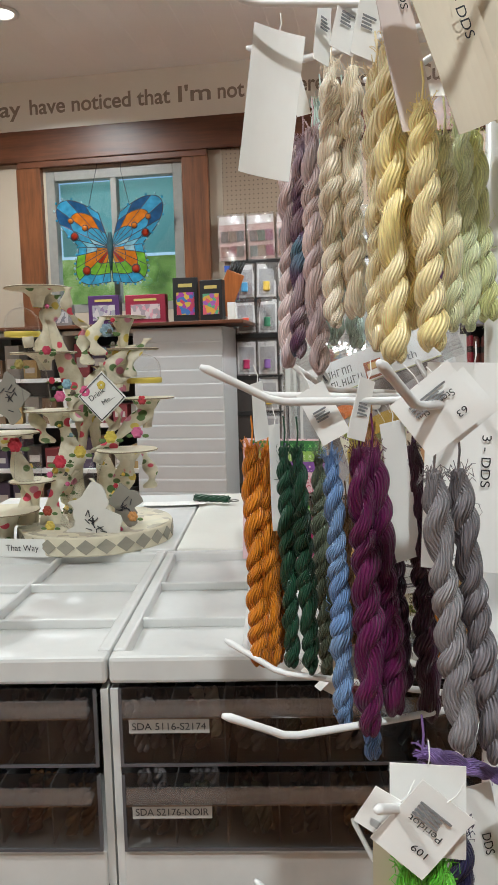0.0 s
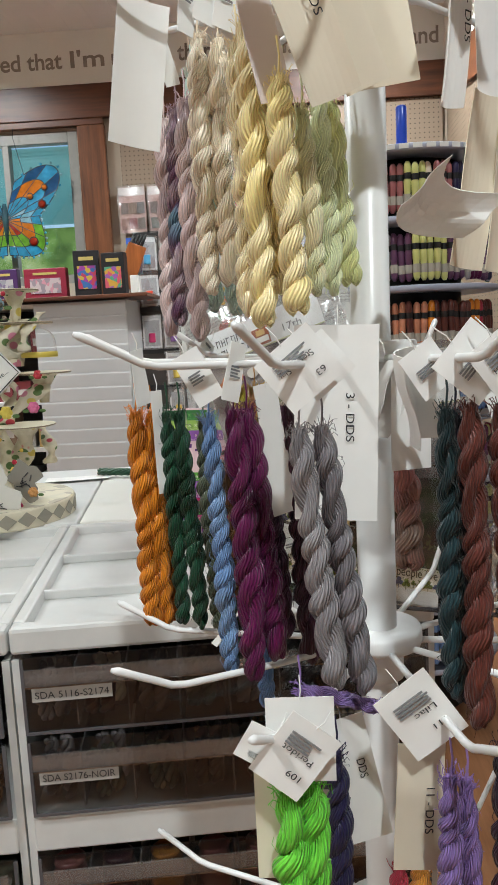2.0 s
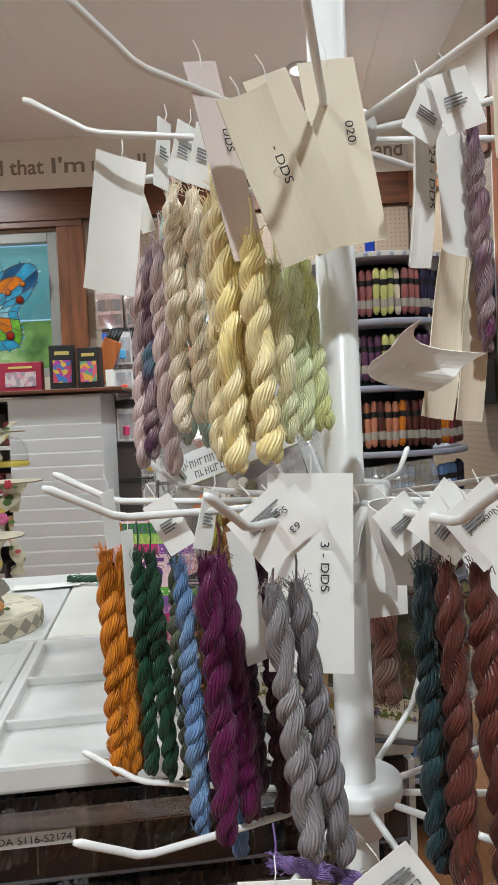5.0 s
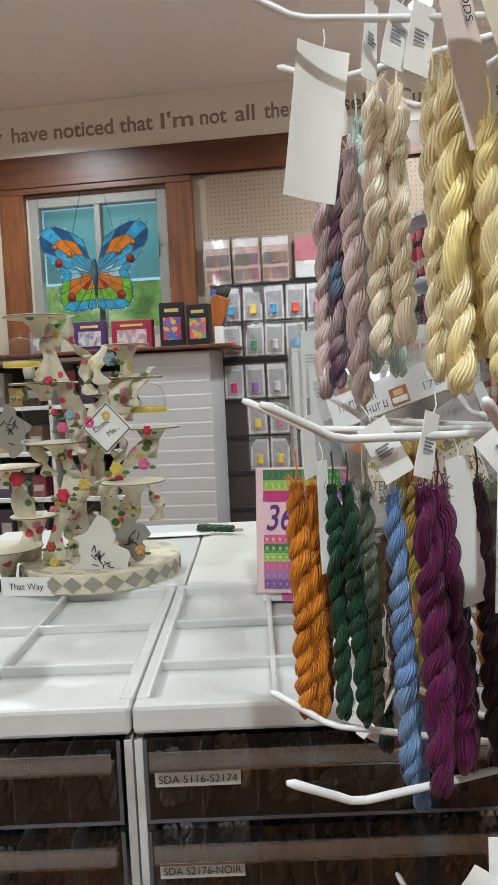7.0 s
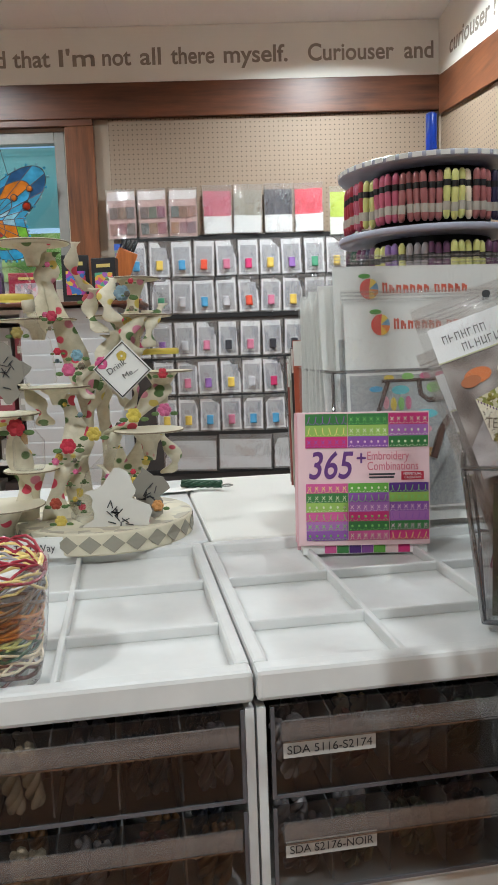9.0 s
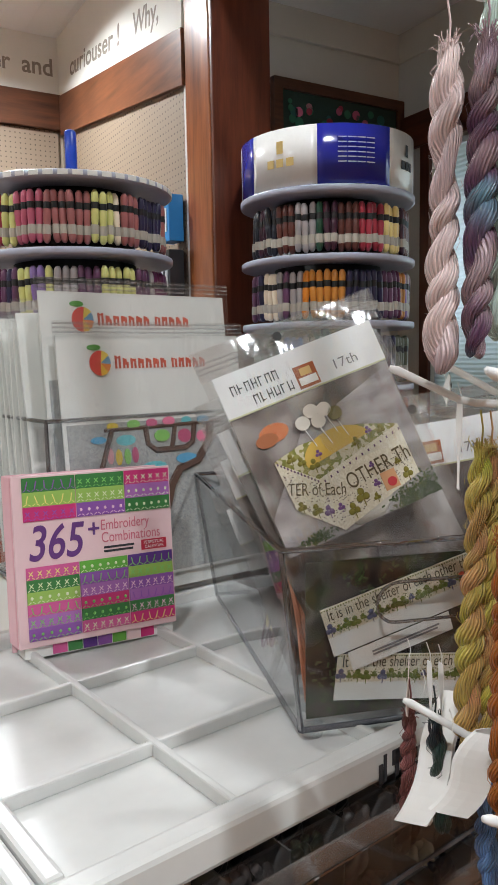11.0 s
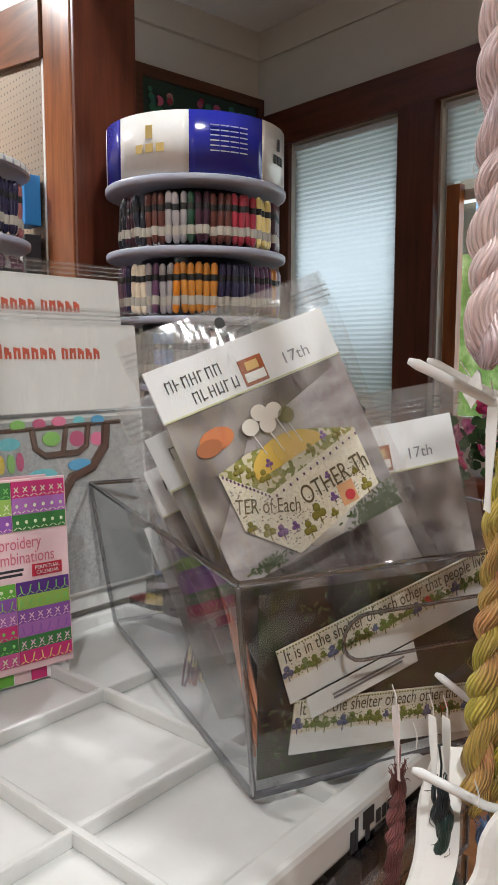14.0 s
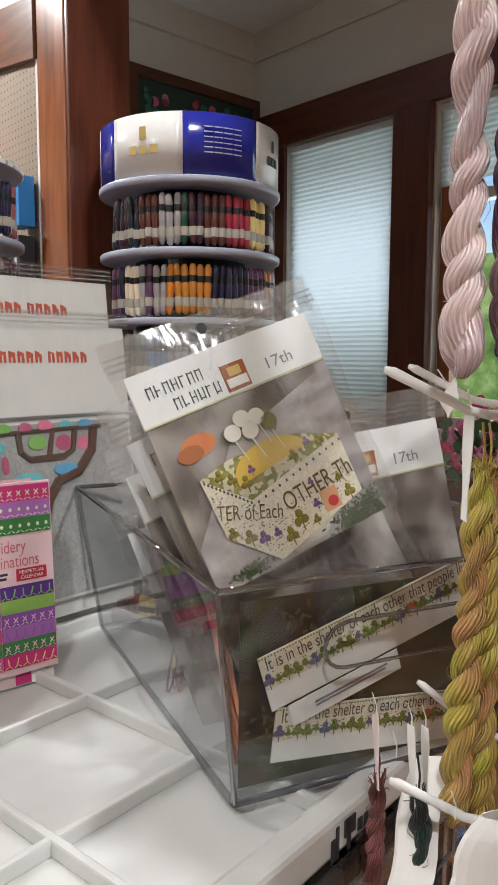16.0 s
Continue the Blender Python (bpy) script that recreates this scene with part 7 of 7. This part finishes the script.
part("base", add_lathe(bmesh.new(), [(0.117, 0.0), (0.118, 0.002), (0.118, 0.026), (0.117, 0.028)], 48), M_cream, tower)
for k in range(26):
    a = 360 * k / 26
    bm = bmesh.new()
    bm.faces.new([bm.verts.new(p) for p in ((-0.0140, -0.1186, 0.014), (0, -0.1192, 0.003), (0.0140, -0.1186, 0.014), (0, -0.1192, 0.025))])
    ob = part("diamond", thicken(bm, 0.0006), paint((0.30, 0.28, 0.22), 0.7) if True else M_cream, tower, "grey diamond of the border")
    ob.matrix_basis = pose(0, 0, 0, 0, 0, a)
part("base_top", add_lathe(bmesh.new(), [(0.116, 0.0281), (0.116, 0.0288)], 48), print_mat("diamond_top", [(0.66, 0.61, 0.46), (0.45, 0.41, 0.32), (0.62, 0.58, 0.45)], (60, 60, 60), 0.7), tower)
PXM = 0.00077
for px, py, rp, dy, sk in ((90, 437, 62, -0.01, 0.022), (250, 497, 46, 0.02, 0.040), (85, 563, 66, 0.01, 0.02), (240, 560, 74, 0.03, 0.05), (120, 677, 60, -0.02, 0.018), (35, 718, 62, -0.05, 0.02), (292, 658, 56, 0.02, 0.035), (275, 753, 58, -0.04, 0.030), (72, 815, 46, -0.03, 0.05), (36, 866, 66, -0.07, 0.045)):
    disc((px - 185) * PXM, dy, 1.358 - (py - 606) * PXM - TZ, rp * PXM, sk)


def ribbon(pts, w, label="floral printed strip"):
    """A curling strip of printed card along points."""
    bm = bmesh.new()
    rows = []
    n = 14
    P = [Vector(p) for p in pts]
    for i in range(n + 1):
        f = i / n * (len(P) - 1)
        k = min(int(f), len(P) - 2)
        t = f - k
        p0, p1, p2, p3 = P[max(k - 1, 0)], P[k], P[k + 1], P[min(k + 2, len(P) - 1)]
        c = 0.5 * ((2 * p1) + (p2 - p0) * t + (2 * p0 - 5 * p1 + 4 * p2 - p3) * t * t + (3 * p1 - p0 - 3 * p2 + p3) * t ** 3)
        ww = w * (0.75 + 0.35 * math.sin(i * 0.9))
        rows.append([bm.verts.new(c + Vector((dx * ww, 0.25 * dx * ww, 0))) for dx in (-0.5, 0, 0.5)])
    for a, b in zip(rows, rows[1:]):
        for k in range(2):
            bm.faces.new((a[k], a[k + 1], b[k + 1], b[k]))
    part("support", thicken(bm, 0.0012), M_floral, tower, label, smooth=True)


def tp(px, py, dy=0.0):
    return ((px - 185) * PXM, dy, 1.358 - (py - 606) * PXM - TZ)


ribbon([tp(150, 920), tp(140, 820), tp(165, 740), tp(150, 640, 0.01), tp(120, 540), tp(95, 445)], 0.032)
ribbon([tp(190, 915, 0.02), tp(205, 820, 0.02), tp(190, 720), tp(215, 640), tp(245, 560, 0.02), tp(250, 505, 0.02)], 0.036)
ribbon([tp(120, 925, -0.03), tp(110, 860, -0.03), tp(150, 770, -0.02), tp(130, 690, -0.02)], 0.040)
ribbon([tp(60, 900, -0.05), tp(60, 820, -0.04), tp(45, 730, -0.05)], 0.030)
ribbon([tp(215, 760, -0.03), tp(250, 735, -0.04), tp(290, 690, 0.0), tp(292, 665, 0.02)], 0.034)
ribbon([tp(160, 690, -0.03), tp(205, 630, -0.03), tp(225, 585, -0.01)], 0.030)
ribbon([tp(200, 915, 0.03), tp(235, 840, 0.02), tp(262, 760, -0.02)], 0.032)
ribbon([tp(90, 560, 0), tp(105, 500, 0), tp(120, 450, 0)], 0.03)
M_rose = paint((0.50, 0.04, 0.06), 0.7)


def blossom(px, py, dy, s, col):
    """A cut-paper rose: rings of petals round a centre, with two leaves."""
    c = Vector(tp(px, py, dy))
    bm = bmesh.new()
    for ring, (n, rr, tilt) in enumerate(((6, 0.9, 35), (5, 0.5, 60))):
        for k in range(n):
            m = Matrix.Translation(c) @ pose(0, -0.002 * ring, 0, 90, 0, 0) @ pose(0, 0, 0, 0, 0, 360 * k / n + 20 * ring)
            add_lathe(bm, [(s * 0.42, 0), (s * 0.30, 0.0012), (s * 0.05, 0.0016)], 8, m @ pose(s * 0.55 * rr, 0, 0, 0, -tilt * 0.4, 0))
    part("paper_flower", bm, paint(col, 0.7), tower)
    bm = bmesh.new()
    for sg in (-1, 1):
        add_lathe(bm, [(s * 0.35, 0), (s * 0.25, 0.0008), (s * 0.03, 0.001)], 8, Matrix.Translation(c) @ pose(sg * s * 1.2, 0.001, -s * 0.5, 90, 0, 0) @ Matrix.Diagonal((1.5, 0.8, 1, 1)))
    part("paper_leaf", bm, paint((0.10, 0.17, 0.05), 0.7), tower)


for px, py, dy, s, col in ((65, 738, -0.07, 0.013, (0.50, 0.03, 0.05)), (140, 775, -0.045, 0.012, (0.52, 0.03, 0.06)), (150, 648, -0.05, 0.010, (0.60, 0.12, 0.25)), (165, 625, -0.05, 0.009, (0.25, 0.42, 0.50)), (208, 640, -0.06, 0.011, (0.60, 0.10, 0.24)), (240, 628, -0.06, 0.010, (0.62, 0.48, 0.08)), (255, 725, -0.065, 0.011, (0.62, 0.50, 0.08)), (240, 525, -0.03, 0.012, (0.25, 0.36, 0.42)), (305, 718, -0.06, 0.010, (0.58, 0.14, 0.28)), (185, 755, -0.05, 0.011, (0.60, 0.46, 0.08)), (118, 868, -0.06, 0.009, (0.35, 0.06, 0.03)), (262, 900, -0.07, 0.010, (0.58, 0.08, 0.18)), (240, 905, -0.07, 0.010, (0.62, 0.48, 0.10)), (285, 880, -0.05, 0.009, (0.60, 0.30, 0.10)), (135, 925, -0.10, 0.010, (0.58, 0.14, 0.26)), (128, 895, -0.07, 0.009, (0.62, 0.48, 0.10)), (300, 660, -0.02, 0.008, (0.50, 0.04, 0.06)), (128, 560, -0.05, 0.008, (0.52, 0.05, 0.10)), (175, 530, 0.0, 0.008, (0.5, 0.1, 0.1)), (70, 585, -0.05, 0.009, (0.35, 0.28, 0.08))):
    blossom(px, py, dy, s, col)

rng = random.Random(15)
PRINT = [(0.52, 0.03, 0.06), (0.62, 0.14, 0.28), (0.66, 0.48, 0.08), (0.16, 0.24, 0.26), (0.09, 0.13, 0.04), (0.20, 0.17, 0.12), (0.30, 0.26, 0.16), (0.10, 0.09, 0.07)]
for k in range(40):
    px0, py0, px1, py1 = ((95, 445, 150, 640), (150, 640, 140, 820), (140, 820, 150, 915), (250, 505, 215, 640), (215, 640, 205, 820), (205, 820, 190, 915), (150, 770, 110, 860), (262, 760, 235, 840), (60, 760, 60, 890))[k % 9]
    f = rng.random()
    blossom(px0 + (px1 - px0) * f + rng.uniform(-22, 22), py0 + (py1 - py0) * f, -0.036 + rng.uniform(-0.012, 0.012), rng.uniform(0.003, 0.0062), rng.choice(PRINT))
for k in range(16):
    x, z = rng.uniform(70, 300), rng.uniform(480, 900)
    ribbon([tp(x, z, rng.uniform(-0.05, 0.02)), tp(x + rng.uniform(-30, 30), z - 35, rng.uniform(-0.05, 0)), tp(x + rng.uniform(-45, 45), z - 75, rng.uniform(-0.04, 0.02))], rng.uniform(0.012, 0.024), "small curled strip of printed card")


def glass_dome(px, py, r, h, dy, gold=True):
    x, y, z = tp(px, py, dy)
    d = thing("glass_cloche", pose(TX + x, TY + y, TZ + z), "tiny clear glass dome on the paper stand", "glass dome", "glass domes")
    prof = [(r, 0), (r, h * 0.45), (r * 0.92, h * 0.68), (r * 0.70, h * 0.86), (r * 0.38, h * 0.96), (0.002, h)]
    ob = part("dome", add_lathe(bmesh.new(), prof, 28, cap=False), M_acrylic, d, smooth=True)
    ob.visible_shadow = False
    part("knob", add_lathe(bmesh.new(), [(0.001, h), (0.003, h + 0.002), (0.0035, h + 0.005), (0.001, h + 0.008)], 12), M_acrylic, d, smooth=True)
    if gold:
        part("gold_band", add_lathe(bmesh.new(), [(r * 1.02, 0.0), (r * 1.06, 0.002), (r * 1.06, 0.006), (r * 1.02, 0.008)], 28, cap=False), paint((0.72, 0.58, 0.10), 0.3), d, smooth=True)


glass_dome(290, 628, 0.026, 0.044, 0.02)
glass_dome(48, 530, 0.026, 0.045, 0.0)


def glass_bottle(px, py, m2, h, label):
    x, y, z = tp(px, py, -0.05)
    d = thing("glass_bottle", pose(TX + x, TY + y, TZ + z) @ m2, label, "glass bottle", "glass bottles")
    ob = part("glass", add_lathe(bmesh.new(), [(0.001, 0), (0.018, 0.001), (0.020, 0.006), (0.020, h * 0.55), (0.009, h * 0.75), (0.008, h * 0.95), (0.010, h)], 22, cap=False), M_acrylic, d, smooth=True)
    ob.visible_shadow = False
    part("cork", add_lathe(bmesh.new(), [(0.0075, h * 0.92), (0.0085, h * 1.05), (0.008, h * 1.07)], 14), M_cream, d, smooth=True)


glass_bottle(160, 905, pose(0, 0, 0, -8, 22, 0), 0.115, "clear little glass bottle leaning on the stand")
glass_bottle(105, 672, pose(0, 0, 0, 0, -6, 0), 0.10, "clear glass bottle standing on a paper plate")
glass_bottle(75, 812, pose(0, 0, 0, 0, 2, 0), 0.07, "clear little glass jar on a paper plate")
dm = part("sign_board", boxm(-0.026, 0.026, -0.001, 0.001, -0.026, 0.026), M_header, tower, "white diamond sign edged in black")
dm.matrix_basis = pose(*tp(240, 650, -0.062)) @ pose(0, 0, 0, 0, -43, 0)
part("sign_edge", add_tube(bmesh.new(), [(-0.024, -0.0018, -0.024), (0.024, -0.0018, -0.024), (0.024, -0.0018, 0.024), (-0.024, -0.0018, 0.024), (-0.024, -0.0018, -0.024)], 0.0008, 5), M_black, dm)
text_part("Drink", 0.026, 0.008, M_ink, dm, pose(-0.016, -0.0018, 0.006, 0, 10, 0), "lettering")
text_part("Me...", 0.020, 0.007, M_ink, dm, pose(-0.006, -0.0018, -0.011, 0, 10, 0), "lettering")
tw = part("sign_board", boxm(-0.038, 0.038, -0.001, 0.001, -0.013, 0.013), M_header, tower, "small cream sign")
tw.matrix_basis = pose(*tp(98, 925, -0.112))
text_part("That Way", 0.050, 0.009, M_ink, tw, pose(-0.026, -0.0018, -0.004), "lettering")
# plain cut-out figures of pale card
for px, py, sc, label in ((222, 880, 1.0, "pale card cut-out with a ruffled outline"), (270, 858, 0.62, "grey card cut-out"), (45, 650, 0.7, "grey card cut-out")):
    bm = bmesh.new()
    r = random.Random(px)
    ring = [bm.verts.new((0.036 * sc * (1 + 0.28 * math.sin(5 * a + px) + 0.12 * math.sin(11 * a)) * math.cos(a), 0, 0.048 * sc * (1 + 0.2 * math.sin(4 * a + px)) * math.sin(a))) for a in (2 * math.pi * k / 40 for k in range(40))]
    bm.faces.new(ring)
    ob = part("cut_out", thicken(bm, 0.0015), paint((0.64, 0.62, 0.56), 0.7) if sc > 0.9 else paint((0.26, 0.24, 0.20), 0.7), tower, label)
    ob.matrix_basis = pose(*tp(px, py, -0.085 if sc > 0.9 else -0.05))
    bm = bmesh.new()
    for k in range(int(16 * sc)):
        a, q = r.uniform(0, 6.28), r.uniform(0, 0.022 * sc)
        add_box(bm, -0.005, 0.005, -0.0007, 0, -0.0006, 0.0006, m=pose(q * math.cos(a), -0.0006, 1.3 * q * math.sin(a), 0, r.uniform(0, 180), 0))
    tagged(part("ink_drawing", bm, M_ink, ob), kind="stuff")

# ---------------------------------------------------------------- small things on the counter
cup = thing("thread_bag", COUNTER @ pose(-0.205, 0.052, -0.0125, 0, 0, -8), "clear plastic bag of tangled gold and green thread", "thread bag")
ob = part("bag", add_lathe(bmesh.new(), [(0.030, 0.0), (0.040, 0.004), (0.046, 0.03), (0.050, 0.07), (0.052, 0.100)], 26, cap=False), M_bag, cup, smooth=True)
ob.visible_shadow = False
part("paper", add_lathe(bmesh.new(), [(0.030, 0.006), (0.040, 0.05), (0.043, 0.085)], 20, cap=False), M_card, cup, smooth=True)
rng = random.Random(9)
for k, (c, z) in enumerate((("rust", 0.020), ("cream_d", 0.030), ("dgreen", 0.040), ("lime_d", 0.044), ("orange_d", 0.056), ("amber", 0.064), ("brown", 0.074), ("grey_l", 0.082), ("butter", 0.092), ("red", 0.097), ("orange_d", 0.050))):
    bm = bmesh.new()
    for j in range(6):
        ph0, am = rng.uniform(0, 6), rng.uniform(0.004, 0.011)
        rad = 0.037 + 0.010 * z / 0.1 + rng.uniform(-0.001, 0.003)
        add_tube(bm, [(rad * math.cos(a), rad * math.sin(a), max(0.006, z + (j - 3) * 0.0022 + am * math.sin(3 * a + ph0 + 0.1 * j))) for a in (2 * math.pi * i / 26 for i in range(27))], 0.0013, 5)
    part("thread", bm, silk([c]), cup, smooth=True)
tagged(cup, "clear plastic bag of tangled gold and green thread")
fob = thing("tasselled_fob", pose(-0.19, 1.40, 1.1075, 0, 0, -14), "dark green braided tassel with a metal ring", "tassel")
bm = bmesh.new()
for k in range(5):
    add_tube(bm, [(0.01 + 0.012 * i, 0.006 * math.sin(i * 1.1 + k * 1.3), 0.005 + 0.004 * math.cos(i * 1.1 + k * 1.3)) for i in range(7)], 0.0035, 7)
part("braid", bm, silk(["dgreen"]), fob, smooth=True)
part("ring", add_tube(bmesh.new(), [(0.092 + 0.009 * math.cos(a), 0.009 * math.sin(a), 0.003) for a in (2 * math.pi * k / 20 for k in range(21))], 0.0013, 6), M_alu, fob, smooth=True)
pc = thing("paper_slip", pose(-0.215, 1.385, 1.103, 0, 0, 15), "white paper card lying on the lid", "paper card")
part("sheet", thicken(add_sheet(bmesh.new(), 0.12, 0.05, lambda u, v: (0, 0.004 * u * u, 0), 6, 4), 0.0006), M_card, pc)
pc.matrix_world = pose(-0.215, 1.375, 1.1045, 88, 0, 12)
gl = thing("black_tangle", pose(-0.375, 1.02, 1.103), "black tangled cord lying on the lid", "cord")
bm = bmesh.new()
rng = random.Random(5)
for k in range(9):
    rr, ox, oy = rng.uniform(0.010, 0.022), rng.uniform(-0.012, 0.012), rng.uniform(-0.01, 0.01)
    add_tube(bm, [(ox + rr * math.cos(a), oy + rr * 0.7 * math.sin(a), 0.004 + 0.004 * math.sin(2 * a + k)) for a in (2 * math.pi * i / 16 for i in range(17))], 0.0022, 6)
part("cord", bm, M_black, gl, smooth=True)

# ---------------------------------------------------------------- next room and post
pic = thing("framed_sampler", pose(2.55, 3.83, 2.70), "gold-framed dark green floral embroidery on the wall", "picture")
part("frame", add_box(add_box(add_box(add_box(bmesh.new(), -0.46, -0.405, -0.03, 0.012, -0.42, 0.17), 0.405, 0.46, -0.03, 0.012, -0.42, 0.17), -0.405, 0.405, -0.03, 0.012, 0.115, 0.17), -0.405, 0.405, -0.03, 0.012, -0.42, -0.365), M_wood_x, pic)
part("embroidery", boxm(-0.404, 0.404, -0.008, 0.008, -0.364, 0.114), paint((0.03, 0.06, 0.045), 0.8), pic)
rng = random.Random(6)
for k in range(26):
    x, z, s = rng.uniform(-0.36, 0.36), rng.uniform(-0.05, 0.09), rng.uniform(0.014, 0.03)
    part("stitched_flower", ellipse_bm(x, z, s, s, -0.0125, -0.0085, 9), paint(rng.choice([(0.55, 0.12, 0.20), (0.60, 0.30, 0.30), (0.05, 0.18, 0.10), (0.04, 0.14, 0.12), (0.40, 0.05, 0.08)]), 0.8), pic)
for k, (y, z, c) in enumerate(((2.925, 1.90, (0.03, 0.22, 0.55)), (2.93, 1.70, (0.03, 0.03, 0.035)), (3.02, 1.70, (0.12, 0.11, 0.10)), (2.93, 1.50, (0.05, 0.05, 0.05)), (3.03, 1.50, (0.25, 0.23, 0.20)))):
    t = thing("boxed_tool", pose(WX - 0.03, y, z, 0, 0, -90), "blue boxed sewing tool hanging beside the post" if k == 0 else "dark packaged sewing tool hanging beside the post", "packet", "tools beside the post")
    part("box", boxm(-0.045, 0.045, -0.06, 0, -0.085, 0.085, bevel=0.003), paint(c), t)
    part("panel", boxm(-0.026, 0.026, -0.063, -0.0602, -0.05, 0.035), paint((0.62, 0.64, 0.66)), t)
    part("dial", boxm(-0.008, 0.008, -0.065, -0.0631, -0.03, 0.015), M_ink, t)
vase = thing("flower_pot", pose(2.35, 1.88, 0.72), "dark pot of pink and magenta blooms on a table", "flowers")
part("pot", add_lathe(bmesh.new(), [(0.10, 0), (0.12, 0.02), (0.15, 0.18), (0.16, 0.20), (0.15, 0.21)], 26), M_mahog, vase, smooth=True)
rng = random.Random(3)
for k in range(26):
    x, y, z, s = rng.gauss(0, 0.13), rng.gauss(0, 0.12), 0.27 + rng.uniform(0, 0.20), rng.uniform(0.04, 0.06)
    bm = bmesh.new()
    for ring, n in ((1.0, 7), (0.6, 5)):
        for j in range(n):
            an = 2 * math.pi * j / n + ring
            add_lathe(bm, [(s * 0.40, 0), (s * 0.32, s * 0.10), (s * 0.05, s * 0.16)], 7, pose(x, y, z, rng.uniform(50, 90), 0, rng.uniform(-40, 100)) @ pose(s * 0.5 * ring * math.cos(an), s * 0.5 * ring * math.sin(an), s * 0.3 * (1 - ring), 20 * math.sin(an), 20 * math.cos(an), 0))
    part("bloom", bm, paint(rng.choice([(0.70, 0.22, 0.42), (0.62, 0.05, 0.18), (0.74, 0.34, 0.48)]), 0.7), vase)
bm = bmesh.new()
for k in range(120):
    add_lathe(bm, [(0.022, 0), (0.015, 0.002), (0.002, 0.003)], 6, pose(rng.gauss(0, 0.13), rng.gauss(0, 0.13), rng.uniform(0.20, 0.42), rng.uniform(0, 180), rng.uniform(0, 180), rng.uniform(0, 360)))
tagged(part("leaves", bm, paint((0.04, 0.10, 0.03), 0.6), vase), kind="stuff")
tb = thing("side_table", pose(2.35, 1.85, 0), "dark wooden table below the window", "table")
part("tabletop", boxm(-0.45, 0.45, -0.5, 0.5, 0.69, 0.72, bevel=0.004), M_mahog_y, tb)
for x in (-0.4, 0.4):
    for y in (-0.45, 0.45):
        part("leg", add_lathe(bmesh.new(), [(0.022, 0), (0.03, 0.3), (0.026, 0.69)], 12, pose(x, y, 0)), M_mahog, tb, smooth=True)
